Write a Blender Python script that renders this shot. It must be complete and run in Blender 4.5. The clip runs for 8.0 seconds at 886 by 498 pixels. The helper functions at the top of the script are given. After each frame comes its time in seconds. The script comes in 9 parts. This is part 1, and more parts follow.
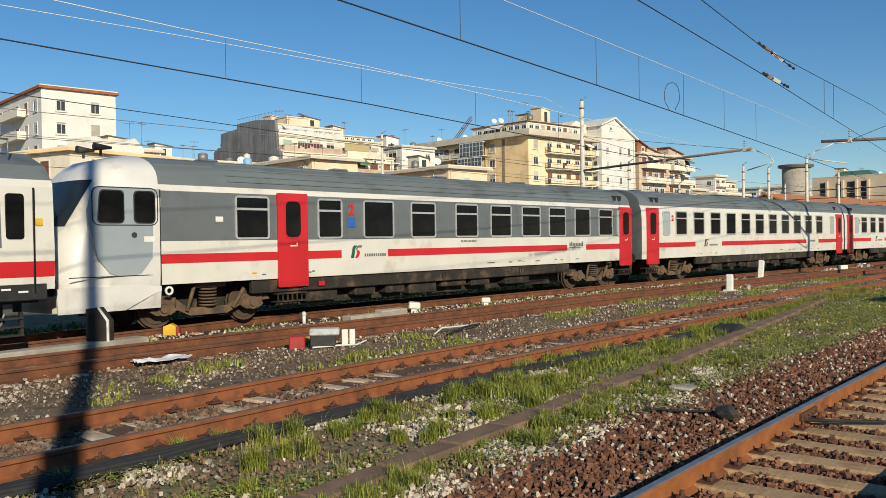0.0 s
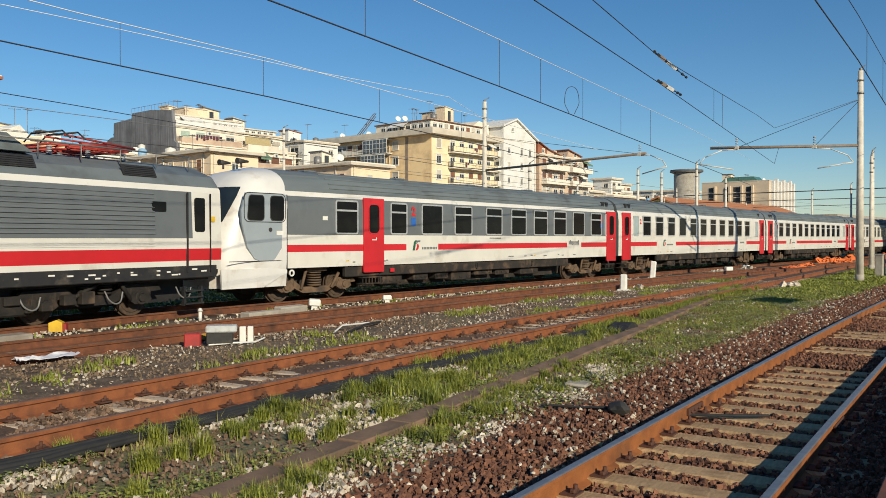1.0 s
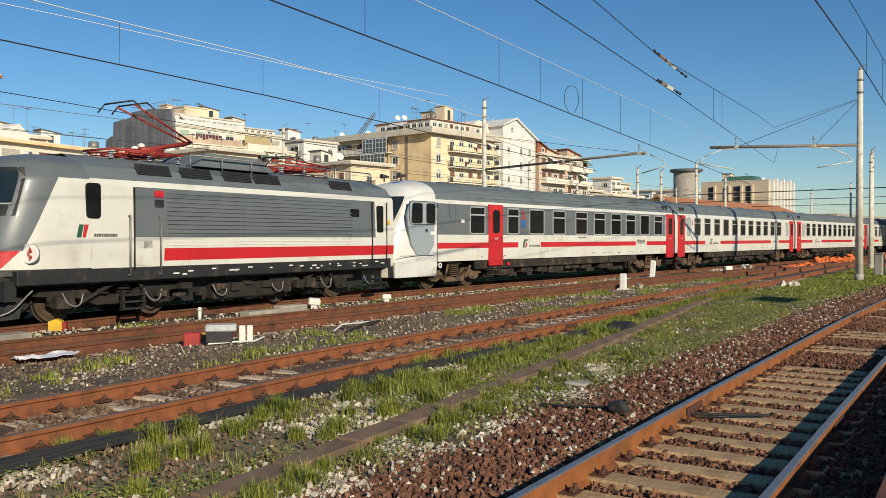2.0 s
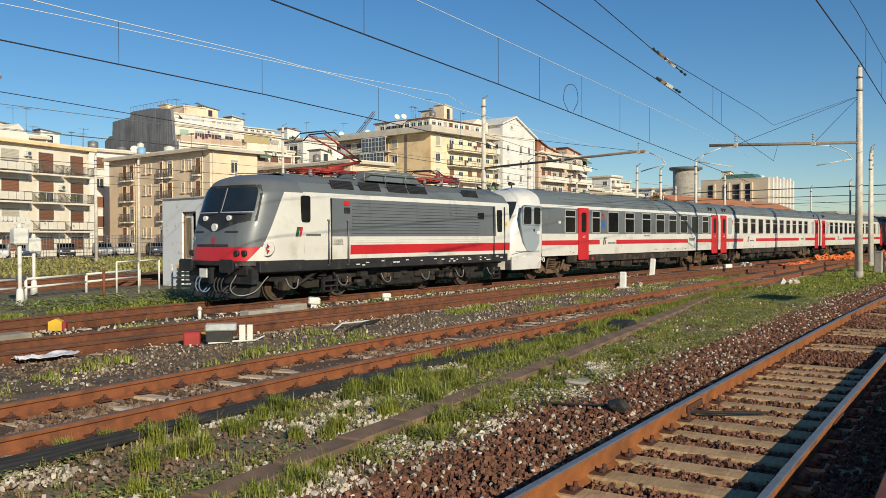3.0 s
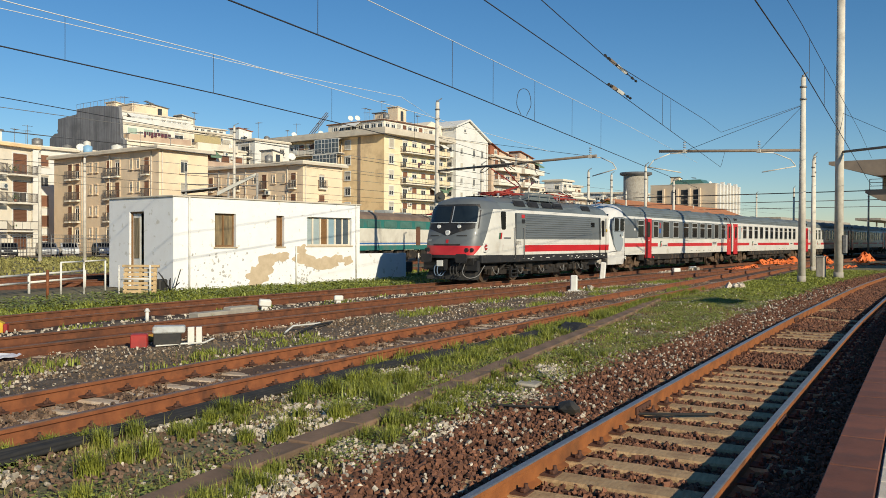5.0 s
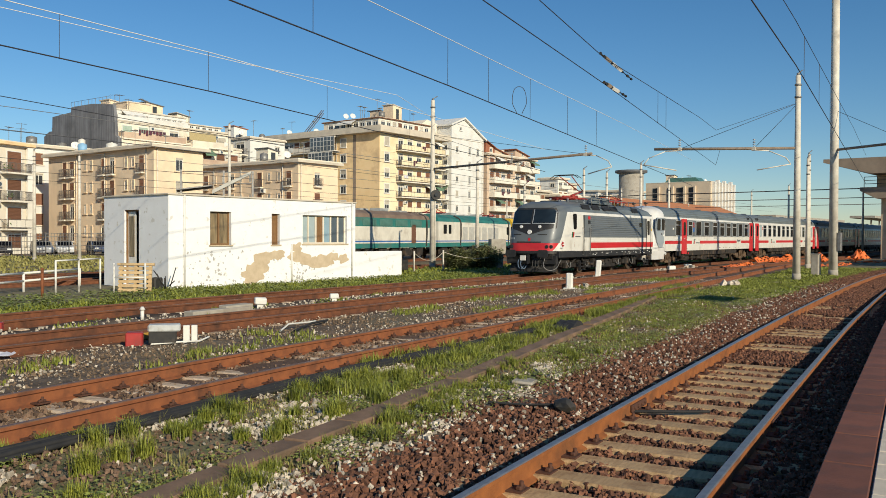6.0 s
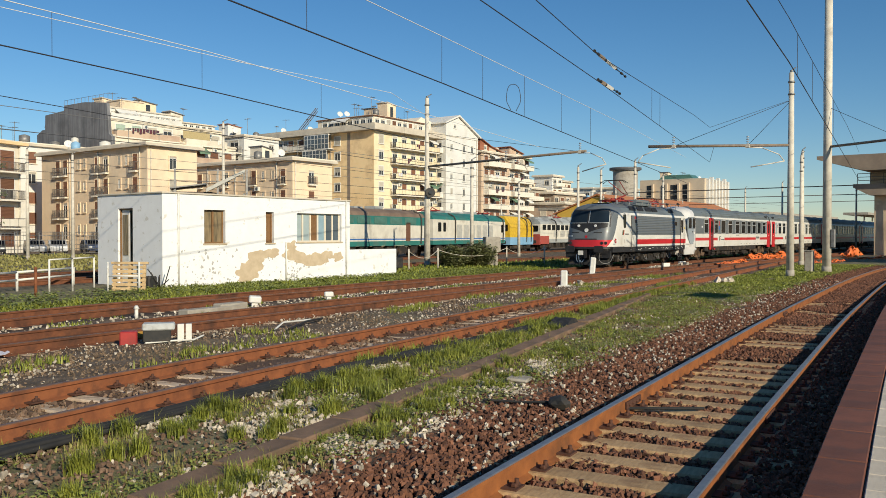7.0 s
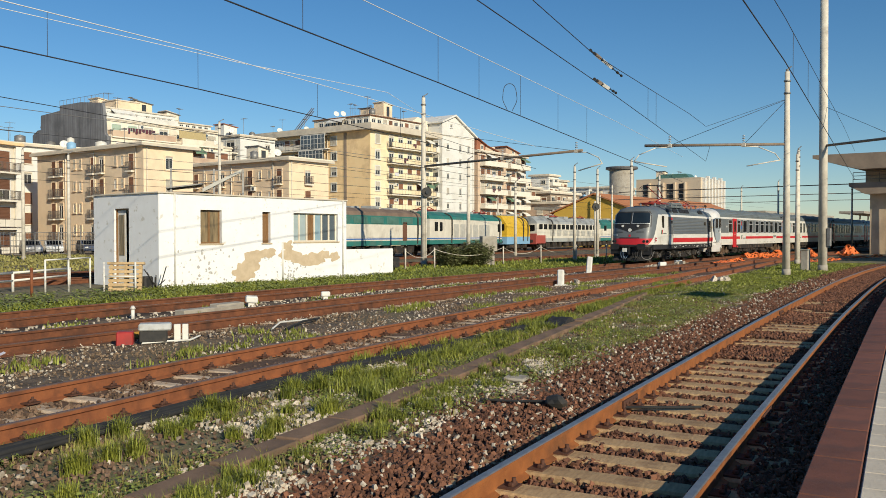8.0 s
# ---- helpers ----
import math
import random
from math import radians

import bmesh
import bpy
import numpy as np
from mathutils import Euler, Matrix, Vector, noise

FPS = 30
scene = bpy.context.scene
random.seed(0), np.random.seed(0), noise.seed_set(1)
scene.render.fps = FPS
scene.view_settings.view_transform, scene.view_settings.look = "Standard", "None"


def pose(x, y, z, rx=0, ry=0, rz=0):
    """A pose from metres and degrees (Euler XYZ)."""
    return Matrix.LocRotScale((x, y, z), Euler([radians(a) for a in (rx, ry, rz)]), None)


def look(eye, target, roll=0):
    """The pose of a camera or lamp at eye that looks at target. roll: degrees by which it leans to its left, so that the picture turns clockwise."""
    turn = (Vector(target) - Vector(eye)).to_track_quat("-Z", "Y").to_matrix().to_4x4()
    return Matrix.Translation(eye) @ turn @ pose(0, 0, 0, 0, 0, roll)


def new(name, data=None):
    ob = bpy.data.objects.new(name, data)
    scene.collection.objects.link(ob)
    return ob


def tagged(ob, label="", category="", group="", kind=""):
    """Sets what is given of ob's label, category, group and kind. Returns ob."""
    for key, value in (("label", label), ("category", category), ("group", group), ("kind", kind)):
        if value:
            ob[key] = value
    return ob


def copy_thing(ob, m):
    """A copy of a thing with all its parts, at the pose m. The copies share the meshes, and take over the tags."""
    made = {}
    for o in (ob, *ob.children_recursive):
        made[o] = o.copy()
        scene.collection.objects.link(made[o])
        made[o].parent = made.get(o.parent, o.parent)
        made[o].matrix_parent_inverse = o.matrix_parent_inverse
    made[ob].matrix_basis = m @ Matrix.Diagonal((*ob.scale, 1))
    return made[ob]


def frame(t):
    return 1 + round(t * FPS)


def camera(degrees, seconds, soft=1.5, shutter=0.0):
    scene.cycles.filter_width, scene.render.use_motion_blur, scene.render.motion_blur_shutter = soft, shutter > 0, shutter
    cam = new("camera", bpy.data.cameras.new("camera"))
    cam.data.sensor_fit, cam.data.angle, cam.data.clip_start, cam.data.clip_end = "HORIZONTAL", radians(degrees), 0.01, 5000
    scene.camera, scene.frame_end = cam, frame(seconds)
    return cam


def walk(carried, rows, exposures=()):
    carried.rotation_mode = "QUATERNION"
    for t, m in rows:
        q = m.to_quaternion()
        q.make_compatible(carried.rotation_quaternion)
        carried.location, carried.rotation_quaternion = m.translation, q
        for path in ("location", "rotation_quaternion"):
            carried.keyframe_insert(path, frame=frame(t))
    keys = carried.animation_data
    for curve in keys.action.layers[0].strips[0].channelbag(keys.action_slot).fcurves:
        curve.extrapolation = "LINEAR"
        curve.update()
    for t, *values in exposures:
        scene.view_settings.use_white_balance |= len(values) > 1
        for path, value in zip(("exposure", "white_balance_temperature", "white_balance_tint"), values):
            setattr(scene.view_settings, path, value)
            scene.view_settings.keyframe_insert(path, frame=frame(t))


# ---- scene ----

# ---------- camera and its path ----------
cam = camera(55.5, 8.0, soft=0.7)
EYE = (0.0, 0.0, 2.02)
TURNS = [
    (0.0, -43.00, -0.49, 0.90),
    (0.1, -44.62, -0.54, 0.80),
    (0.2, -46.10, -0.58, 0.68),
    (0.3, -47.42, -0.62, 0.53),
    (0.4, -48.32, -0.65, 0.40),
    (0.5, -48.78, -0.67, 0.28),
    (0.7, -49.42, -0.70, 0.13),
    (1.0, -49.65, -0.71, 0.02),
    (1.5, -49.69, -0.74, -0.05),
    (3.0, -49.70, -0.85, 0.15),
    (3.5, -50.30, -0.98, 0.05),
    (4.0, -51.99, -0.97, 0.06),
    (4.5, -52.69, -0.73, -0.15),
    (6.0, -53.20, -0.81, -0.23),
    (6.5, -53.40, -0.88, -0.15),
    (7.0, -53.57, -0.96, -0.07),
    (7.5, -53.62, -1.04, 0.02),
    (8.0, -53.80, -0.99, 0.05),
]
walk(cam, [(t, pose(*EYE, 90 + p, r, y)) for t, y, p, r in TURNS])

# ---------- world, sun ----------
SUN_EL = 23.0
SUN_FROM = Vector((-0.373, -0.928, 0)).normalized()
world = bpy.data.worlds.new("world")
scene.world = world
world.use_nodes = True
wn, wl = world.node_tree.nodes, world.node_tree.links
sky = wn.new("ShaderNodeTexSky")
sky.sky_type = "NISHITA"
sky.sun_disc = False
sky.sun_elevation = radians(SUN_EL)
sky.sun_rotation = math.atan2(SUN_FROM.x, SUN_FROM.y)
sky.altitude = 0.0
sky.air_density = 1.0
sky.dust_density = 0.0
sky.ozone_density = 4.5
wn["Background"].inputs["Strength"].default_value = 0.099
deep = wn.new("ShaderNodeHueSaturation")
deep.inputs["Saturation"].default_value = 1.18
deep.inputs["Hue"].default_value = 0.499
wl.new(sky.outputs[0], deep.inputs["Color"])
wl.new(deep.outputs[0], wn["Background"].inputs["Color"])
sun = new("sun", bpy.data.lights.new("sun", "SUN"))
sun.data.energy = 5.0
sun.data.angle = radians(0.6)
sun.data.color = (1.0, 0.905, 0.70)
sun_way = SUN_FROM * math.cos(radians(SUN_EL)) + Vector((0, 0, math.sin(radians(SUN_EL))))
sun.matrix_world = look(sun_way * 60, (0, 0, 0))
scene.view_settings.exposure = -0.09

# ---------- materials ----------


def ramp_mix(nt, fac, a, b):
    m = nt.nodes.new("ShaderNodeMix")
    m.data_type = "RGBA"
    nt.links.new(fac, m.inputs[0])
    for sock, val in ((m.inputs[6], a), (m.inputs[7], b)):
        if isinstance(val, tuple):
            sock.default_value = (*val, 1)
        else:
            nt.links.new(val, sock)
    return m.outputs[2]


def noise_fac(nt, scale, lo=0.35, hi=0.65, detail=4.0, stretch=None, rough=0.6):
    co = nt.nodes.new("ShaderNodeTexCoord").outputs["Object"]
    if stretch:
        mp = nt.nodes.new("ShaderNodeMapping")
        mp.inputs["Scale"].default_value = stretch
        nt.links.new(co, mp.inputs["Vector"])
        co = mp.outputs[0]
    n = nt.nodes.new("ShaderNodeTexNoise")
    n.inputs["Scale"].default_value = scale
    n.inputs["Detail"].default_value = detail
    n.inputs["Roughness"].default_value = rough
    nt.links.new(co, n.inputs["Vector"])
    r = nt.nodes.new("ShaderNodeMapRange")
    r.inputs[1].default_value, r.inputs[2].default_value = lo, hi
    nt.links.new(n.outputs["Fac"], r.inputs[0])
    return r.outputs[0], n.outputs["Fac"]


def mat(name, col, col2=None, scale=3.0, rough=0.7, metal=0.0, dirt=None, dirt_scale=0.8, dirt_lo=0.5, dirt_hi=0.75,
        bump=0.0, bump_scale=40.0, stretch=None, vary=0.0, island=0.0, coat=0.0, spec=0.5):
    m = bpy.data.materials.new(name)
    m.use_nodes = True
    nt = m.node_tree
    b = nt.nodes["Principled BSDF"]
    b.inputs["Roughness"].default_value = rough
    b.inputs["Metallic"].default_value = metal
    b.inputs["Coat Weight"].default_value = coat
    b.inputs["Specular IOR Level"].default_value = spec
    col2 = col2 or tuple(c * 0.8 for c in col)
    f, _ = noise_fac(nt, scale, stretch=stretch)
    out = ramp_mix(nt, f, col, col2)
    if dirt:
        f2, _ = noise_fac(nt, dirt_scale, dirt_lo, dirt_hi, 6.0)
        out = ramp_mix(nt, f2, out, dirt)
    if vary or island:
        src = nt.nodes.new("ShaderNodeObjectInfo").outputs["Random"] if vary else nt.nodes.new("ShaderNodeNewGeometry").outputs["Random Per Island"]
        r = nt.nodes.new("ShaderNodeMapRange")
        k = vary or island
        r.inputs[3].default_value, r.inputs[4].default_value = 1 - k, 1 + k
        nt.links.new(src, r.inputs[0])
        h = nt.nodes.new("ShaderNodeHueSaturation")
        nt.links.new(r.outputs[0], h.inputs["Value"])
        nt.links.new(out, h.inputs["Color"])
        out = h.outputs[0]
    nt.links.new(out, b.inputs["Base Color"])
    if bump:
        _, nf = noise_fac(nt, bump_scale, detail=5.0)
        bn = nt.nodes.new("ShaderNodeBump")
        bn.inputs["Strength"].default_value = bump
        bn.inputs["Distance"].default_value = 0.02
        nt.links.new(nf, bn.inputs["Height"])
        nt.links.new(bn.outputs[0], b.inputs["Normal"])
    return m


M = {}
M["rust"] = mat("rail_rust", (0.28, 0.095, 0.034), (0.19, 0.063, 0.025), 6, 0.8, dirt=(0.08, 0.035, 0.02), dirt_scale=2.5, dirt_lo=0.55, bump=0.3, bump_scale=60)
M["rust_dark"] = mat("rail_rust_dark", (0.20, 0.07, 0.028), (0.12, 0.043, 0.02), 6, 0.8, dirt=(0.05, 0.024, 0.015), dirt_scale=2.0, dirt_lo=0.5, bump=0.3, bump_scale=60)
M["rust_bright"] = mat("rail_rust_orange", (0.33, 0.115, 0.03), (0.24, 0.08, 0.022), 5, 0.8, dirt=(0.12, 0.05, 0.02), dirt_scale=2, bump=0.3, bump_scale=60)
M["railtop"] = mat("rail_running_steel", (0.36, 0.34, 0.33), (0.27, 0.25, 0.24), 8, 0.42, 0.7)
M["railtop_dull"] = mat("rail_top_dull", (0.24, 0.14, 0.09), (0.2, 0.1, 0.06), 8, 0.5, 0.4)
M["sleeper"] = mat("weathered_sleeper", (0.52, 0.345, 0.18), (0.39, 0.245, 0.12), 5, 0.9, dirt=(0.19, 0.095, 0.045), dirt_scale=3, dirt_lo=0.5, bump=0.5, bump_scale=30, stretch=(1, 6, 6), vary=0.15)
M["sleeper_pale"] = mat("pale_concrete_sleeper", (0.66, 0.52, 0.38), (0.46, 0.34, 0.23), 7, 0.9, dirt=(0.18, 0.10, 0.06), dirt_scale=4, dirt_lo=0.45, bump=0.4, vary=0.15)
M["clip"] = mat("rusty_fastening", (0.11, 0.045, 0.025), (0.07, 0.03, 0.02), 20, 0.85, bump=0.4)
M["ballast"] = mat("brown_ballast_stone", (0.22, 0.095, 0.052), (0.10, 0.044, 0.027), 9, 0.9, island=0.4, bump=0.3)
M["pale_stone"] = mat("pale_limestone_gravel", (0.60, 0.53, 0.43), (0.36, 0.30, 0.23), 9, 0.9, island=0.35, bump=0.3)
M["grey_stone"] = mat("brownish_grey_gravel", (0.24, 0.165, 0.105), (0.14, 0.095, 0.06), 9, 0.9, island=0.45, bump=0.3)
M["grass"] = mat("grass_blades", (0.255, 0.27, 0.038), (0.145, 0.17, 0.022), 1.5, 0.6, island=0.4)
M["grass_dry"] = mat("yellow_grass_blades", (0.30, 0.27, 0.08), (0.22, 0.2, 0.06), 1.5, 0.7, island=0.3)
M["weed"] = mat("weed_leaves", (0.17, 0.21, 0.04), (0.25, 0.27, 0.06), 2.0, 0.6, island=0.4)
M["shrub"] = mat("shrub_leaves", (0.15, 0.17, 0.06), (0.22, 0.22, 0.09), 2.0, 0.6, island=0.4)
M["concrete"] = mat("concrete", (0.42, 0.38, 0.31), (0.33, 0.29, 0.24), 4, 0.9, dirt=(0.22, 0.18, 0.14), bump=0.3)
M["slab"] = mat("brown_concrete_kerb", (0.25, 0.155, 0.095), (0.17, 0.105, 0.065), 4, 0.9, dirt=(0.11, 0.085, 0.05), dirt_scale=1.5, bump=0.4)
M["pole"] = mat("spun_concrete_pole", (0.72, 0.66, 0.55), (0.6, 0.54, 0.44), 3, 0.85, dirt=(0.36, 0.31, 0.25), dirt_scale=1.2, bump=0.15)
M["steel"] = mat("galvanised_steel", (0.30, 0.29, 0.27), (0.22, 0.21, 0.2), 6, 0.55, 0.5)
M["brown_steel"] = mat("brown_beam_steel", (0.12, 0.085, 0.065), (0.08, 0.06, 0.05), 6, 0.7)
M["beam_steel"] = mat("weathered_tan_beam_steel", (0.26, 0.20, 0.15), (0.18, 0.135, 0.10), 5, 0.7)
M["wire"] = mat("dark_copper_wire", (0.035, 0.035, 0.04), (0.03, 0.03, 0.035), 6, 0.6)
M["wire_light"] = mat("bright_bronze_wire", (0.80, 0.78, 0.74), (0.7, 0.68, 0.64), 6, 0.45, 0.0)
M["insulator"] = mat("grey_glazed_insulator", (0.42, 0.45, 0.48), (0.24, 0.26, 0.28), 12, 0.35)
M["cable"] = mat("black_rubber_cable", (0.016, 0.016, 0.017), (0.028, 0.027, 0.027), 6, 0.8, dirt=(0.06, 0.05, 0.04), dirt_scale=3, dirt_lo=0.6)
M["white_paint"] = mat("white_paint_weathered", (0.78, 0.76, 0.70), (0.68, 0.66, 0.6), 3, 0.7, dirt=(0.4, 0.36, 0.3), dirt_scale=3, dirt_lo=0.6)
M["red_paint"] = mat("red_paint_worn", (0.42, 0.035, 0.03), (0.3, 0.03, 0.025), 4, 0.55, dirt=(0.15, 0.05, 0.04), dirt_scale=5, dirt_lo=0.6)
M["yellow_paint"] = mat("yellow_paint_worn", (0.75, 0.48, 0.03), (0.6, 0.36, 0.03), 4, 0.6)
M["black"] = mat("black_iron", (0.022, 0.022, 0.022), (0.035, 0.033, 0.03), 6, 0.7, dirt=(0.07, 0.055, 0.04), dirt_scale=4)
M["under"] = mat("train_underframe_dirt", (0.03, 0.024, 0.019), (0.018, 0.015, 0.012), 5, 0.85, dirt=(0.14, 0.09, 0.055), dirt_scale=2.5, dirt_lo=0.5)
M["bogie"] = mat("brown_dusty_bogie", (0.17, 0.105, 0.06), (0.11, 0.07, 0.042), 5, 0.85, dirt=(0.05, 0.038, 0.03), dirt_scale=2.5, dirt_lo=0.5)
M["wheel"] = mat("brown_wheel_steel", (0.11, 0.072, 0.046), (0.07, 0.048, 0.033), 8, 0.7, 0.2)
M["c_grey"] = mat("train_grey_paint", (0.145, 0.158, 0.162), (0.128, 0.14, 0.145), 1.5, 0.42, dirt=(0.11, 0.12, 0.125), dirt_scale=1.2, coat=0.15)
M["c_roof"] = mat("train_roof_grey", (0.16, 0.185, 0.19), (0.13, 0.15, 0.157), 1.2, 0.5, dirt=(0.075, 0.075, 0.07), dirt_scale=0.7, stretch=(0.3, 2, 2))
M["c_white"] = mat("train_cream_white_paint", (0.72, 0.69, 0.62), (0.66, 0.63, 0.56), 1.2, 0.42, dirt=(0.50, 0.45, 0.37), dirt_scale=1.0, dirt_lo=0.55, coat=0.15)
M["c_nose"] = mat("train_nose_white_paint", (0.72, 0.70, 0.66), (0.64, 0.62, 0.58), 1.2, 0.35, dirt=(0.40, 0.30, 0.21), dirt_scale=1.3, dirt_lo=0.54, dirt_hi=0.8, coat=0.3)
M["c_red"] = mat("train_red_paint", (0.60, 0.022, 0.028), (0.52, 0.02, 0.025), 1.2, 0.4, coat=0.15)
M["c_black"] = mat("train_black_frame", (0.018, 0.018, 0.02), (0.028, 0.026, 0.025), 4, 0.6, dirt=(0.09, 0.075, 0.06), dirt_scale=3, dirt_lo=0.58)
M["alu"] = mat("aluminium_window_frame", (0.62, 0.62, 0.60), (0.5, 0.5, 0.48), 5, 0.4, 0.4)
M["glass"] = mat("dark_train_glass", (0.005, 0.005, 0.006), (0.012, 0.012, 0.012), 1.5, 0.12, spec=0.15)
M["glass_pale"] = mat("frosted_pale_glass", (0.38, 0.45, 0.45), (0.33, 0.4, 0.4), 2, 0.3)
M["lens"] = mat("lamp_lens", (0.85, 0.85, 0.82), (0.7, 0.7, 0.68), 8, 0.2)
M["panto"] = mat("red_pantograph_paint", (0.36, 0.035, 0.022), (0.26, 0.03, 0.02), 5, 0.6)
M["blue"] = mat("blue_pictogram", (0.03, 0.14, 0.45), (0.03, 0.12, 0.4), 5, 0.5)
M["green_paint"] = mat("dark_green_paint", (0.02, 0.12, 0.06), (0.02, 0.1, 0.05), 4, 0.5)
M["plaster"] = mat("white_flaking_plaster", (0.86, 0.855, 0.84), (0.82, 0.81, 0.79), 2.0, 0.9, dirt=(0.66, 0.63, 0.57), dirt_scale=3.2, dirt_lo=0.60, dirt_hi=0.66, bump=0.25, bump_scale=25)
M["bare"] = mat("bare_tan_render", (0.60, 0.48, 0.33), (0.50, 0.39, 0.26), 3, 0.95, bump=0.5, bump_scale=30)
M["wood"] = mat("brown_window_wood", (0.26, 0.14, 0.055), (0.18, 0.09, 0.035), 6, 0.6, stretch=(8, 8, 1))
M["pallet"] = mat("raw_pine_pallet", (0.58, 0.42, 0.23), (0.47, 0.32, 0.16), 6, 0.85, vary=0.12)
M["ochre"] = mat("ochre_facade_render", (0.88, 0.69, 0.48), (0.83, 0.63, 0.43), 0.6, 0.95, dirt=(0.62, 0.50, 0.35), dirt_scale=0.25, dirt_lo=0.5)
M["yellowwall"] = mat("yellow_facade_render", (0.87, 0.735, 0.50), (0.83, 0.69, 0.45), 0.5, 0.95, dirt=(0.64, 0.50, 0.30), dirt_scale=0.2, dirt_lo=0.5)
M["cream"] = mat("cream_facade_render", (0.82, 0.73, 0.59), (0.75, 0.66, 0.52), 0.5, 0.95, dirt=(0.58, 0.52, 0.42), dirt_scale=0.3, dirt_lo=0.52)
M["whitewall"] = mat("white_facade_render", (0.76, 0.74, 0.69), (0.7, 0.68, 0.63), 0.5, 0.95, dirt=(0.6, 0.57, 0.5), dirt_scale=0.3, dirt_lo=0.52)
M["greywall"] = mat("grey_blind_wall", (0.24, 0.24, 0.25), (0.13, 0.13, 0.14), 0.9, 0.95, dirt=(0.10, 0.10, 0.105), dirt_scale=0.35, dirt_lo=0.45, stretch=(3, 3, 0.15))
M["redwall"] = mat("brick_red_render", (0.64, 0.49, 0.36), (0.56, 0.41, 0.29), 0.5, 0.95, dirt=(0.44, 0.3, 0.22), dirt_scale=0.3)
M["roofslab"] = mat("pale_roof_slab", (0.66, 0.58, 0.46), (0.56, 0.49, 0.39), 0.7, 0.95, dirt=(0.44, 0.38, 0.31), dirt_scale=0.4)
M["tile"] = mat("terracotta_roof_tile", (0.36, 0.14, 0.075), (0.28, 0.10, 0.055), 1.5, 0.9)
M["win_dark"] = mat("dark_window_glass", (0.04, 0.045, 0.05), (0.06, 0.06, 0.06), 0.4, 0.15)
M["shutter"] = mat("brown_roller_shutter", (0.22, 0.10, 0.055), (0.18, 0.08, 0.045), 2, 0.7, stretch=(1, 1, 12), vary=0.25)
M["shutter_pale"] = mat("pale_shutter", (0.55, 0.5, 0.4), (0.45, 0.4, 0.33), 2, 0.7, vary=0.2)
M["rail_iron"] = mat("balcony_iron", (0.16, 0.14, 0.12), (0.12, 0.1, 0.09), 3, 0.6)
M["balc"] = mat("balcony_front_pale", (0.82, 0.76, 0.64), (0.74, 0.67, 0.55), 1, 0.9)
M["orange_net"] = mat("orange_safety_net", (0.85, 0.20, 0.04), (0.7, 0.14, 0.03), 5, 0.6)
M["teal"] = mat("teal_loco_paint", (0.03, 0.20, 0.17), (0.03, 0.16, 0.14), 1, 0.6, dirt=(0.10, 0.16, 0.13), dirt_scale=0.8)
M["loco_cream"] = mat("grimy_cream_loco_paint", (0.74, 0.69, 0.58), (0.62, 0.57, 0.47), 1, 0.6, dirt=(0.44, 0.38, 0.3), dirt_scale=0.8, dirt_lo=0.55)
M["loco_red"] = mat("faded_red_loco_paint", (0.42, 0.08, 0.06), (0.34, 0.07, 0.05), 1, 0.6)
M["shed_yellow"] = mat("yellow_shed_wall", (0.75, 0.47, 0.08), (0.68, 0.42, 0.07), 0.6, 0.9)
M["paving_red"] = mat("red_platform_edge_tile", (0.20, 0.07, 0.04), (0.13, 0.048, 0.03), 3, 0.8, dirt=(0.10, 0.05, 0.04), dirt_scale=4, vary=0.15, bump=0.2)
M["paving_white"] = mat("pale_platform_tile", (0.66, 0.57, 0.45), (0.54, 0.46, 0.35), 3, 0.85, dirt=(0.36, 0.31, 0.26), dirt_scale=3, vary=0.12, bump=0.2)
M["rubber"] = mat("tyre_rubber", (0.02, 0.02, 0.02), (0.03, 0.03, 0.03), 3, 0.8)
M["cloth"] = mat("white_blue_rag", (0.74, 0.73, 0.74), (0.5, 0.5, 0.58), 3, 0.9)
for i_, c_ in enumerate([(0.03, 0.03, 0.035), (0.35, 0.35, 0.36), (0.6, 0.6, 0.6), (0.06, 0.08, 0.14)]):
    M["car%d" % i_] = mat("car_paint_%s" % ("black", "silver", "white", "blue")[i_], c_, tuple(x * 0.9 for x in c_), 3, 0.3, coat=0.4)

M["lid"] = mat("pale_grey_plastic_lid", (0.55, 0.57, 0.56), (0.45, 0.46, 0.45), 4, 0.6, dirt=(0.3, 0.28, 0.24), dirt_scale=5)
M["yellow_rust"] = mat("rusty_yellow_paint", (0.45, 0.25, 0.03), (0.25, 0.11, 0.03), 6, 0.8)
M["teal_glass"] = mat("greenish_window_band", (0.10, 0.22, 0.18), (0.07, 0.16, 0.13), 2, 0.3)
M["alu_dull"] = mat("dull_louvre_panel", (0.52, 0.50, 0.44), (0.42, 0.4, 0.35), 3, 0.6)
M["skyblue"] = mat("light_blue_paint", (0.25, 0.45, 0.65), (0.2, 0.38, 0.55), 1, 0.6)
M["loco_grey"] = mat("weathered_blue_grey_paint", (0.40, 0.41, 0.39), (0.33, 0.34, 0.33), 1, 0.6, dirt=(0.2, 0.18, 0.15), dirt_scale=1)
M["loco_bogie"] = mat("dark_oily_bogie", (0.026, 0.02, 0.016), (0.014, 0.012, 0.010), 5, 0.8, dirt=(0.07, 0.05, 0.035), dirt_scale=3, dirt_lo=0.55)
M["civic"] = mat("beige_civic_concrete", (0.68, 0.55, 0.40), (0.6, 0.48, 0.35), 0.4, 0.9)

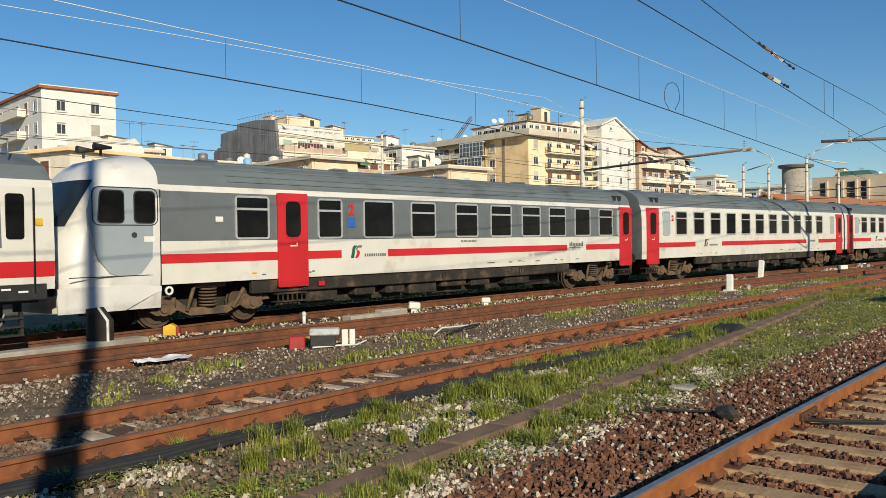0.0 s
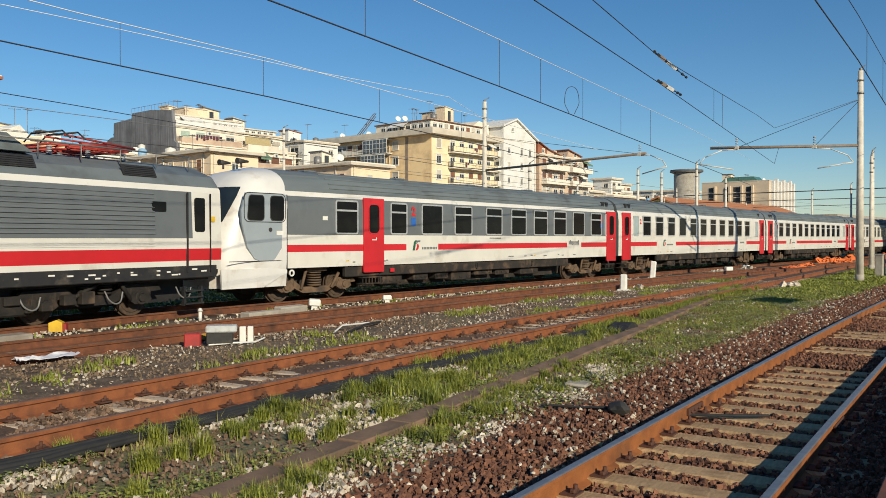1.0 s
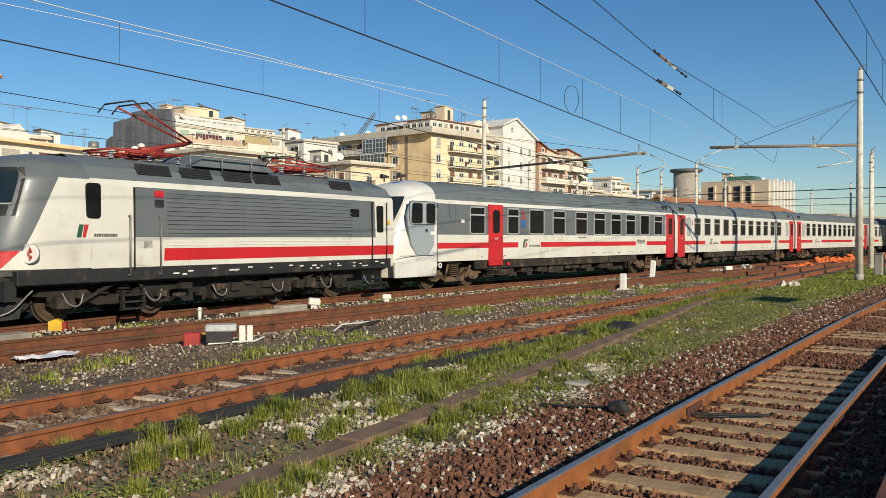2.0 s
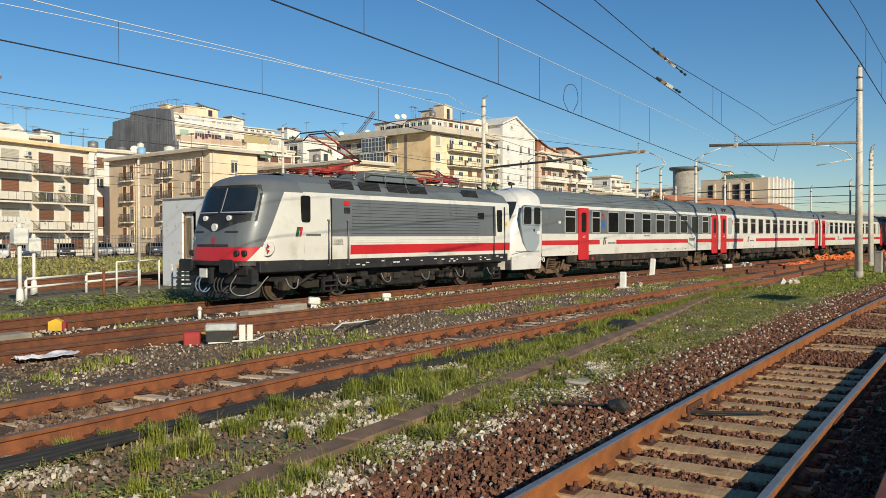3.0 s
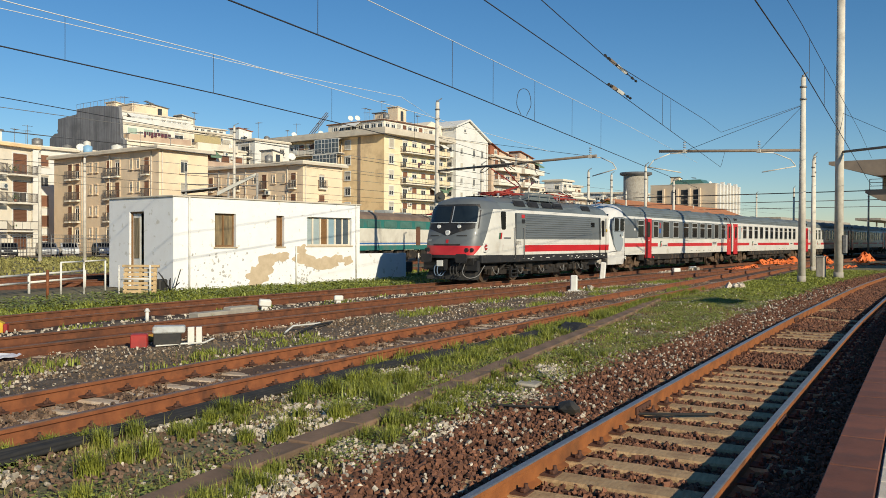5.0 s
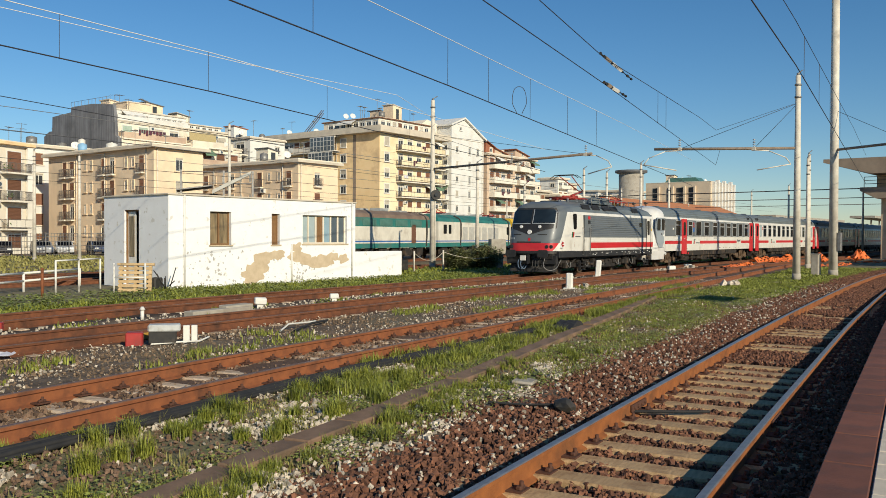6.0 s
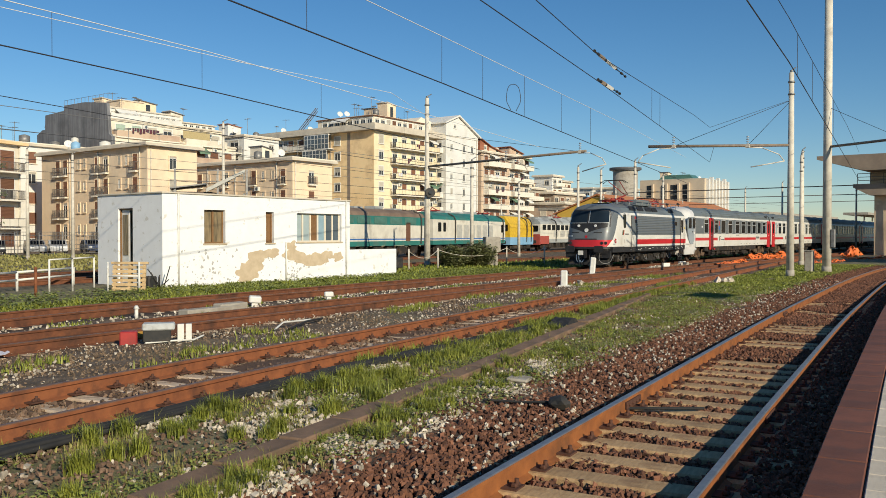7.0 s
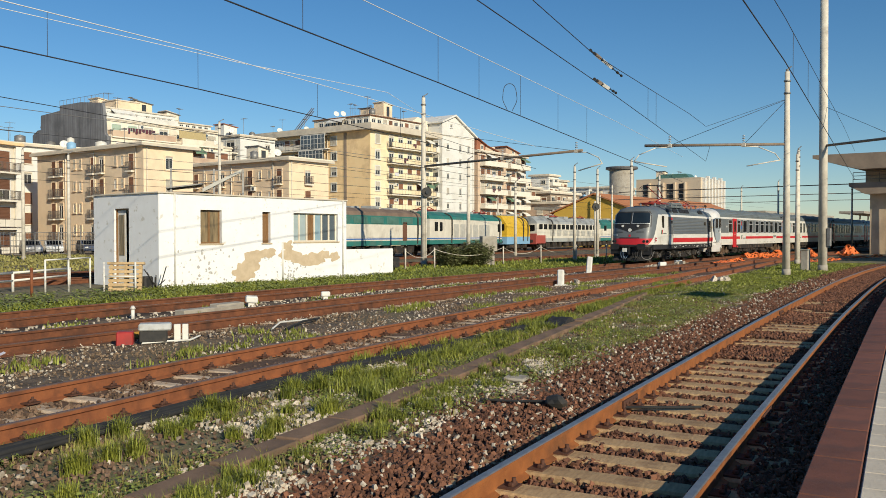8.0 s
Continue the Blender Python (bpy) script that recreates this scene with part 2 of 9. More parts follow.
M["orange_tile"] = mat("orange_roof_tile", (0.55, 0.22, 0.09), (0.45, 0.17, 0.07), 1.5, 0.9)
M["brown_slab"] = mat("weathered_brown_slab", (0.34, 0.26, 0.19), (0.26, 0.20, 0.15), 1.0, 0.95)
M["tower_render"] = mat("tan_station_render", (0.66, 0.50, 0.33), (0.58, 0.43, 0.28), 1.0, 0.95, dirt=(0.45, 0.34, 0.23), dirt_scale=0.5)

# ---------- mesh helpers ----------


def box(bm, x0, x1, y0, y1, z0, z1, mi=0, bevel=0.0):
    vs = [bm.verts.new(p) for p in ((x0, y0, z0), (x1, y0, z0), (x1, y1, z0), (x0, y1, z0), (x0, y0, z1), (x1, y0, z1), (x1, y1, z1), (x0, y1, z1))]
    fs = [bm.faces.new([vs[i] for i in f]) for f in ((0, 3, 2, 1), (4, 5, 6, 7), (0, 1, 5, 4), (1, 2, 6, 5), (2, 3, 7, 6), (3, 0, 4, 7))]
    for f in fs:
        f.material_index = mi
    if bevel:
        es = list({e for f in fs for e in f.edges})
        bmesh.ops.bevel(bm, geom=es, offset=bevel, segments=1, affect="EDGES", profile=0.5, material=mi)
    return fs


def tube(bm, a, b, r0, r1=None, n=10, mi=0, cap=True):
    a, b = Vector(a), Vector(b)
    r1 = r0 if r1 is None else r1
    q = (b - a).to_track_quat("Z", "Y").to_matrix()
    rings = []
    for c, r in ((a, r0), (b, r1)):
        rings.append([bm.verts.new(c + q @ Vector((r * math.cos(2 * math.pi * i / n), r * math.sin(2 * math.pi * i / n), 0))) for i in range(n)])
    for i in range(n):
        f = bm.faces.new((rings[0][i], rings[0][(i + 1) % n], rings[1][(i + 1) % n], rings[1][i]))
        f.smooth, f.material_index = True, mi
    if cap:
        bm.faces.new(rings[0][::-1]).material_index = mi
        bm.faces.new(rings[1]).material_index = mi


def prism(bm, pts, y0, y1, mi=0, axis="y"):
    """Extrude a polygon given in the (x, z) plane from y0 to y1, or in (y, z) along x."""
    def put(p, d):
        return (p[0], d, p[1]) if axis == "y" else (d, p[0], p[1]) if axis == "x" else (p[0], p[1], d)
    a = [bm.verts.new(put(p, y0)) for p in pts]
    b = [bm.verts.new(put(p, y1)) for p in pts]
    n = len(pts)
    fs = [bm.faces.new((a[i], a[(i + 1) % n], b[(i + 1) % n], b[i])) for i in range(n)]
    fs += [bm.faces.new(a[::-1]), bm.faces.new(b)]
    for f in fs:
        f.material_index = mi
    return fs


def sweep(bm, path, prof, mi=0, top=None, closed=True, up=Vector((0, 0, 1))):
    """A profile of (across, height) points along a path of points; faces whose index stands in top take slot 1."""
    rings = []
    for i, p in enumerate(path):
        d = Vector(path[min(i + 1, len(path) - 1)]) - Vector(path[max(i - 1, 0)])
        side = up.cross(d).normalized()
        rings.append([bm.verts.new(Vector(p) + side * s + up * h) for s, h in prof])
    n = len(prof)
    for r0, r1 in zip(rings, rings[1:]):
        for k in range(n if closed else n - 1):
            f = bm.faces.new((r0[k], r1[k], r1[(k + 1) % n], r0[(k + 1) % n]))
            f.material_index = 1 if top and k in top else mi
    if closed:
        bm.faces.new(rings[0])
        bm.faces.new(rings[-1][::-1])


def mesh_of(name, bm, mats, fix=True):
    if fix:
        bmesh.ops.recalc_face_normals(bm, faces=bm.faces)
    me = bpy.data.meshes.new(name)
    bm.to_mesh(me)
    bm.free()
    for m in mats if isinstance(mats, (list, tuple)) else [mats]:
        me.materials.append(m)
    return me


def part(name, bm, material, parent=None, label="", at=None):
    ob = new(name, mesh_of(name, bm, material) if isinstance(bm, bmesh.types.BMesh) else bm)
    if parent:
        ob.parent = parent
    if at is not None:
        ob.matrix_local = at
    if label:
        ob["label"] = label
    return ob


def thing(name, label, category, at=None, group="", kind=""):
    ob = new(name)
    ob.empty_display_size = 0.2
    if at is not None:
        ob.matrix_world = at
    return tagged(ob, label, category, group, kind)


def solid(name, bm, material, label, category="", group="", kind="", at=None):
    ob = part(name, bm, material, None, "", at)
    return tagged(ob, label, category, group, kind)


def BM():
    return bmesh.new()


def line(knots):
    """A smooth plan curve v(u) through a few knots, with straight ends."""
    us, vs = zip(*knots)
    m = [(vs[1] - vs[0]) / (us[1] - us[0])] + [(vs[i + 1] - vs[i - 1]) / (us[i + 1] - us[i - 1]) for i in range(1, len(us) - 1)] + [(vs[-1] - vs[-2]) / (us[-1] - us[-2])]

    def f(u):
        if u <= us[0]:
            return vs[0] + m[0] * (u - us[0])
        if u >= us[-1]:
            return vs[-1] + m[-1] * (u - us[-1])
        i = max(k for k in range(len(us) - 1) if us[k] <= u)
        h = us[i + 1] - us[i]
        t = (u - us[i]) / h
        return (2 * t**3 - 3 * t**2 + 1) * vs[i] + (t**3 - 2 * t**2 + t) * h * m[i] + (-2 * t**3 + 3 * t**2) * vs[i + 1] + (t**3 - t**2) * h * m[i + 1]
    return f


RAIL = 0.17
t1 = line([(-30, -1.5), (0, 2.1), (10, 3.4), (23, 4.97), (41, 6.75), (56, 7.6), (80, 7.6)])
t2 = line([(-30, 4.4), (3.5, 8.97), (8.4, 9.75), (15.7, 10.65), (24, 11.8), (36, 13.4), (50, 15.3), (70, 17.7), (90, 18.6)])
t3 = line([(-30, 10.5), (-1, 14.0), (6, 14.95), (10, 15.4), (15, 15.85), (20, 16.35), (26, 16.8), (34, 17.3), (50, 18.1), (70, 18.5), (110, 18.6)])
t4 = line([(-40, 11.4), (-12, 15.6), (-4, 16.95), (2, 17.95), (7.3, 18.9), (11, 19.75), (15, 20.25), (20, 20.7), (26, 21.05), (33, 21.3), (40, 21.68), (47, 22.05), (54, 22.4), (62, 22.75), (73, 23.1), (120, 24.0), (260, 25.0)])
t5 = line([(-20, 33.2), (40, 34.2), (120, 36.0)])
t6 = line([(-20, 35.0), (20, 38.8), (46, 43.0), (76, 48.6), (100, 51.5), (140, 54.0)])


def heading(f, u):
    return math.atan2(f(u + 0.3) - f(u - 0.3), 0.6)

# ---------- ground ----------


def smooth(a, b, x):
    t = min(1, max(0, (x - a) / (b - a)))
    return t * t * (3 - 2 * t)


def kerb_v(u):
    return 5.75 + 0.232 * (u - 4.8) + 0.0009 * (u - 4.8) ** 2


def edge_v(u):
    return t1(u) - 1.55


def ground_mesh():
    us = list(np.arange(-24, 2, 1.0)) + list(np.arange(2, 30, 0.35)) + list(np.arange(30, 70, 1.0)) + [70 * 1.16**k for k in range(0, 28)]
    vs = [-2500, -900, -300, -100, -40, -15] + list(np.arange(-6, 26, 0.3)) + list(np.arange(26, 60, 1.5)) + [60 * 1.2**k for k in range(1, 22)]
    us = [-2500, -900, -300, -120, -50] + us
    rng = np.random.RandomState(5)
    verts, cols = [], []
    for v in vs:
        for u in us:
            near = -24 < u < 70 and -6 < v < 30
            z = -0.02
            d1, d2, d3, d4 = (v - f(min(u, 300)) for f in (t1, t2, t3, t4))
            bed = min(abs(d1), abs(d2), abs(d3), abs(d4))
            if near:
                z += 0.05 * noise.noise((u * 0.5, v * 0.5, 0)) + 0.03 * noise.noise((u * 1.7, v * 1.7, 3))
                z -= 0.015 * (1 - smooth(1.0, 1.7, bed)) * (1 if abs(d1) > 2 else 0)
                if abs(d1) < 1.9:
                    z = -0.065 + 0.01 * noise.noise((u * 3, v * 3, 2))
                if v < edge_v(u) + 0.1:
                    z -= 0.3
            verts.append((u, v, z))
            jit = 0.35 * noise.noise((u * 0.8, v * 0.8, 7))
            # oily bed of the fourth track, its colour also darkened for shade under the train
            bed_shade4 = 1 - smooth(0.9, 1.7, abs(d4))
            brown = smooth(-3.4, -1.7, d1 + 0) * (1 - smooth(1.7, 2.5, d1 + jit)) if u < 90 else 0
            # grass strips: between the first two tracks, between others, and behind the fourth
            g = smooth(2.0, 2.8, d1 + jit) * (1 - smooth(-1.7, -1.0, d2 + jit * 0.6)) * (1 if u < 75 else smooth(100, 80, u))
            g2 = smooth(2.4, 3.4, d4 + jit) * (1 - smooth(8, 14, d4 + 3 * jit))
            g3 = 0.35 * smooth(0.1, 0.4, noise.noise((u * 0.35, v * 0.6, 1))) * smooth(1.2, 2, d2) * (1 - smooth(-2, -1.2, d3))
            far = 0.5 * smooth(0, 0.4, noise.noise((u * 0.05, v * 0.09, 2))) if v > 30 else 0
            rustbed = 1 - smooth(0.7, 1.5, min(abs(d2), abs(d3), abs(d4)))
            cols.append((max(brown, bed_shade4, 0), max(g, g2, g3, far), rustbed, 1))
    n = len(us)
    faces = [(j * n + i, j * n + i + 1, (j + 1) * n + i + 1, (j + 1) * n + i) for j in range(len(vs) - 1) for i in range(n - 1)]
    me = bpy.data.meshes.new("ground")
    me.from_pydata(verts, [], faces)
    at = me.color_attributes.new("cover", "FLOAT_COLOR", "POINT")
    at.data.foreach_set("color", np.array(cols, dtype=np.float32).ravel())
    for p in me.polygons:
        p.use_smooth = True
    return me


def ground_material():
    m = bpy.data.materials.new("trackside_ground")
    m.use_nodes = True
    nt = m.node_tree
    b = nt.nodes["Principled BSDF"]
    b.inputs["Roughness"].default_value = 0.95
    a = nt.nodes.new("ShaderNodeVertexColor")
    a.layer_name = "cover"
    sep = nt.nodes.new("ShaderNodeSeparateColor")
    nt.links.new(a.outputs[0], sep.inputs[0])
    f1, n1 = noise_fac(nt, 24, 0.35, 0.65, 6)
    f2, _ = noise_fac(nt, 2.2, 0.4, 0.62, 5)
    f3, _ = noise_fac(nt, 45, 0.4, 0.6, 3)
    gravel = ramp_mix(nt, f1, (0.13, 0.086, 0.053), (0.25, 0.18, 0.115))
    gravel = ramp_mix(nt, f2, gravel, (0.08, 0.055, 0.036))
    # base darker than its stones, so that shade in the gaps looks deeper
    brown = ramp_mix(nt, f1, (0.055, 0.033, 0.024), (0.028, 0.019, 0.015))
    rust = ramp_mix(nt, f1, (0.15, 0.085, 0.052), (0.08, 0.047, 0.031))
    soil = ramp_mix(nt, f3, (0.15, 0.12, 0.065), (0.12, 0.15, 0.04))
    soil = ramp_mix(nt, f2, soil, (0.26, 0.21, 0.13))
    out = ramp_mix(nt, sep.outputs[2], gravel, rust)
    out = ramp_mix(nt, sep.outputs[1], out, soil)
    out = ramp_mix(nt, sep.outputs[0], out, brown)
    nt.links.new(out, b.inputs["Base Color"])
    bn = nt.nodes.new("ShaderNodeBump")
    bn.inputs["Strength"].default_value = 0.8
    bn.inputs["Distance"].default_value = 0.05
    nt.links.new(n1, bn.inputs["Height"])
    nt.links.new(bn.outputs[0], b.inputs["Normal"])
    return m


gm = ground_mesh()
gm.materials.append(ground_material())
tagged(new("ground", gm), "gravelly railway yard ground with grass strips and ballast", "ground", kind="structure")

# ---------- tracks ----------
PROFILE = [(a, -0.035 + b * 0.204 / 0.168) for a, b in [(-0.07, 0), (0.07, 0), (0.07, 0.012), (0.012, 0.03), (0.012, 0.118), (0.036, 0.132), (0.036, 0.160), (0.028, 0.168), (-0.028, 0.168), (-0.036, 0.160), (-0.036, 0.132), (-0.012, 0.118), (-0.012, 0.03), (-0.07, 0.012)]]
TOPS = (6, 7, 8)


def sleeper_mesh(name, w, l, h, m):
    bm = BM()
    box(bm, -w / 2, w / 2, -l / 2, l / 2, -0.14, h, 0, 0.02)
    return mesh_of(name, bm, m)


def clip_mesh():
    bm = BM()
    box(bm, -0.09, 0.09, -0.15, 0.15, 0.0, 0.018)
    for s in (-1, 1):
        box(bm, -0.05, 0.05, s * 0.105 - 0.025, s * 0.105 + 0.025, 0.015, 0.05, 0, 0.01)
        tube(bm, (0, s * 0.115, 0.02), (0, s * 0.115, 0.085), 0.018, n=6)
    return mesh_of("fastening", bm, M["clip"])


SLEEP = {0: sleeper_mesh("sleeper", 0.30, 2.5, 0.0, M["sleeper"]), 1: sleeper_mesh("sleeper", 0.24, 2.1, -0.025, M["sleeper_pale"])}
CLIP = clip_mesh()


def track(name, f, u0, u1, rail_mats, kind_of_sleeper, su0, su1, label, clips=(0, 0), joints=()):
    tr = thing(name, label, "railway track", kind="structure")
    for s in (-0.7525, 0.7525):
        bm = BM()
        pts, u = [], u0
        while u <= u1:
            a = heading(f, u)
            pts.append((u - s * math.sin(a), f(u) + s * math.cos(a), 0.002))
            u += 1.0 if u < 60 else 4.0
        sweep(bm, pts, PROFILE, top=TOPS)
        part("rail", bm, rail_mats, tr)
    u, k = su0, 0
    while u < su1:
        a = heading(f, u)
        jit = random.uniform(-0.02, 0.02)
        ob = part("sleeper", SLEEP[kind_of_sleeper], None, tr, at=pose(u, f(u), 0.0 + jit * 0.3, 0, 0, math.degrees(a) + jit * 40 * (1 + 2 * kind_of_sleeper)))
        if clips[0] < u < clips[1]:
            for s in (-0.7525, 0.7525):
                part("fastening", CLIP, None, tr, at=pose(u - s * math.sin(a), f(u) + s * math.cos(a), 0.0, 0, 0, math.degrees(a)))
        u += 0.6
        k += 1
    for uj in joints:
        for s in (-0.7525, 0.7525):
            a = heading(f, uj)
            bm = BM()
            for w in (-1, 1):
                box(bm, -0.28, 0.28, w * 0.028 - 0.014, w * 0.028 + 0.014, 0.035, 0.115, 0, 0.004)
                for bx in (-0.2, -0.07, 0.07, 0.2):
                    tube(bm, (bx, w * 0.03, 0.075), (bx, w * 0.062, 0.075), 0.016, n=6)
            part("fishplate", bm, M["clip"], tr, at=pose(uj - s * math.sin(a), f(uj) + s * math.cos(a), 0.0, 0, 0, math.degrees(a)))
    return tr


track("track_1", t1, -20, 130, [M["rust_bright"], M["railtop"]], 0, -11.0, 60, "railway track with orange rusty rails and weathered sleepers", (2, 24), (9.3, 22.0))
track("track_2", t2, -20, 76, [M["rust"], M["railtop_dull"]], 1, -8.5, 45, "rusty railway track with pale sleepers in gravel", (2, 26), (16.0,))
track("track_3", t3, -20, 112, [M["rust_dark"], M["railtop_dull"]], 1, 3, 40, "rusty railway track sunk in gravel")
track("track_4", t4, -30, 250, [M["rust_dark"], M["railtop_dull"]], 1, 0, 60, "rusty railway track that the train runs on")
track("track_5", t5, -20, 120, [M["rust_dark"], M["railtop_dull"]], 1, 8, 30, "rusty siding behind the white hut")
track("track_6", t6, -20, 140, [M["rust_dark"], M["railtop_dull"]], 1, 8, 30, "rusty siding with parked locomotives")

# ---------- train ----------


def half_width(z):
    """Half the width of a coach section at height z over the rail."""
    if z < 1.1:
        return 1.38 + 0.03 * (z - 0.5) / 0.6
    if z < 2.9:
        return 1.42
    if z < 3.22:
        return 1.42 - 0.10 * ((z - 2.9) / 0.32) ** 2
    t = min(1.0, (z - 3.22) / 0.71)
    return max(0.0, 1.32 * math.sqrt(max(0.0, 1 - t**2.3)))


ROOF_Z = [3.22, 3.36, 3.5, 3.62, 3.73, 3.82, 3.88, 3.915, 3.93]


def body_shell(x0, x1, bands, splits, top=3.22, ends=True, pick=None):
    """Side walls as strips: bands are (z0, z1), splits the x cuts; pick(x, z) gives a slot."""
    bm = BM()
    for s in (-1, 1):
        for z0, z1 in bands:
            nz = 3 if z1 > 3.0 else 1
            for k in range(nz):
                za, zb = z0 + (z1 - z0) * k / nz, z0 + (z1 - z0) * (k + 1) / nz
                for xa, xb in zip(splits, splits[1:]):
                    f = bm.faces.new([bm.verts.new((x, s * half_width(z), z)) for x, z in ((xa, za), (xb, za), (xb, zb), (xa, zb))])
                    f.material_index = pick((xa + xb) / 2, (z0 + z1) / 2)
    for x in ((x0, x1) if ends else (x1,)):
        zs = sorted({z for b in bands for z in b} | set(ROOF_Z))
        vs = [bm.verts.new((x, -half_width(z), z)) for z in zs] + [bm.verts.new((x, half_width(z), z)) for z in zs[::-1][1:]]
        bm.faces.new(vs).material_index = 0
    bmesh.ops.remove_doubles(bm, verts=bm.verts, dist=0.002)
    return bm


def roof_shell(x0, x1, ribs=True):
    bm = BM()
    ys = [(s * half_width(z), z) for s, zz in ((-1, ROOF_Z), (1, ROOF_Z[::-1][1:])) for z in zz]
    a = [bm.verts.new((x0, y, z)) for y, z in ys]
    b = [bm.verts.new((x1, y, z)) for y, z in ys]
    for i in range(len(ys) - 1):
        bm.faces.new((a[i], a[i + 1], b[i + 1], b[i])).smooth = True
    return bm


def roof_ribs(th, x0, x1):
    for z in (3.36, 3.5, 3.66, 3.8):
        for s in (-1, 1):
            y = s * half_width(z)
            bm = BM()
            box(bm, x0 + 1.8, x1 - 1.2, y - 0.02, y + 0.02, z - 0.008, z + 0.022)
            part("roof_rib", bm, M["c_roof"], th)


def round_rect(w, h, r, n=3):
    pts = []
    for cx, cz, a0 in ((w / 2 - r, h / 2 - r, 0), (-w / 2 + r, h / 2 - r, 90), (-w / 2 + r, -h / 2 + r, 180), (w / 2 - r, -h / 2 + r, 270)):
        for k in range(n + 1):
            a = radians(a0 + 90 * k / n)
            pts.append((cx + r * math.cos(a), cz + r * math.sin(a)))
    return pts


def ring(bm, w, h, r, t, y0, y1, mi=0):
    o, i = round_rect(w, h, r), round_rect(w - 2 * t, h - 2 * t, max(r - t, 0.01))
    n = len(o)
    vo0, vo1 = [[bm.verts.new((x, y, z)) for x, z in o] for y in (y0, y1)]
    vi0, vi1 = [[bm.verts.new((x, y, z)) for x, z in i] for y in (y0, y1)]
    for k in range(n):
        j = (k + 1) % n
        for q in ((vo1[k], vo1[j], vi1[j], vi1[k]), (vo0[k], vo0[j], vo1[j], vo1[k]), (vi0[k], vi0[j], vi1[j], vi1[k])):
            bm.faces.new(q).material_index = mi


WIN_CACHE = {}


def train_window(parent, x, z0, z1, w, vent, side, frame_m, pane_m):
    key = (round(w, 2), round(z1 - z0, 2), vent, frame_m.name, pane_m.name)
    if key not in WIN_CACHE:
        h = z1 - z0
        bm = BM()
        ring(bm, w, h, 0.09, 0.05, 0.0, 0.028)
        if vent:
            box(bm, -w / 2 + 0.04, w / 2 - 0.04, 0.004, 0.03, h * 0.17, h * 0.17 + 0.055)
        fm = mesh_of("window_frame", bm, frame_m)
        bm = BM()
        prism(bm, round_rect(w - 0.06, h - 0.06, 0.07), -0.01, 0.008)
        WIN_CACHE[key] = (fm, mesh_of("pane", bm, pane_m))
    fm, pm = WIN_CACHE[key]
    zc = (z0 + z1) / 2
    m = pose(x, side * half_width(zc), zc, 0, 0, 180 if side < 0 else 0)
    win = part("window", fm, None, parent, at=m)
    part("pane", pm, None, win)


def train_door(parent, x, w, z0, z1, side):
    bm = BM()
    prism(bm, round_rect(w, z1 - z0, 0.04), -0.02, 0.035)
    d = part("door", bm, M["c_red"], parent, "red entrance door", at=pose(x, side * half_width(2.0), (z0 + z1) / 2, 0, 0, 180 if side < 0 else 0))
    bm = BM()
    prism(bm, round_rect(w * 0.5, 0.9, 0.15), 0.0, 0.04)
    part("pane", bm, M["glass"], d, at=pose(0, 0, 0.5))
    bm = BM()
    ring(bm, w * 0.56, 0.96, 0.16, 0.03, 0.03, 0.05)
    part("pane_frame", bm, M["c_red"], d, at=pose(0, 0, 0.52))
    bm = BM()
    box(bm, -0.13, 0.10, 0.03, 0.038, -0.04, -0.01)
    box(bm, -0.13, -0.10, 0.03, 0.038, -0.04, 0.05)
    part("pictogram", bm, M["white_paint"], d, at=pose(0, 0, -0.12))
    d.children[0].location.z = 0.52
    return d


def wheelset_mesh(r):
    bm = BM()
    for s in (-1, 1):
        tube(bm, (0, s * 0.69, 0), (0, s * 0.81, 0), r, n=28)
        tube(bm, (0, s * 0.66, 0), (0, s * 0.69, 0), r + 0.03, n=28)
        tube(bm, (0, s * 0.81, 0), (0, s * 0.815, 0), r * 0.84, r * 0.80, n=28)
        tube(bm, (0, s * 0.81, 0), (0, s * 0.87, 0), 0.13, n=14)
        for k in range(3):
            a = 2 * math.pi * k / 3
            box(bm, 0.22 * math.cos(a) - 0.03, 0.22 * math.cos(a) + 0.03, min(s * 0.815, s * 0.83), max(s * 0.815, s * 0.83), 0.22 * math.sin(a) - 0.03, 0.22 * math.sin(a) + 0.03)
    tube(bm, (0, -0.8, 0), (0, 0.8, 0), 0.08, n=10)
    return mesh_of("wheelset", bm, M["wheel"])


WHEEL_R = 0.44
WHEELS = wheelset_mesh(WHEEL_R)
SPIN = []


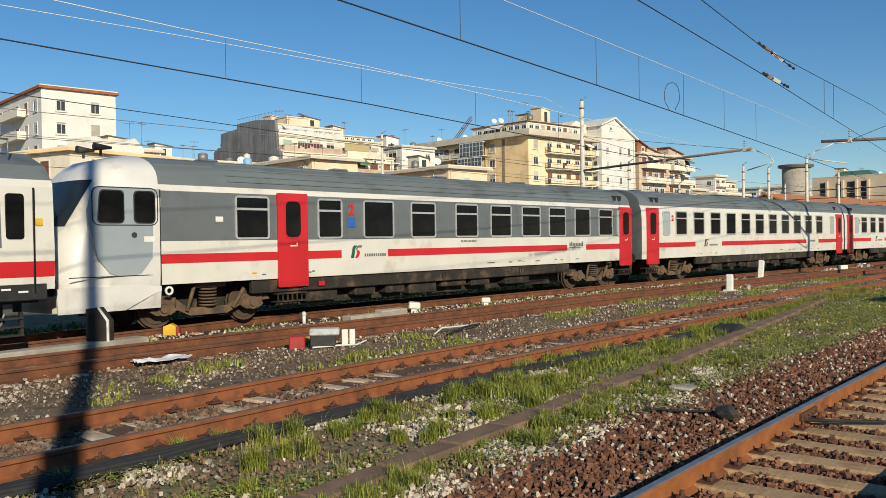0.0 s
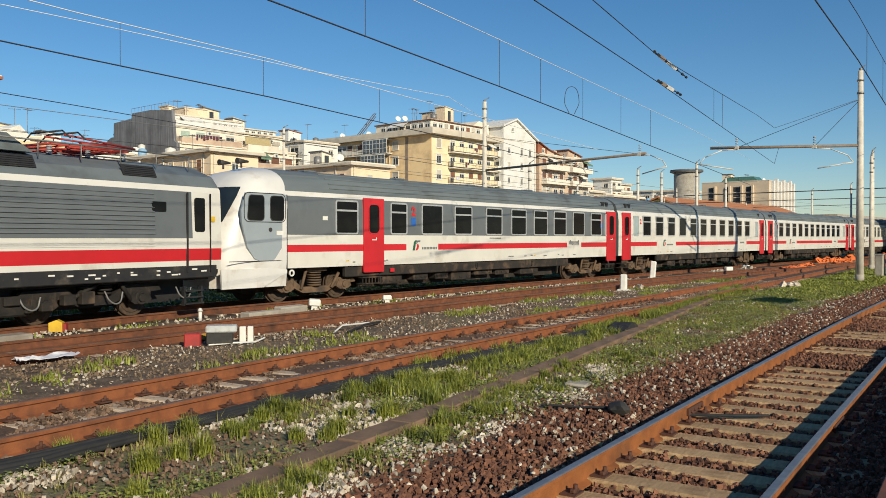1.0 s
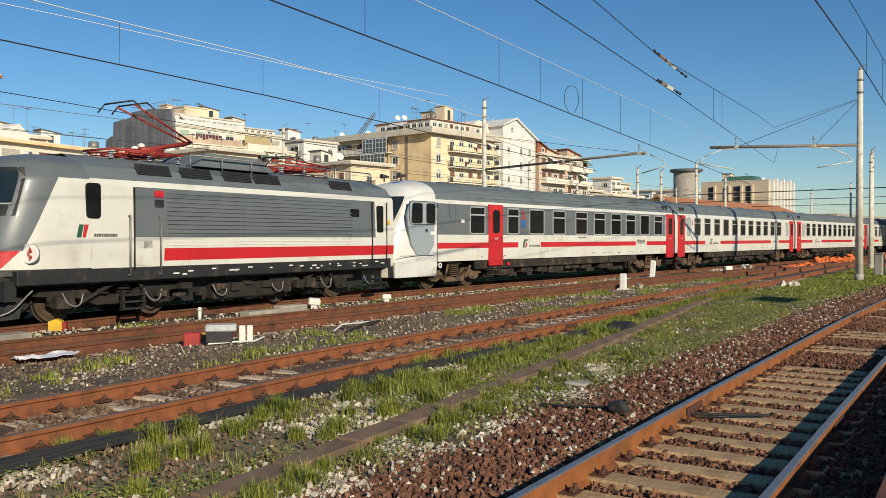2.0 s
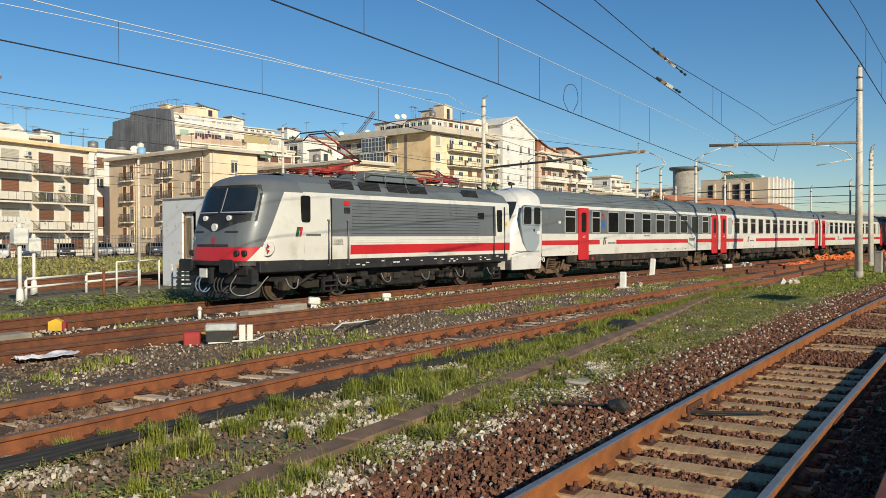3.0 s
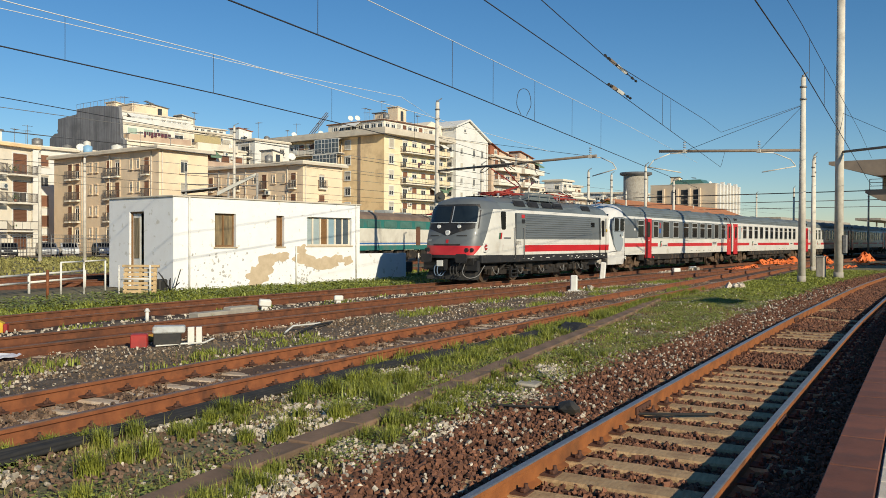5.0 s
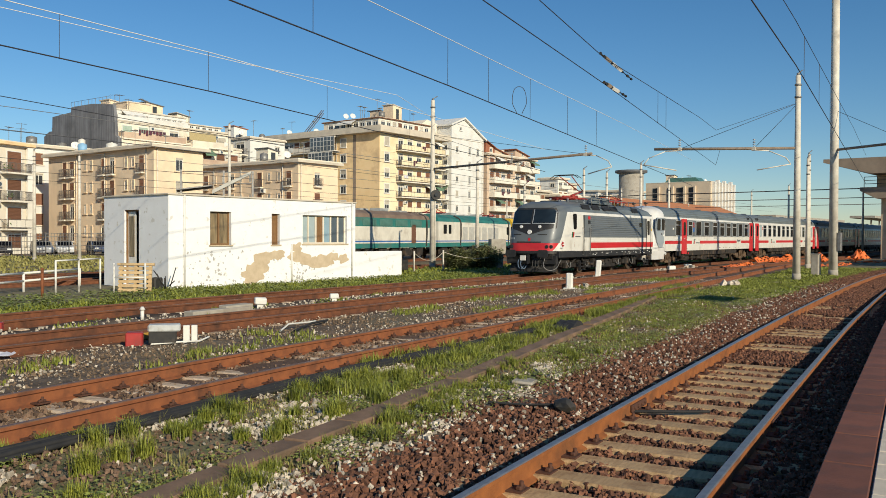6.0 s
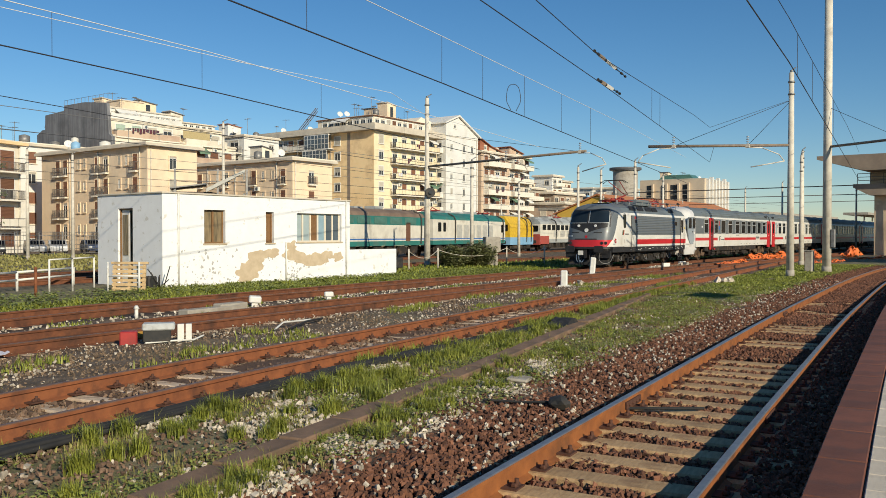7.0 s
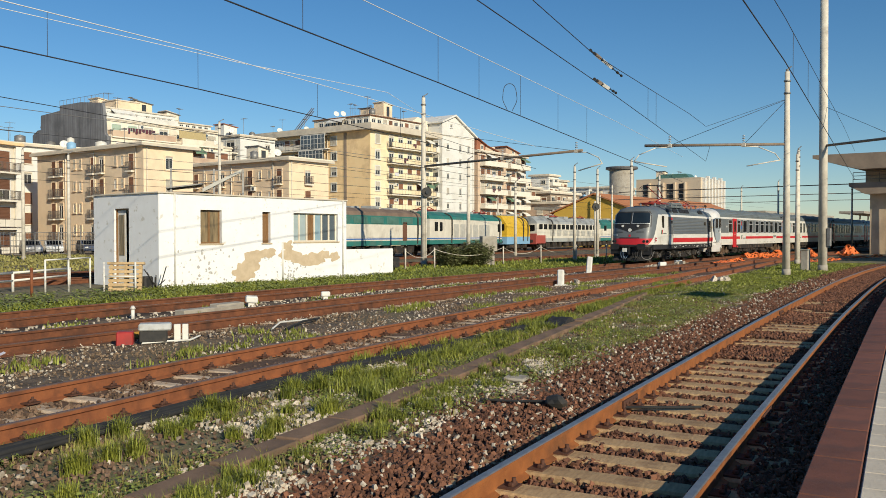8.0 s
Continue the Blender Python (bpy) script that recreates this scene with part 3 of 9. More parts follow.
def bogie(parent, x, base, style, spin):
    bg = new("bogie")
    bg.empty_display_size = 0.2
    bg.parent = parent
    bg.matrix_local = pose(x, 0, 0)
    for s in (-1, 1):
        bm = BM()
        if style == "coach":
            y0, y1 = s * 0.98, s * 1.10
            prism(bm, [(-1.75, 0.50), (-1.65, 0.62), (-0.9, 0.66), (-0.55, 0.42), (0.55, 0.42), (0.9, 0.66), (1.65, 0.62), (1.75, 0.50), (0.95, 0.44), (0.5, 0.24), (-0.5, 0.24), (-0.95, 0.44)], min(y0, y1), max(y0, y1))
            for k in range(6):
                tube(bm, (0, s * 1.04, 0.44 + 0.075 * k), (0, s * 1.04, 0.48 + 0.075 * k), 0.20, 0.22, n=14)
            box(bm, -0.42, 0.42, min(s * 0.86, s * 1.16), max(s * 0.86, s * 1.16), 0.88, 0.99)
            tube(bm, (-0.62, s * 1.14, 0.35), (-0.42, s * 1.14, 0.92), 0.045, n=8)
            tube(bm, (0.62, s * 1.14, 0.35), (0.95, s * 1.14, 0.80), 0.05, n=8)
        else:
            y0, y1 = s * 0.98, s * 1.12
            prism(bm, [(-1.9, 0.60), (-1.8, 0.74), (-0.8, 0.78), (-0.5, 0.56), (0.5, 0.56), (0.8, 0.78), (1.8, 0.74), (1.9, 0.60), (0.9, 0.52), (0.45, 0.34), (-0.45, 0.34), (-0.9, 0.52)], min(y0, y1), max(y0, y1))
            for xx in (-0.28, 0.28):
                for k in range(5):
                    tube(bm, (xx, s * 1.08, 0.58 + 0.08 * k), (xx, s * 1.08, 0.625 + 0.08 * k), 0.15, 0.16, n=12)
            tube(bm, (-0.9, s * 1.2, 0.42), (0.25, s * 1.2, 0.95), 0.05, n=8)
            tube(bm, (0.9, s * 1.2, 0.42), (0.5, s * 1.2, 1.0), 0.05, n=8)
        part("side_frame", bm, M["bogie"] if style == "coach" else M["loco_bogie"], bg)
        for xa in (-base / 2, base / 2):
            bm = BM()
            tube(bm, (xa, s * 0.9, WHEEL_R), (xa, s * 1.17, WHEEL_R), 0.16, n=14)
            tube(bm, (xa, s * 1.17, WHEEL_R), (xa, s * 1.21, WHEEL_R), 0.11, 0.09, n=14)
            prism(bm, [(xa - 0.33, WHEEL_R - 0.05), (xa - 0.2, WHEEL_R + 0.17), (xa + 0.2, WHEEL_R + 0.17), (xa + 0.33, WHEEL_R - 0.05), (xa + 0.18, WHEEL_R - 0.14), (xa - 0.18, WHEEL_R - 0.14)], min(s * 1.0, s * 1.13), max(s * 1.0, s * 1.13))
            for xs in (-0.27, 0.27):
                tube(bm, (xa + xs, s * 1.06, WHEEL_R + 0.0), (xa + xs, s * 1.06, WHEEL_R + 0.24), 0.07, n=10)
            part("axle_box", bm, M["bogie"] if style == "coach" else M["loco_bogie"], bg)
    for xa in (-base / 2, base / 2):
        w = part("wheelset", WHEELS, None, bg, at=pose(xa, 0, WHEEL_R))
        if spin:
            SPIN.append((w, xa))
    return bg


def buffers(parent, x, way, m):
    for s in (-1, 1):
        bm = BM()
        tube(bm, (x, s * 0.875, 1.06), (x + way * 0.30, s * 0.875, 1.06), 0.11, n=14)
        tube(bm, (x + way * 0.26, s * 0.875, 1.06), (x + way * 0.5, s * 0.875, 1.06), 0.075, n=12)
        prism(bm, [(s * 0.875 + a, 1.06 + b) for a, b in round_rect(0.56, 0.36, 0.09)], x + way * 0.5, x + way * 0.55, axis="x")
        part("buffer", bm, m, parent)
    bm = BM()
    tube(bm, (x, 0, 1.0), (x + way * 0.3, 0, 0.96), 0.06, n=8)
    box(bm, min(x + way * 0.25, x + way * 0.38), max(x + way * 0.25, x + way * 0.38), -0.06, 0.06, 0.55, 1.0)
    part("coupling", bm, m, parent)


def hose(parent, pts, r, m):
    cu = bpy.data.curves.new("hose", "CURVE")
    cu.dimensions, cu.bevel_depth, cu.bevel_resolution, cu.resolution_u = "3D", r, 2, 6
    sp = cu.splines.new("BEZIER")
    sp.bezier_points.add(len(pts) - 1)
    for bp, p in zip(sp.bezier_points, pts):
        bp.co = p
        bp.handle_left_type = bp.handle_right_type = "AUTO"
    cu.materials.append(m)
    ob = new("hose", cu)
    ob.parent = parent
    return ob


def sign_bar(parent, name, x, z, w, h, m, side, out=0.012, lean=0.0):
    bm = BM()
    prism(bm, [(-w / 2, -h / 2), (w / 2, -h / 2), (w / 2 + lean, h / 2), (-w / 2 + lean, h / 2)], -0.002, out)
    return part(name, bm, m, parent, at=pose(x, side * (half_width(z)), z, 0, 0, 180 if side < 0 else 0))


def class_mark(parent, x, z, h, side):
    cu = bpy.data.curves.new("numeral", "FONT")
    cu.body, cu.size, cu.extrude, cu.offset, cu.align_x = "2", h, 0.004, 0.016, "CENTER"
    cu.materials.append(M["c_red"])
    ob = new("numeral", cu)
    ob.parent = parent
    ob.matrix_local = pose(x, side * (half_width(z) + 0.006), z, 90, 0, 0 if side < 0 else 180)


def operator_mark(parent, x, z, side, k=1.0):
    """The operator's emblem and lettering as plain shapes."""
    bm = BM()
    prism(bm, [(-0.17 * k, -0.17 * k), (-0.06 * k, -0.17 * k), (0.0, 0.10 * k), (0.04 * k, 0.13 * k), (0.05 * k, 0.17 * k), (-0.04 * k, 0.17 * k), (-0.10 * k, 0.12 * k)], 0.0, 0.010, 0)
    prism(bm, [(-0.02 * k, -0.17 * k), (0.06 * k, -0.17 * k), (0.13 * k, -0.12 * k), (0.16 * k, -0.02 * k), (0.13 * k, 0.04 * k), (0.05 * k, 0.04 * k), (0.05 * k, -0.06 * k), (0.02 * k, -0.11 * k)], 0.0, 0.010, 1)
    prism(bm, [(0.02 * k, 0.05 * k), (0.06 * k, 0.05 * k), (0.09 * k, 0.11 * k), (0.23 * k, 0.11 * k), (0.24 * k, 0.17 * k), (0.09 * k, 0.17 * k), (0.04 * k, 0.12 * k)], 0.0, 0.010, 2)
    m = pose(x, side * half_width(z), z, 0, 0, 0)
    if side < 0:
        m = m @ Matrix.Diagonal((1, -1, 1, 1))
    part("emblem", bm, [M["green_paint"], M["c_red"], M["c_grey"]], parent, at=m)
    bm = BM()
    for j in range(10):
        box(bm, (0.34 + 0.085 * j) * k, (0.395 + 0.085 * j) * k, 0.0, 0.008, -0.14 * k, -0.06 * k)
    part("lettering", bm, M["c_grey"], parent, at=m)


def coach(name, label, length, control):
    L = length
    th = thing(name, label, "railway coach", group="train vehicles")
    G, Wh, Rd = 0, 1, 2
    slots = [M["c_grey"], M["c_white"], M["c_red"]]
    if control:
        x0 = 2.35
        reds = [(2.35, 7.65), (9.4, 18.7), (20.0, 23.1)]
        wins = [(4.78, 1.0, 1), (7.25, 0.86, 1), (9.05, 1.2, 0), (10.9, 1.1, 1), (12.92, 1.12, 1), (14.7, 1.15, 1), (16.42, 1.12, 1), (18.05, 1.1, 1), (19.75, 1.1, 0), (21.45, 1.08, 1)]
        doors = [6.0, L - 0.55]
        pale = [(22.62, 0.6)]
    else:
        x0 = 0.0
        reds = [(0.4, 4.6), (7.2, 17.6), (19.4, L - 0.2)]
        n = 11
        wins = [(3.3 + i * 1.62, 1.02, i not in (3,)) for i in range(n)]
        doors = [0.85, L - 0.85]
        pale = [(2.0, 0.62), (L - 2.0, 0.62)]
    low = 1.0
    bands = [(low, 1.46), (1.46, 1.67), (1.67, 1.96), (1.96, 3.08), (3.08, 3.22)]
    cuts = sorted({x0, L} | {x for r in reds for x in r if x0 <= x <= L})

    def pick(x, z):
        if 1.46 < z < 1.67 and any(a < x < b for a, b in reds):
            return Rd
        if 1.96 < z < 3.08 and control:
            return G
        return Wh
    part("body", body_shell(x0, L, bands, cuts, ends=not control, pick=pick), slots, th)
    part("roof", roof_shell(x0, L), M["c_roof"], th, "grey ribbed roof")
    roof_ribs(th, x0, L)
    for side in (-1, 1):
        for x, w, vent in wins:
            train_window(th, x, 1.98, 3.03, w, vent, side, M["alu"], M["glass"])
        for x, w in pale:
            train_window(th, x, 1.98, 3.0, w, 0, side, M["alu"], M["glass_pale"])
        for x in doors:
            train_door(th, x, 0.96, 0.78, 3.13, side)
            bm = BM()
            box(bm, x - 0.48, x + 0.48, min(side * 1.10, side * 1.40), max(side * 1.10, side * 1.40), 0.60, 0.64)
            box(bm, x - 0.48, x + 0.48, min(side * 1.12, side * 1.36), max(side * 1.12, side * 1.36), 0.40, 0.43)
            for k in range(7):
                box(bm, x - 0.45 + 0.15 * k, x - 0.42 + 0.15 * k, min(side * 1.34, side * 1.37), max(side * 1.34, side * 1.37), 0.42, 0.62)
            part("step", bm, M["under"], th)
        # underframe skirt between the bogies
        b0, b1 = (5.4, L - 5.2)
        bm = BM()
        box(bm, b0 - 0.6, b1 + 0.6, min(side * 1.2, side * 1.34), max(side * 1.2, side * 1.34), 0.66, 1.0, 0, 0.02)
        part("skirt", bm, M["under"], th)
        rx = random.Random(7)
        x = b0 + 1.2
        while x < b1 - 1.5:
            w = rx.uniform(0.7, 1.9)
            bm = BM()
            zb = rx.uniform(0.32, 0.5)
            box(bm, x, x + w, min(side * 0.7, side * 1.2), max(side * 0.7, side * 1.2), zb, 0.75, 0, 0.03)
            for k in range(3):
                box(bm, x + w * (k + 0.2) / 3, x + w * (k + 0.6) / 3, min(side * 1.2, side * 1.22), max(side * 1.2, side * 1.22), zb + 0.08, zb + 0.14)
            part("equipment_box", bm, M["under"], th)
            x += w + rx.uniform(0.15, 0.9)
        for x in (b0 + 1.0, (b0 + b1) / 2, b1 - 2.5):
            bm = BM()
            ring(bm, 0.16, 0.24, 0.07, 0.03, 0.0, 0.03)
            part("hook", bm, M["black"], th, at=pose(x, side * 1.345, 0.84, 0, 0, 180 if side < 0 else 0))
        # small stencilled marks
        for k in range(14):
            xm = 4.0 + rx.random() * (L - 6)
            sign_bar(th, "stencil", xm, 1.12 + 0.06 * rx.random(), 0.08 + 0.18 * rx.random(), 0.03, M["c_grey"] if k % 5 else M["yellow_paint"], side, 0.003)
        operator_mark(th, 8.15 if control else 5.6, 1.62, side)
        if control:
            class_mark(th, 8.02, 2.62, 0.42, side)
            sign_bar(th, "pictogram", 8.02, 2.42, 0.25, 0.28, M["blue"], side)
            class_mark(th, L - 1.55, 2.62, 0.36, side)
            sign_bar(th, "pictogram", L - 1.55, 2.45, 0.2, 0.24, M["blue"], side)
            sign_bar(th, "plate", 3.85, 2.46, 0.2, 0.12, M["white_paint"], side)
            bm = BM()
            for j in range(9):
                box(bm, -0.48 + 0.107 * j, -0.40 + 0.107 * j, 0, 0.006, -0.05 - 0.04 * (j in (5,)), 0.07 + 0.05 * (j in (0, 7)))
            box(bm, -0.5, 0.48, 0, 0.006, -0.1, -0.075)
            part("lettering", bm, M["c_grey"], th, at=pose(19.3, side * half_width(1.62), 1.66, 0, 0, 180 if side < 0 else 0))
            bm = BM()
            for j in range(12):
                box(bm, -0.4 + 0.066 * j, -0.355 + 0.066 * j, 0, 0.005, -0.03, 0.03)
            part("number_bars", bm, M["c_grey"], th, at=pose(13.0, side * half_width(1.86), 1.86, 0, 0, 180 if side < 0 else 0))
            sign_bar(th, "socket_plate", 6.95, 0.82, 0.2, 0.12, M["c_red"], side)
        else:
            class_mark(th, 2.55, 2.6, 0.34, side)
            bm = BM()
            for j in range(9):
                box(bm, -0.4 + 0.09 * j, -0.34 + 0.09 * j, 0, 0.006, -0.05, 0.06)
            part("lettering", bm, M["c_grey"], th, at=pose(18.5, side * half_width(1.6), 1.58, 0, 0, 180 if side < 0 else 0))
    for xb in (3.75, L - 2.5) if control else (3.2, L - 3.2):
        bogie(th, xb, 2.4, "coach", True)
    # floor and centre sill; wide dark blocks added to stand for the shade beneath
    bm = BM()
    box(bm, x0 + 0.1, L - 0.05, -1.25, 1.25, 0.98, 1.05)
    box(bm, 1.0, L - 0.1, -0.25, 0.25, 0.75, 0.99)
    box(bm, 5.9, L - 5.2, -0.85, 0.85, 0.28, 0.99)
    box(bm, 1.4, 5.9, -0.55, 0.55, 0.3, 0.99)
    box(bm, L - 5.2, L - 0.6, -0.55, 0.55, 0.3, 0.99)
    part("underframe", bm, M["under"], th)
    # gangway bellows and end fittings
    for xe, way in ((L, 1), (0.0, -1)):
        if control and way < 0:
            continue
        bm = BM()
        for k in range(3):
            box(bm, xe + way * (0.02 + 0.05 * k) - 0.02, xe + way * (0.02 + 0.05 * k) + 0.02, -0.66 + 0.03 * (k % 2), 0.66 - 0.03 * (k % 2), 1.05, 3.3)
        part("gangway", bm, M["rubber"], th)
        buffers(th, xe - way * 0.42, way, M["black"])
        hose(th, [(xe, -0.7, 0.95), (xe + way * 0.12, -0.95, 0.55), (xe + way * 0.05, -0.9, 0.4), (xe - way * 0.15, -0.8, 0.75)], 0.03, M["black"])
    # roof ventilators
    for k in range(5):
        bm = BM()
        x = (4.2 if control else 1.6) + k * (L - 6) / 4
        box(bm, x, x + 0.5, -0.18, 0.18, 3.92, 3.99, 0, 0.03)
        part("roof_vent", bm, M["c_roof"], th)
    for x in ((L - 1.3, L - 0.9) if control else (0.9, 1.3, L - 1.3)):
        for side in (-1, 1):
            bm = BM()
            prism(bm, [(x, 3.34), (x + 0.22, 3.34), (x + 0.3, 3.58), (x + 0.08, 3.58)], min(side * 1.15, side * 1.3), max(side * 1.15, side * 1.3))
            part("roof_grille", bm, M["c_black"], th)
    return th


def nose_surface(xf, xj, hw, flat):
    """A rounded vehicle front: returns a function (z, a) -> point, a from -90 to 90 degrees."""
    def f(z, a, out=0.0):
        c, s = math.cos(radians(a)), math.sin(radians(a))
        w = hw(z) + out
        return Vector((xj - (xj - xf(z) + out) * abs(c) ** flat, math.copysign(w * abs(s) ** flat, s), z))
    return f


def patch(fn, z0, z1, a0, a1, nz, na, out, mi=0, bm=None, thick=0.02, shear=0.0):
    bm = bm or BM()
    g = [[bm.verts.new(fn(z0 + (z1 - z0) * i / nz, a0 + (a1 - a0) * j / na + shear * i / nz, out)) for j in range(na + 1)] for i in range(nz + 1)]
    for i in range(nz):
        for j in range(na):
            f = bm.faces.new((g[i][j], g[i][j + 1], g[i + 1][j + 1], g[i + 1][j]))
            f.smooth, f.material_index = True, mi
    return bm


def curve_of(knots):
    xs, ys = zip(*knots)
    return lambda z: float(np.interp(z, xs, ys))


def control_nose(th):
    xf = curve_of([(0.48, 0.08), (0.95, 0.0), (1.7, 0.10), (2.3, 0.34), (2.9, 0.62), (3.4, 0.90), (3.72, 1.25), (3.93, 2.1)])

    def hw(z):
        return half_width(z) * (0.97 + 0.03 * smooth(0.4, 1.2, z))
    fn = nose_surface(xf, 2.36, hw, 0.55)
    zs = [0.50, 0.75, 1.0, 1.25, 1.5, 1.75, 2.0, 2.3, 2.6, 2.9, 3.1, 3.22, 3.36, 3.5, 3.62, 3.73, 3.82, 3.88, 3.915, 3.93]
    an = [-90, -80, -70, -60, -50, -40, -28, -14, 0, 14, 28, 40, 50, 60, 70, 80, 90]
    bm = BM()
    g = [[bm.verts.new(fn(z, a)) for a in an] for z in zs]
    for i in range(len(zs) - 1):
        for j in range(len(an) - 1):
            f = bm.faces.new((g[i][j], g[i][j + 1], g[i + 1][j + 1], g[i + 1][j]))
            f.smooth = True
    bmesh.ops.remove_doubles(bm, verts=bm.verts, dist=0.002)
    part("nose", bm, M["c_nose"], th, "smooth white moulded cab nose stained at the top")
    bm = BM()
    g = [[bm.verts.new(fn(2.30 + 0.98 * i / 8, (-1 + j / 6) * (27 + 11 * i / 8), 0.014)) for j in range(13)] for i in range(9)]
    for i in range(8):
        for j in range(12):
            bm.faces.new((g[i][j], g[i][j + 1], g[i + 1][j + 1], g[i + 1][j])).smooth = True
    part("windscreen", bm, M["loco_glass"], th)
    for side in (-1, 1):
        # grey door field on the flank
        bm = BM()
        prism(bm, [(0.86, 3.10), (2.32, 3.10), (2.32, 1.80), (1.88, 1.27), (1.78, 1.24), (1.32, 1.24), (1.16, 1.30), (0.92, 1.60), (0.72, 2.30), (0.70, 2.62)], -0.05, 0.012)
        flank = part("cab_door", bm, M["c_pale_grey"], th, "pale grey cab door field", at=pose(0, side * 1.405, 0, 0, 0, 0) @ Matrix.Diagonal((1, side, 1, 1)))
        for xw, w, lean in ((1.20, 0.56, 0.12), (1.97, 0.46, 0.0)):
            for name, grow, out, m_ in (("pane_seal", 0.05, 0.022, "c_black"), ("pane", 0.0, 0.032, "glass")):
                bm = BM()
                prism(bm, [(x + max(0.0, -x) * (z + 0.36) * lean * 2.4, z) for x, z in round_rect(w + grow, 0.66 + grow, 0.10)], 0.0, out)
                part(name, bm, M[m_], flank, at=pose(xw, 0, 2.70))
        bm = BM()
        ring(bm, 1.50, 0.82, 0.16, 0.022, 0.0, 0.018)
        part("window_pocket_rim", bm, M["c_black"], flank, at=pose(1.54, 0, 2.71))
        bm = BM()
        box(bm, 1.95, 2.2, 0.0, 0.016, 1.95, 2.07)
        part("plate", bm, M["white_paint"], flank)
        bm = BM()
        box(bm, 2.325, 2.355, 0.0, 0.02, 0.98, 3.1)
        box(bm, 0.3, 2.33, 0.002, 0.015, 1.22, 1.24)
        part("joint", bm, M["c_black"], th, at=pose(0, side * 1.40, 0) @ Matrix.Diagonal((1, side, 1, 1)))
        bm = BM()
        tube(bm, (1.72, 0.0, 2.1), (1.72, 0.03, 2.1), 0.06, n=12)
        part("lock", bm, M["black"], flank)
        # deep white skirt around the buffer beam
        bm = BM()
        prism(bm, [(0.08, 0.50), (1.5, 0.50), (2.15, 0.80), (2.36, 0.86), (2.36, 1.02), (0.05, 1.02)], -0.06, 0.0)
        part("skirt", bm, M["c_nose"], th, at=pose(0, side * 1.395, 0) @ Matrix.Diagonal((1, side, 1, 1)))
        bm = BM()
        ring(bm, 0.2, 0.2, 0.095, 0.045, 0.0, 0.03)
        part("hook", bm, M["white_paint"], th, at=pose(2.55, side * 1.36, 0.86) @ Matrix.Diagonal((1, side, 1, 1)))
        # tail lamp disc
        bm = BM()
        tube(bm, (0.0, 0, 0), (-0.05, 0, 0), 0.15, n=18)
        part("tail_disc", bm, M["c_black"], th, at=pose(0.14, side * 0.95, 1.65))
        bm = BM()
        for a in (0, 90, 180, 270):
            prism(bm, [(0, 0), (0.11 * math.cos(radians(a - 22)), 0.11 * math.sin(radians(a - 22))), (0.11 * math.cos(radians(a + 22)), 0.11 * math.sin(radians(a + 22)))], -0.058, -0.051, axis="x")
        part("tail_reflector", bm, M["orange_net"], th, at=pose(0.14, side * 0.95, 1.65))
    # horns on the roof
    for y in (-0.45, 0.35):
        bm = BM()
        tube(bm, (1.5, y, 3.86), (1.5, y, 4.02), 0.03, n=8)
        tube(bm, (1.75, y, 4.05), (1.35, y, 4.05), 0.03, 0.09, n=12)
        part("horn", bm, M["black"], th)
    bm = BM()
    prism(bm, [(2.4, 3.70), (3.9, 3.72), (4.1, 3.60), (2.4, 3.50)], -1.05, 1.05)
    part("roof_hatch", bm, M["c_roof"], th)
    for k in (-0.3, 0.25):
        bm = BM()
        tube(bm, (0.36, k, 2.3), (0.66, k + 0.15, 2.95), 0.014, n=6)
        part("wiper", bm, M["black"], th)


M["loco_glass"] = mat("tinted_windscreen_glass", (0.012, 0.02, 0.03), (0.02, 0.03, 0.04), 1, 0.08, spec=0.3)
M["c_pale_grey"] = mat("train_pale_grey_paint", (0.33, 0.37, 0.395), (0.30, 0.34, 0.365), 1.2, 0.4, coat=0.15)
CL = 23.55
coach_a = coach("control_coach", "grey and cream driving coach with red doors and white nose", CL, True)
control_nose(coach_a)
coach_b = coach("passenger_coach", "cream passenger coach with red doors and red stripe", CL, False)
COACHES = [coach_a, coach_b] + [copy_thing(coach_b, Matrix()) for _ in range(4)]
SPIN_C = []
for c in COACHES[2:3]:
    SPIN_C += [(w, w.matrix_local.translation.x) for w in c.children_recursive if w.name.startswith("wheelset")]
SPIN += SPIN_C


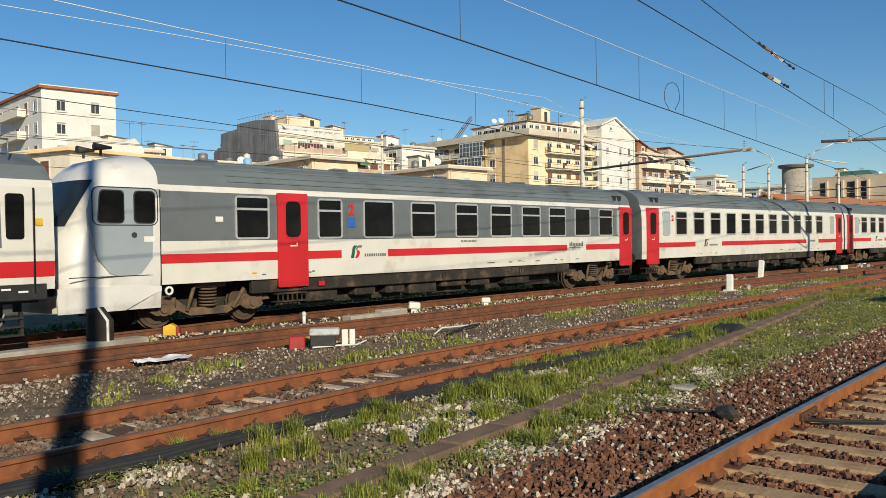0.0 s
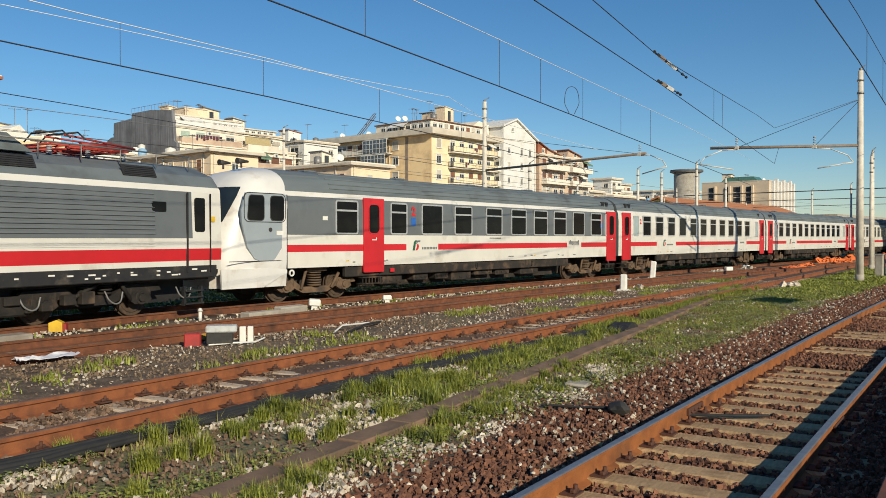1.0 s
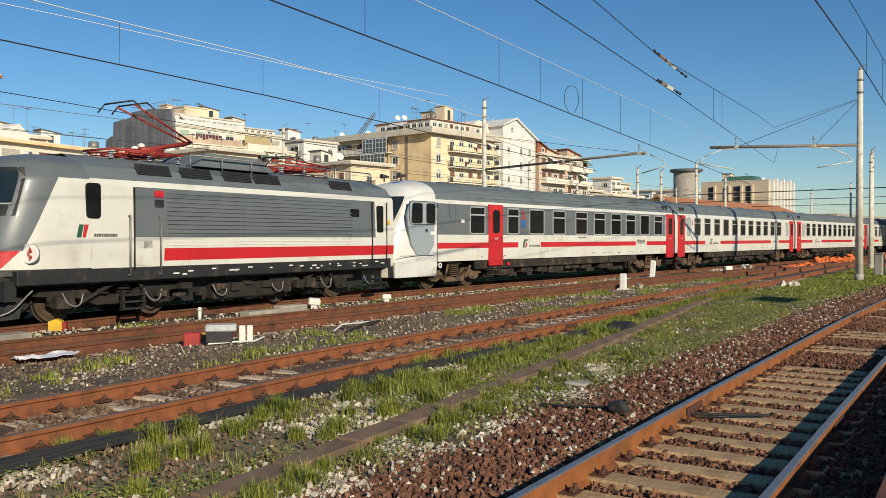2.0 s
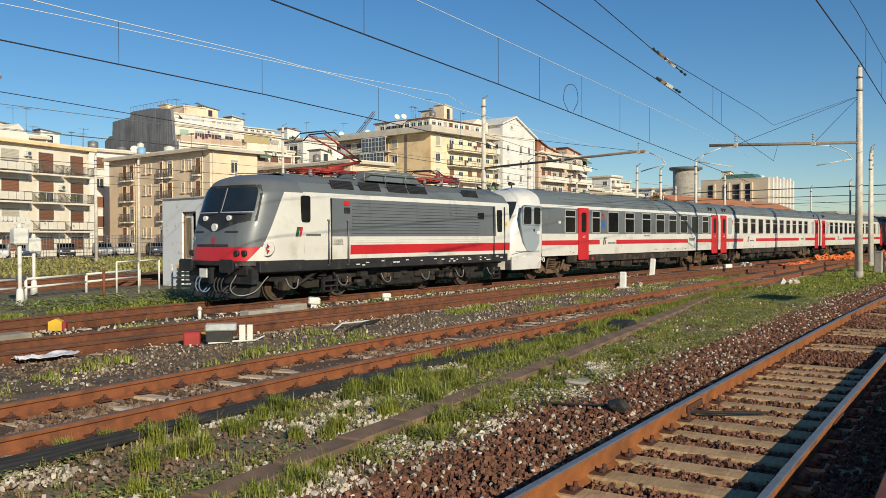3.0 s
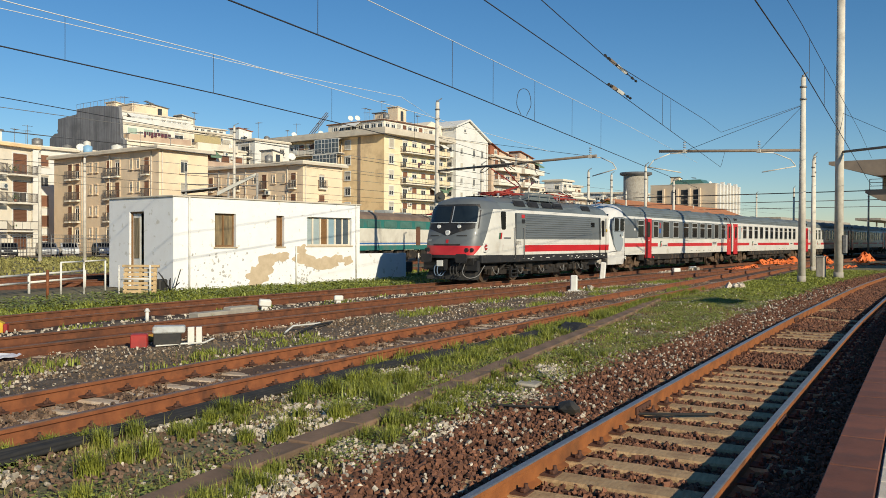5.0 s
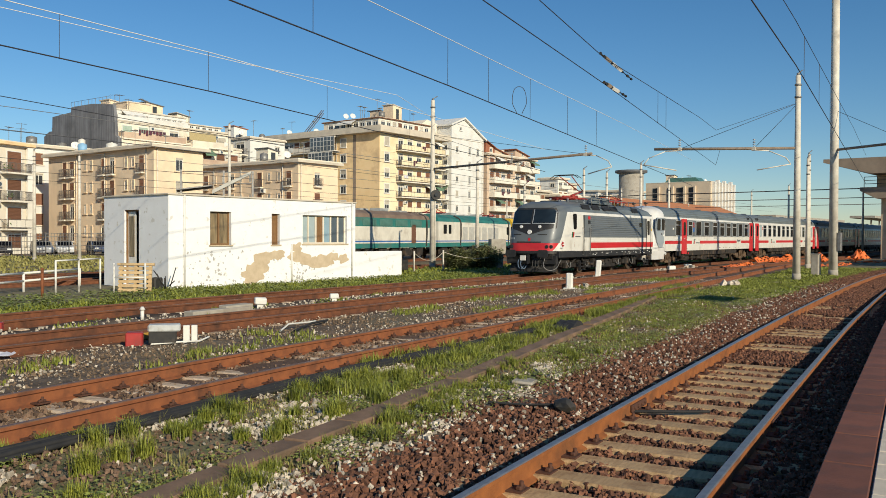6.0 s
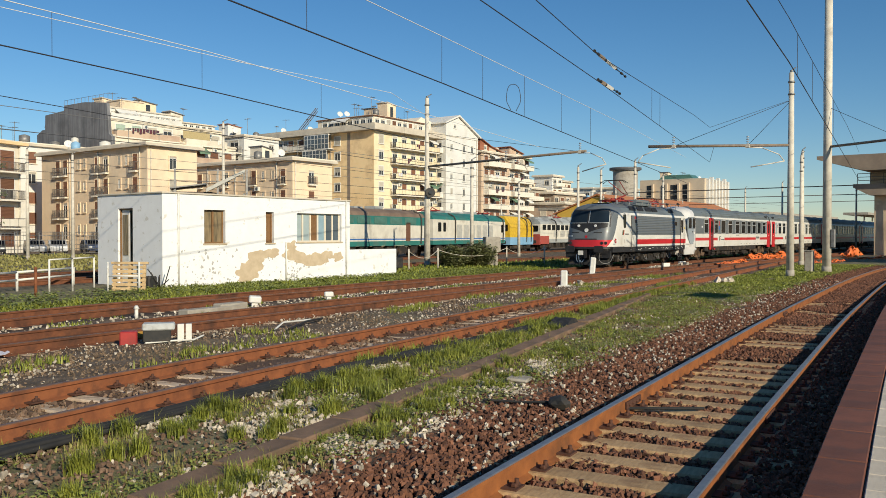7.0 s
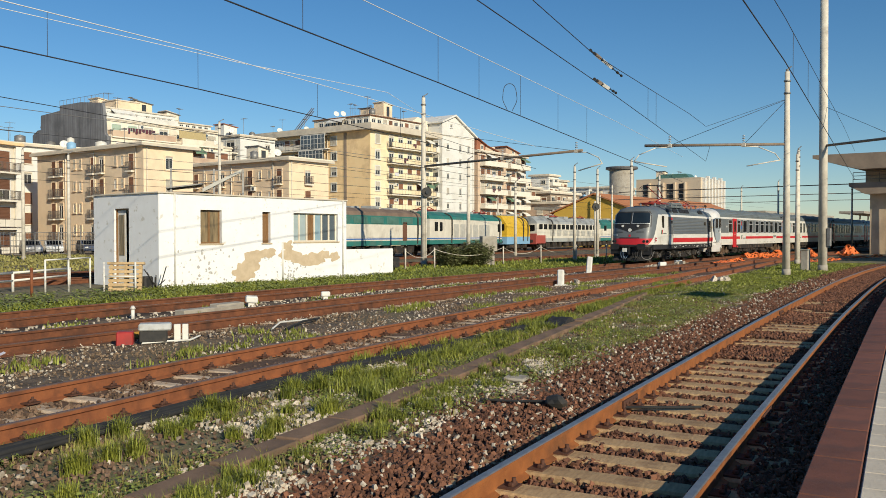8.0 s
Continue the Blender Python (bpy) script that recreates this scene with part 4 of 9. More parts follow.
def loco():
    th = thing("locomotive", "grey, white and red electric locomotive with red pantographs", "locomotive", group="train vehicles")
    L = 13.5
    xf = curve_of([(1.06, 0.0), (1.45, 0.02), (1.9, 0.10), (2.2, 0.20), (2.7, 0.40), (3.2, 0.58), (3.4, 0.66), (3.52, 0.80), (3.60, 0.98), (3.66, 1.3)])

    def hw(z):
        if z < 1.6:
            return 1.46
        if z < 3.1:
            return 1.48 - 0.05 * smooth(2.0, 3.1, z)
        if z < 3.45:
            return 1.43 - 0.28 * ((z - 3.1) / 0.35)
        return max(0.4, 1.15 - 0.75 * ((z - 3.45) / 0.3))
    XJ = 2.2
    FL = 0.50
    fn = nose_surface(xf, XJ, hw, FL)

    def ang(y):
        return math.degrees(math.copysign(math.asin(abs(y) ** (1 / FL)), y))
    zs = [1.06, 1.2, 1.45, 1.7, 1.95, 2.2, 2.5, 2.8, 3.0, 3.1, 3.2, 3.3, 3.4, 3.46, 3.52, 3.57, 3.61, 3.66]
    an = [ang(k / 24) for k in range(-24, 25)]
    an = sorted(an + [s * a for s in (-1, 1) for a in (72, 78, 82, 86)])
    bm = BM()
    g = [[bm.verts.new(fn(z, a)) for a in an] for z in zs]
    for i in range(len(zs) - 1):
        for j in range(len(an) - 1):
            bm.faces.new((g[i][j], g[i][j + 1], g[i + 1][j + 1], g[i + 1][j])).smooth = True
    bmesh.ops.remove_doubles(bm, verts=bm.verts, dist=0.002)
    slope = Vector((1, 0, -0.50)).normalized()
    for co, no in (((0.62, 0, 1.45), slope), ((0.44, 0, 1.36), Vector((1, 0, -0.9)).normalized()), ((0, 0, 1.58), Vector((0, 0, 1))), ((0, 0, 3.13), Vector((0, 0, 1))), ((0, 0, 1.19), Vector((0, 0, 1)))):
        bmesh.ops.bisect_plane(bm, geom=bm.verts[:] + bm.edges[:] + bm.faces[:], plane_co=co, plane_no=no)
    for f in bm.faces:
        c = f.calc_center_median()
        if c.z < 1.19:
            f.material_index = 3
        elif c.z < 1.58 and (c - Vector((0.44, 0, 1.36))).dot(Vector((1, 0, -0.9))) < 0:
            f.material_index = 2
        elif c.z < 1.58 or (c.z < 3.13 and (c - Vector((0.62, 0, 1.45))).dot(slope) > 0):
            f.material_index = 1
    part("cab", bm, [M["c_grey"], M["c_white"], M["c_red"], M["c_black"]], th, "sloping grey cab front with red lower band")
    def facing(name, z0, z1, y0, y1, out, m, nz=4, ny=8, label=""):
        bm = BM()
        g = [[bm.verts.new(fn(z0 + (z1 - z0) * i / nz, ang(y0 + (y1 - y0) * j / ny), out)) for j in range(ny + 1)] for i in range(nz + 1)]
        for i in range(nz):
            for j in range(ny):
                bm.faces.new((g[i][j], g[i][j + 1], g[i + 1][j + 1], g[i + 1][j])).smooth = True
        return part(name, bm, m, th, label)
    facing("windscreen_surround", 2.30, 3.32, -0.86, 0.86, 0.008, M["c_black"], 8, 14)
    bm = BM()
    g = [[bm.verts.new(fn(2.30 - 0.30 * i / 8, ang((-1 + j / 6) * 0.86 * (1 - 0.92 * (i / 8) ** 0.7)), 0.009)) for j in range(13)] for i in range(9)]
    for i in range(8):
        for j in range(12):
            bm.faces.new((g[i][j], g[i][j + 1], g[i + 1][j + 1], g[i + 1][j])).smooth = True
    part("windscreen_surround", bm, M["c_black"], th)
    for y0, y1 in ((-0.80, -0.03), (0.03, 0.80)):
        facing("windscreen", 2.58, 3.24, y0, y1, 0.022, M["loco_glass"], 6, 8)
        facing("windscreen_frame", 2.53, 2.56, y0, y1, 0.03, M["alu"], 1, 8)
        facing("windscreen_frame", 2.53, 3.24, y1 - 0.03, y1, 0.03, M["alu"], 6, 1)
        facing("wiper", 2.49, 2.515, y0 + 0.1, y1 - 0.2, 0.05, M["black"], 1, 4)
    facing("sun_blind", 2.72, 3.08, 0.22, 0.42, 0.018, M["cream"], 3, 3)
    for y in (-0.34, 0.34):
        c = fn(2.38, ang(y), 0.03)
        bm = BM()
        tube(bm, c + Vector((0.05, 0, 0)), c - Vector((0.05, 0, 0)), 0.075, n=12)
        part("headlight", bm, M["lens"], th)
        for dy in (0.0, math.copysign(0.12, y)):
            c = fn(1.40, ang(y * 1.9 + dy), 0.02)
            bm = BM()
            tube(bm, c + Vector((0.05, 0, 0)), c - Vector((0.03, 0, 0)), 0.085, n=12)
            part("tail_light", bm, M["c_black"], th)
    c = fn(2.12, 0, 0.02)
    bm = BM()
    tube(bm, c + Vector((0.05, 0, 0)), c - Vector((0.04, 0, 0)), 0.11, n=16)
    part("headlight", bm, M["lens"], th)
    facing("grille_slot", 1.59, 1.65, -0.45, 0.45, 0.015, M["black"], 1, 8)
    facing("grille_slot", 1.97, 2.02, -0.62, -0.3, 0.012, M["black"], 1, 3)
    facing("grille_slot", 1.97, 2.02, 0.3, 0.62, 0.012, M["black"], 1, 3)
    for k in range(6):
        facing("number_bar", 1.76, 1.85, 0.55 + 0.06 * k, 0.59 + 0.06 * k, 0.012, M["white_paint"], 1, 1)
    facing("emblem", 1.68, 1.83, -0.06, 0.03, 0.012, M["c_red"], 1, 2)
    # disc at the corner
    c = fn(1.52, -66, 0.03)
    bm = BM()
    tube(bm, c + Vector((0.04, 0.01, 0)), c - Vector((0.05, 0.03, 0)), 0.20, n=20)
    part("disc_plate", bm, M["white_paint"], th)
    bm = BM()
    for a in (45, 135, 225, 315):
        prism(bm, [(0, 0), (0.15 * math.cos(radians(a - 25)), 0.15 * math.sin(radians(a - 25))), (0.15 * math.cos(radians(a + 25)), 0.15 * math.sin(radians(a + 25)))], -0.012, -0.002, axis="x")
    part("disc_mark", bm, M["c_red"], th, at=pose(c.x - 0.05, c.y - 0.03, c.z))
    # side walls behind the cab
    bm = BM()
    G, Wh, Rd = 0, 1, 2
    rows = [(1.06, 1.16, Wh), (1.16, 1.30, Wh), (1.30, 1.60, Rd), (1.60, 1.86, Wh), (1.86, 3.02, G), (3.02, 3.16, Wh)]
    for s in (-1, 1):
        for z0, z1, mi in rows:
            for xa, xb in ((XJ, 3.3), (3.3, 4.15), (4.15, 12.5), (12.5, L)):
                m_ = mi
                if xb <= 3.31:
                    m_ = Wh
                elif xb <= 4.2:
                    m_ = G if z0 > 1.8 and z0 < 3.0 else Wh
                elif xa >= 12.4:
                    m_ = Rd if mi == Rd else Wh
                f = bm.faces.new([bm.verts.new((x, s * hw(z), z)) for x, z in ((xa, z0), (xb, z0), (xb, z1), (xa, z1))])
                f.material_index = m_
    zs2 = [1.06, 1.6, 2.5, 3.1, 3.16]
    bm.faces.new([bm.verts.new((L, -hw(z), z)) for z in zs2] + [bm.verts.new((L, hw(z), z)) for z in zs2[::-1]]).material_index = Wh
    bmesh.ops.remove_doubles(bm, verts=bm.verts, dist=0.002)
    part("body", bm, [M["c_grey"], M["c_white"], M["c_red"]], th)
    # roof
    bm = BM()
    rz = [3.16, 3.3, 3.45, 3.6, 3.75]
    ys = [(-hw(z), z) for z in rz] + [(hw(z), z) for z in rz[::-1]]
    a = [bm.verts.new((XJ, y, z)) for y, z in ys]
    b = [bm.verts.new((L, y, z)) for y, z in ys]
    for i in range(len(ys) - 1):
        bm.faces.new((a[i], a[i + 1], b[i + 1], b[i]))
    bm.faces.new(b)
    part("roof", bm, M["c_roof"], th)
    # louvred flank
    for side in (-1, 1):
        for k in range(10):
            z = 1.95 + 0.105 * k
            bm = BM()
            w = hw(z)
            prism(bm, [(w, z), (w + 0.022, z + 0.012), (w, z + 0.05)], 4.25, 11.3, axis="x")
            part("louvre", bm, M["c_grey"], th, at=Matrix.Diagonal((1, side, 1, 1)))
        for z in (1.66, 1.74):
            bm = BM()
            prism(bm, [(hw(z), z), (hw(z) + 0.012, z + 0.008), (hw(z), z + 0.03)], 4.2, 11.3, axis="x")
            part("louvre", bm, M["c_white"], th, at=Matrix.Diagonal((1, side, 1, 1)))

        def flank(name, x, z, w, h, m, r=0.03, out=0.02):
            bm = BM()
            prism(bm, round_rect(w, h, r), -0.01, out)
            return part(name, bm, m, th, at=pose(x, side * hw(z), z) @ Matrix.Diagonal((1, side, 1, 1)))
        flank("cab_window", 2.25, 2.66, 0.36, 0.78, M["glass"], 0.08, 0.03)
        flank("rear_window", 12.75, 2.45, 0.34, 0.86, M["glass"], 0.06)
        flank("vent_window", 11.45, 2.62, 0.42, 0.24, M["glass"])
        flank("door_joint", 3.30, 2.05, 0.03, 1.9, M["c_black"])
        flank("door_joint", 12.32, 2.0, 0.05, 2.0, M["c_black"])
        flank("door_joint", 13.1, 2.0, 0.03, 2.0, M["c_black"])
        flank("notice", 4.02, 2.88, 0.26, 0.16, M["c_red"])
        flank("notice", 4.02, 2.66, 0.26, 0.18, M["c_black"])
        flank("notice", 13.2, 2.35, 0.14, 0.14, M["yellow_paint"])
        flank("hatch", 3.55, 1.5, 0.5, 0.58, M["c_white"], 0.06)
        for x in (3.15, 4.0):
            bm = BM()
            tube(bm, (x, side * 1.54, 1.0), (x, side * 1.54, 2.35), 0.02, n=8)
            for z in (1.0, 2.35):
                tube(bm, (x, side * 1.40, z), (x, side * 1.54, z), 0.02, n=8)
            part("handrail", bm, M["steel"], th)
        bm = BM()
        m = pose(1.95, side * (hw(1.9) + 0.002), 2.0)
        k = 0.8
        if side < 0:
            m = m @ Matrix.Diagonal((1, -1, 1, 1))
        prism(bm, [(-0.16 * k, -0.17 * k), (-0.03 * k, -0.17 * k), (0.05 * k, 0.17 * k), (-0.08 * k, 0.17 * k)], 0, 0.02, 0)
        prism(bm, [(0.02 * k, -0.17 * k), (0.10 * k, -0.17 * k), (0.2 * k, 0.17 * k), (0.08 * k, 0.17 * k)], 0, 0.02, 1)
        for j in range(10):
            box(bm, 0.3 + 0.06 * j, 0.34 + 0.06 * j, 0, 0.02, -0.12, -0.06, 2)
        part("emblem", bm, [M["green_paint"], M["c_red"], M["c_grey"]], th, at=m)
        # black solebar with markings, ladder, equipment
        bm = BM()
        box(bm, 0.5, L - 0.15, min(side * 1.15, side * 1.472), max(side * 1.15, side * 1.472), 0.86, 1.18, 0, 0.02)
        part("solebar", bm, M["c_black"], th)
        rx = random.Random(3)
        for j in range(26):
            bm = BM()
            x = 4.3 + 8.8 * rx.random()
            w = 0.04 + 0.16 * rx.random()
            zb = 0.88 + 0.13 * rx.random()
            box(bm, x, x + w, min(side * 1.472, side * 1.477), max(side * 1.472, side * 1.477), zb + 0.06, zb + 0.095)
            part("stencil", bm, M["white_paint"], th)
        for x in (3.35, 12.6):
            bm = BM()
            for sx in (-0.28, 0.28):
                box(bm, x + sx - 0.03, x + sx + 0.03, min(side * 1.30, side * 1.40), max(side * 1.30, side * 1.40), 0.18, 0.65)
            for z in (0.2, 0.36, 0.52):
                box(bm, x - 0.3, x + 0.3, min(side * 1.26, side * 1.44), max(side * 1.26, side * 1.44), z, z + 0.035)
            part("ladder", bm, M["c_black"], th)
        bm = BM()
        box(bm, 5.9, 8.2, min(side * 0.75, side * 1.25), max(side * 0.75, side * 1.25), 0.25, 0.66, 0, 0.04)
        box(bm, 7.4, 7.7, min(side * 1.25, side * 1.27), max(side * 1.25, side * 1.27), 0.34, 0.5)
        part("equipment_box", bm, M["loco_bogie"], th)
        for j in range(16):
            bm = BM()
            x = 1.2 + 11.4 * rx.random()
            z = 0.30 + 0.3 * rx.random()
            box(bm, x, x + 0.12 + 0.25 * rx.random(), min(side * 1.16, side * 1.34), max(side * 1.16, side * 1.34), z, z + 0.08 + 0.2 * rx.random(), 0, 0.015)
            part("bracket", bm, M["under"], th)
        for j in range(6):
            x = 1.6 + 2.1 * j
            hose(th, [(x, side * 1.3, 0.66), (x + 0.12, side * 1.36, 0.42), (x + 0.35, side * 1.36, 0.38), (x + 0.5, side * 1.3, 0.62)], 0.02, M["steel"])
    for xb in (3.0, 9.9):
        bogie(th, xb, 2.55, "loco", True)
    bm = BM()
    box(bm, 0.25, L - 0.2, -1.2, 1.2, 0.80, 1.07)
    box(bm, 0.9, L - 0.6, -0.6, 0.6, 0.25, 0.85)
    box(bm, 5.0, 8.0, -0.9, 0.9, 0.25, 0.85)
    box(bm, 0.3, 0.55, -1.35, 1.35, 0.55, 0.96)
    part("underframe", bm, M["c_black"], th)
    bm = BM()
    prism(bm, [(0.25, 0.16), (0.7, 0.18), (0.8, 0.6), (0.55, 0.62)], -1.2, 1.2)
    part("snow_plough", bm, M["black"], th)
    buffers(th, 0.35, -1, M["c_black"])
    buffers(th, L - 0.35, 1, M["c_black"])
    bm = BM()
    box(bm, -0.06, -0.02, 0.12, 0.42, 0.72, 0.97)
    part("plate", bm, M["white_paint"], th)
    for y, c in ((-0.45, "black"), (-0.3, "black"), (0.35, "hose_blue"), (0.5, "hose_blue"), (-0.6, "black")):
        hose(th, [(0.25, y, 0.9), (-0.12, y, 0.6), (-0.08, y - 0.1, 0.32), (0.2, y - 0.2, 0.5)], 0.022, M[c])
    hose(th, [(0.3, -0.75, 0.85), (-0.05, -0.95, 0.35), (0.3, -1.25, 0.28), (0.9, -1.35, 0.75)], 0.018, M["steel"])
    # roof gear: raised grilles, rails and two pantographs
    bm = BM()
    prism(bm, [(5.7, 3.70), (6.1, 4.06), (8.0, 4.06), (8.6, 3.70)], -0.8, 0.8)
    part("roof_box", bm, M["c_roof"], th)
    for x in (3.6, 4.9, 6.3, 7.4, 10.6):
        for side in (-1, 1):
            bm = BM()
            for k in range(5):
                prism(bm, [(0.02 * k, 0), (0.9, 0), (0.9, 0.018), (0.02 * k, 0.018)][::1], 0.05 * k, 0.05 * k + 0.026)
            box(bm, -0.04, 0.94, -0.03, 0.26, -0.02, 0.003)
            part("roof_grille", bm, M["c_black"], th, at=pose(x, side * 1.27, 3.36, -62 * side if side < 0 else 0, 0, 0) if side < 0 else pose(x + 0.9, 1.27, 3.36, -62, 0, 180))
    for y in (-0.95, 0.95):
        bm = BM()
        tube(bm, (5.4, y, 3.95), (12.9, y, 3.95), 0.02, n=6)
        for k in range(8):
            tube(bm, (5.4 + k * 1.07, y, 3.6), (5.4 + k * 1.07, y, 3.95), 0.016, n=6)
        part("roof_rail", bm, M["steel"], th)
    pantograph(th, 3.5, 1, True)
    pantograph(th, 9.3, -1, False)
    for x in (3.4, 4.5, 5.4, 9.2, 10.2, 11.2):
        for y in (-0.5, 0.5):
            bm = BM()
            for k in range(4):
                tube(bm, (x, y, 3.74 + 0.05 * k), (x, y, 3.77 + 0.05 * k), 0.07, 0.05, n=10)
            part("insulator", bm, M["insulator"], th)
    return th


def pantograph(th, x, way, raised):
    bm = BM()
    z = 3.96
    for y in (-0.55, 0.55):
        tube(bm, (x - 0.1, y, z), (x + 2.0, y, z), 0.03, n=8)
    for xx in (x - 0.1, x + 1.0, x + 2.0):
        tube(bm, (xx, -0.55, z), (xx, 0.55, z), 0.03, n=8)
    for y in (-0.75, -0.3, 0.3, 0.75):
        tube(bm, (x + 0.2, y, z - 0.06), (x + 1.7, y, z - 0.06), 0.022, n=6)
    for k in range(5):
        tube(bm, (x + 0.1 + 0.42 * k, -0.8, z - 0.04), (x + 0.1 + 0.42 * k, 0.8, z - 0.04), 0.02, n=6)
    for y in (-0.25, 0.25):
        tube(bm, (x + 0.9, y, z + 0.08), (x + 1.6, y, z + 0.10), 0.07, n=10)
    part("pantograph_frame", bm, M["panto"], th)
    knee, head = ((x + 2.7, z + 0.42), (x + 0.7, z + 1.15)) if raised else ((x + 2.6, z + 0.14), (x + 0.4, z + 0.26))
    bm = BM()
    tube(bm, (x + 0.7, 0, z), (knee[0], 0, knee[1]), 0.05, n=8)
    tube(bm, (x + 0.9, 0.12, z), (knee[0], 0.12, knee[1] - 0.05), 0.022, n=6)
    for y in (-0.35, 0.35):
        tube(bm, (knee[0], y * 0.3, knee[1]), (head[0], y, head[1]), 0.026, n=6)
    part("pantograph_arm", bm, M["panto"], th)
    bm = BM()
    for dx in (-0.2, 0.2):
        tube(bm, (head[0] + dx, -0.55, head[1] + 0.06), (head[0] + dx, 0.55, head[1] + 0.06), 0.022, n=6)
        for s in (-1, 1):
            tube(bm, (head[0] + dx, s * 0.55, head[1] + 0.06), (head[0] + dx, s * 0.82, head[1] - 0.12), 0.018, n=6)
    part("collector_head", bm, M["black"], th)


M["hose_blue"] = mat("grey_blue_hose", (0.10, 0.15, 0.22), (0.08, 0.12, 0.18), 4, 0.5)
engine = loco()
LOCO_L = 13.5

# ---------- platform ----------


def platform():
    bm = BM()
    us = list(np.arange(-14, 70, 1.0))
    top = [(u, edge_v(u)) for u in us]
    for k in range(len(top) - 1):
        (u0, v0), (u1, v1) = top[k], top[k + 1]
        q = [bm.verts.new(p) for p in ((u0, v0, -0.4), (u1, v1, -0.4), (u1, v1, 0.40), (u0, v0, 0.40))]
        bm.faces.new(q)
        q = [bm.verts.new(p) for p in ((u0, v0, 0.40), (u1, v1, 0.40), (u1, v1 - 9, 0.40), (u0, v0 - 9, 0.40))]
        bm.faces.new(q)
    pf = solid("platform", bm, M["concrete"], "station platform with red edge tiles and pale paving", "platform", kind="structure")
    bm = BM()
    box(bm, -0.49, 0.49, -0.30, 0.02, 0.385, 0.45, 0, 0.008)
    red = mesh_of("edge_tile", bm, M["paving_red"])
    bm = BM()
    box(bm, -0.195, 0.195, -0.195, 0.195, 0.385, 0.446, 0, 0.006)
    pale = mesh_of("paving_tile", bm, M["paving_white"])
    u = -11.0
    while u < 45:
        a = heading(t1, u)
        part("edge_tile", red, None, pf, at=pose(u, edge_v(u), 0, 0, 0, math.degrees(a)))
        u += 1.0 * math.cos(a)
    u = -8.0
    while u < 22:
        a = heading(t1, u)
        for k in range(8):
            d = 0.31 + 0.2 + 0.4 * k
            part("paving_tile", pale, None, pf, at=pose(u + d * math.sin(a), edge_v(u) - d * math.cos(a), random.uniform(-0.003, 0.003), 0, 0, math.degrees(a)))
        u += 0.4 * math.cos(a)


platform()

# ---------- white hut ----------


def wall_with_holes(bm, length, height, thick, holes, mi=0):
    """A wall in local x (0..length), z (0..height), y 0..thick with rectangular openings (x0, x1, z0, z1)."""
    xs = sorted({0, length} | {x for h in holes for x in h[:2]})
    zs = sorted({0, height} | {z for h in holes for z in h[2:]})
    for xa, xb in zip(xs, xs[1:]):
        for za, zb in zip(zs, zs[1:]):
            if any(h[0] <= xa and xb <= h[1] and h[2] <= za and zb <= h[3] for h in holes):
                continue
            box(bm, xa, xb, 0, thick, za, zb, mi)
    bmesh.ops.remove_doubles(bm, verts=bm.verts, dist=0.001)
    seen = {}
    for f in list(bm.faces):
        key = tuple(sorted(v.index for v in f.verts))
    bm.verts.index_update()
    for f in list(bm.faces):
        seen.setdefault(tuple(sorted(v.index for v in f.verts)), []).append(f)
    bmesh.ops.delete(bm, geom=[f for fs in seen.values() if len(fs) > 1 for f in fs], context="FACES_ONLY")


HU, HV, HL, HD, HH = 19.2, 27.28, 10.05, 4.5, 3.58


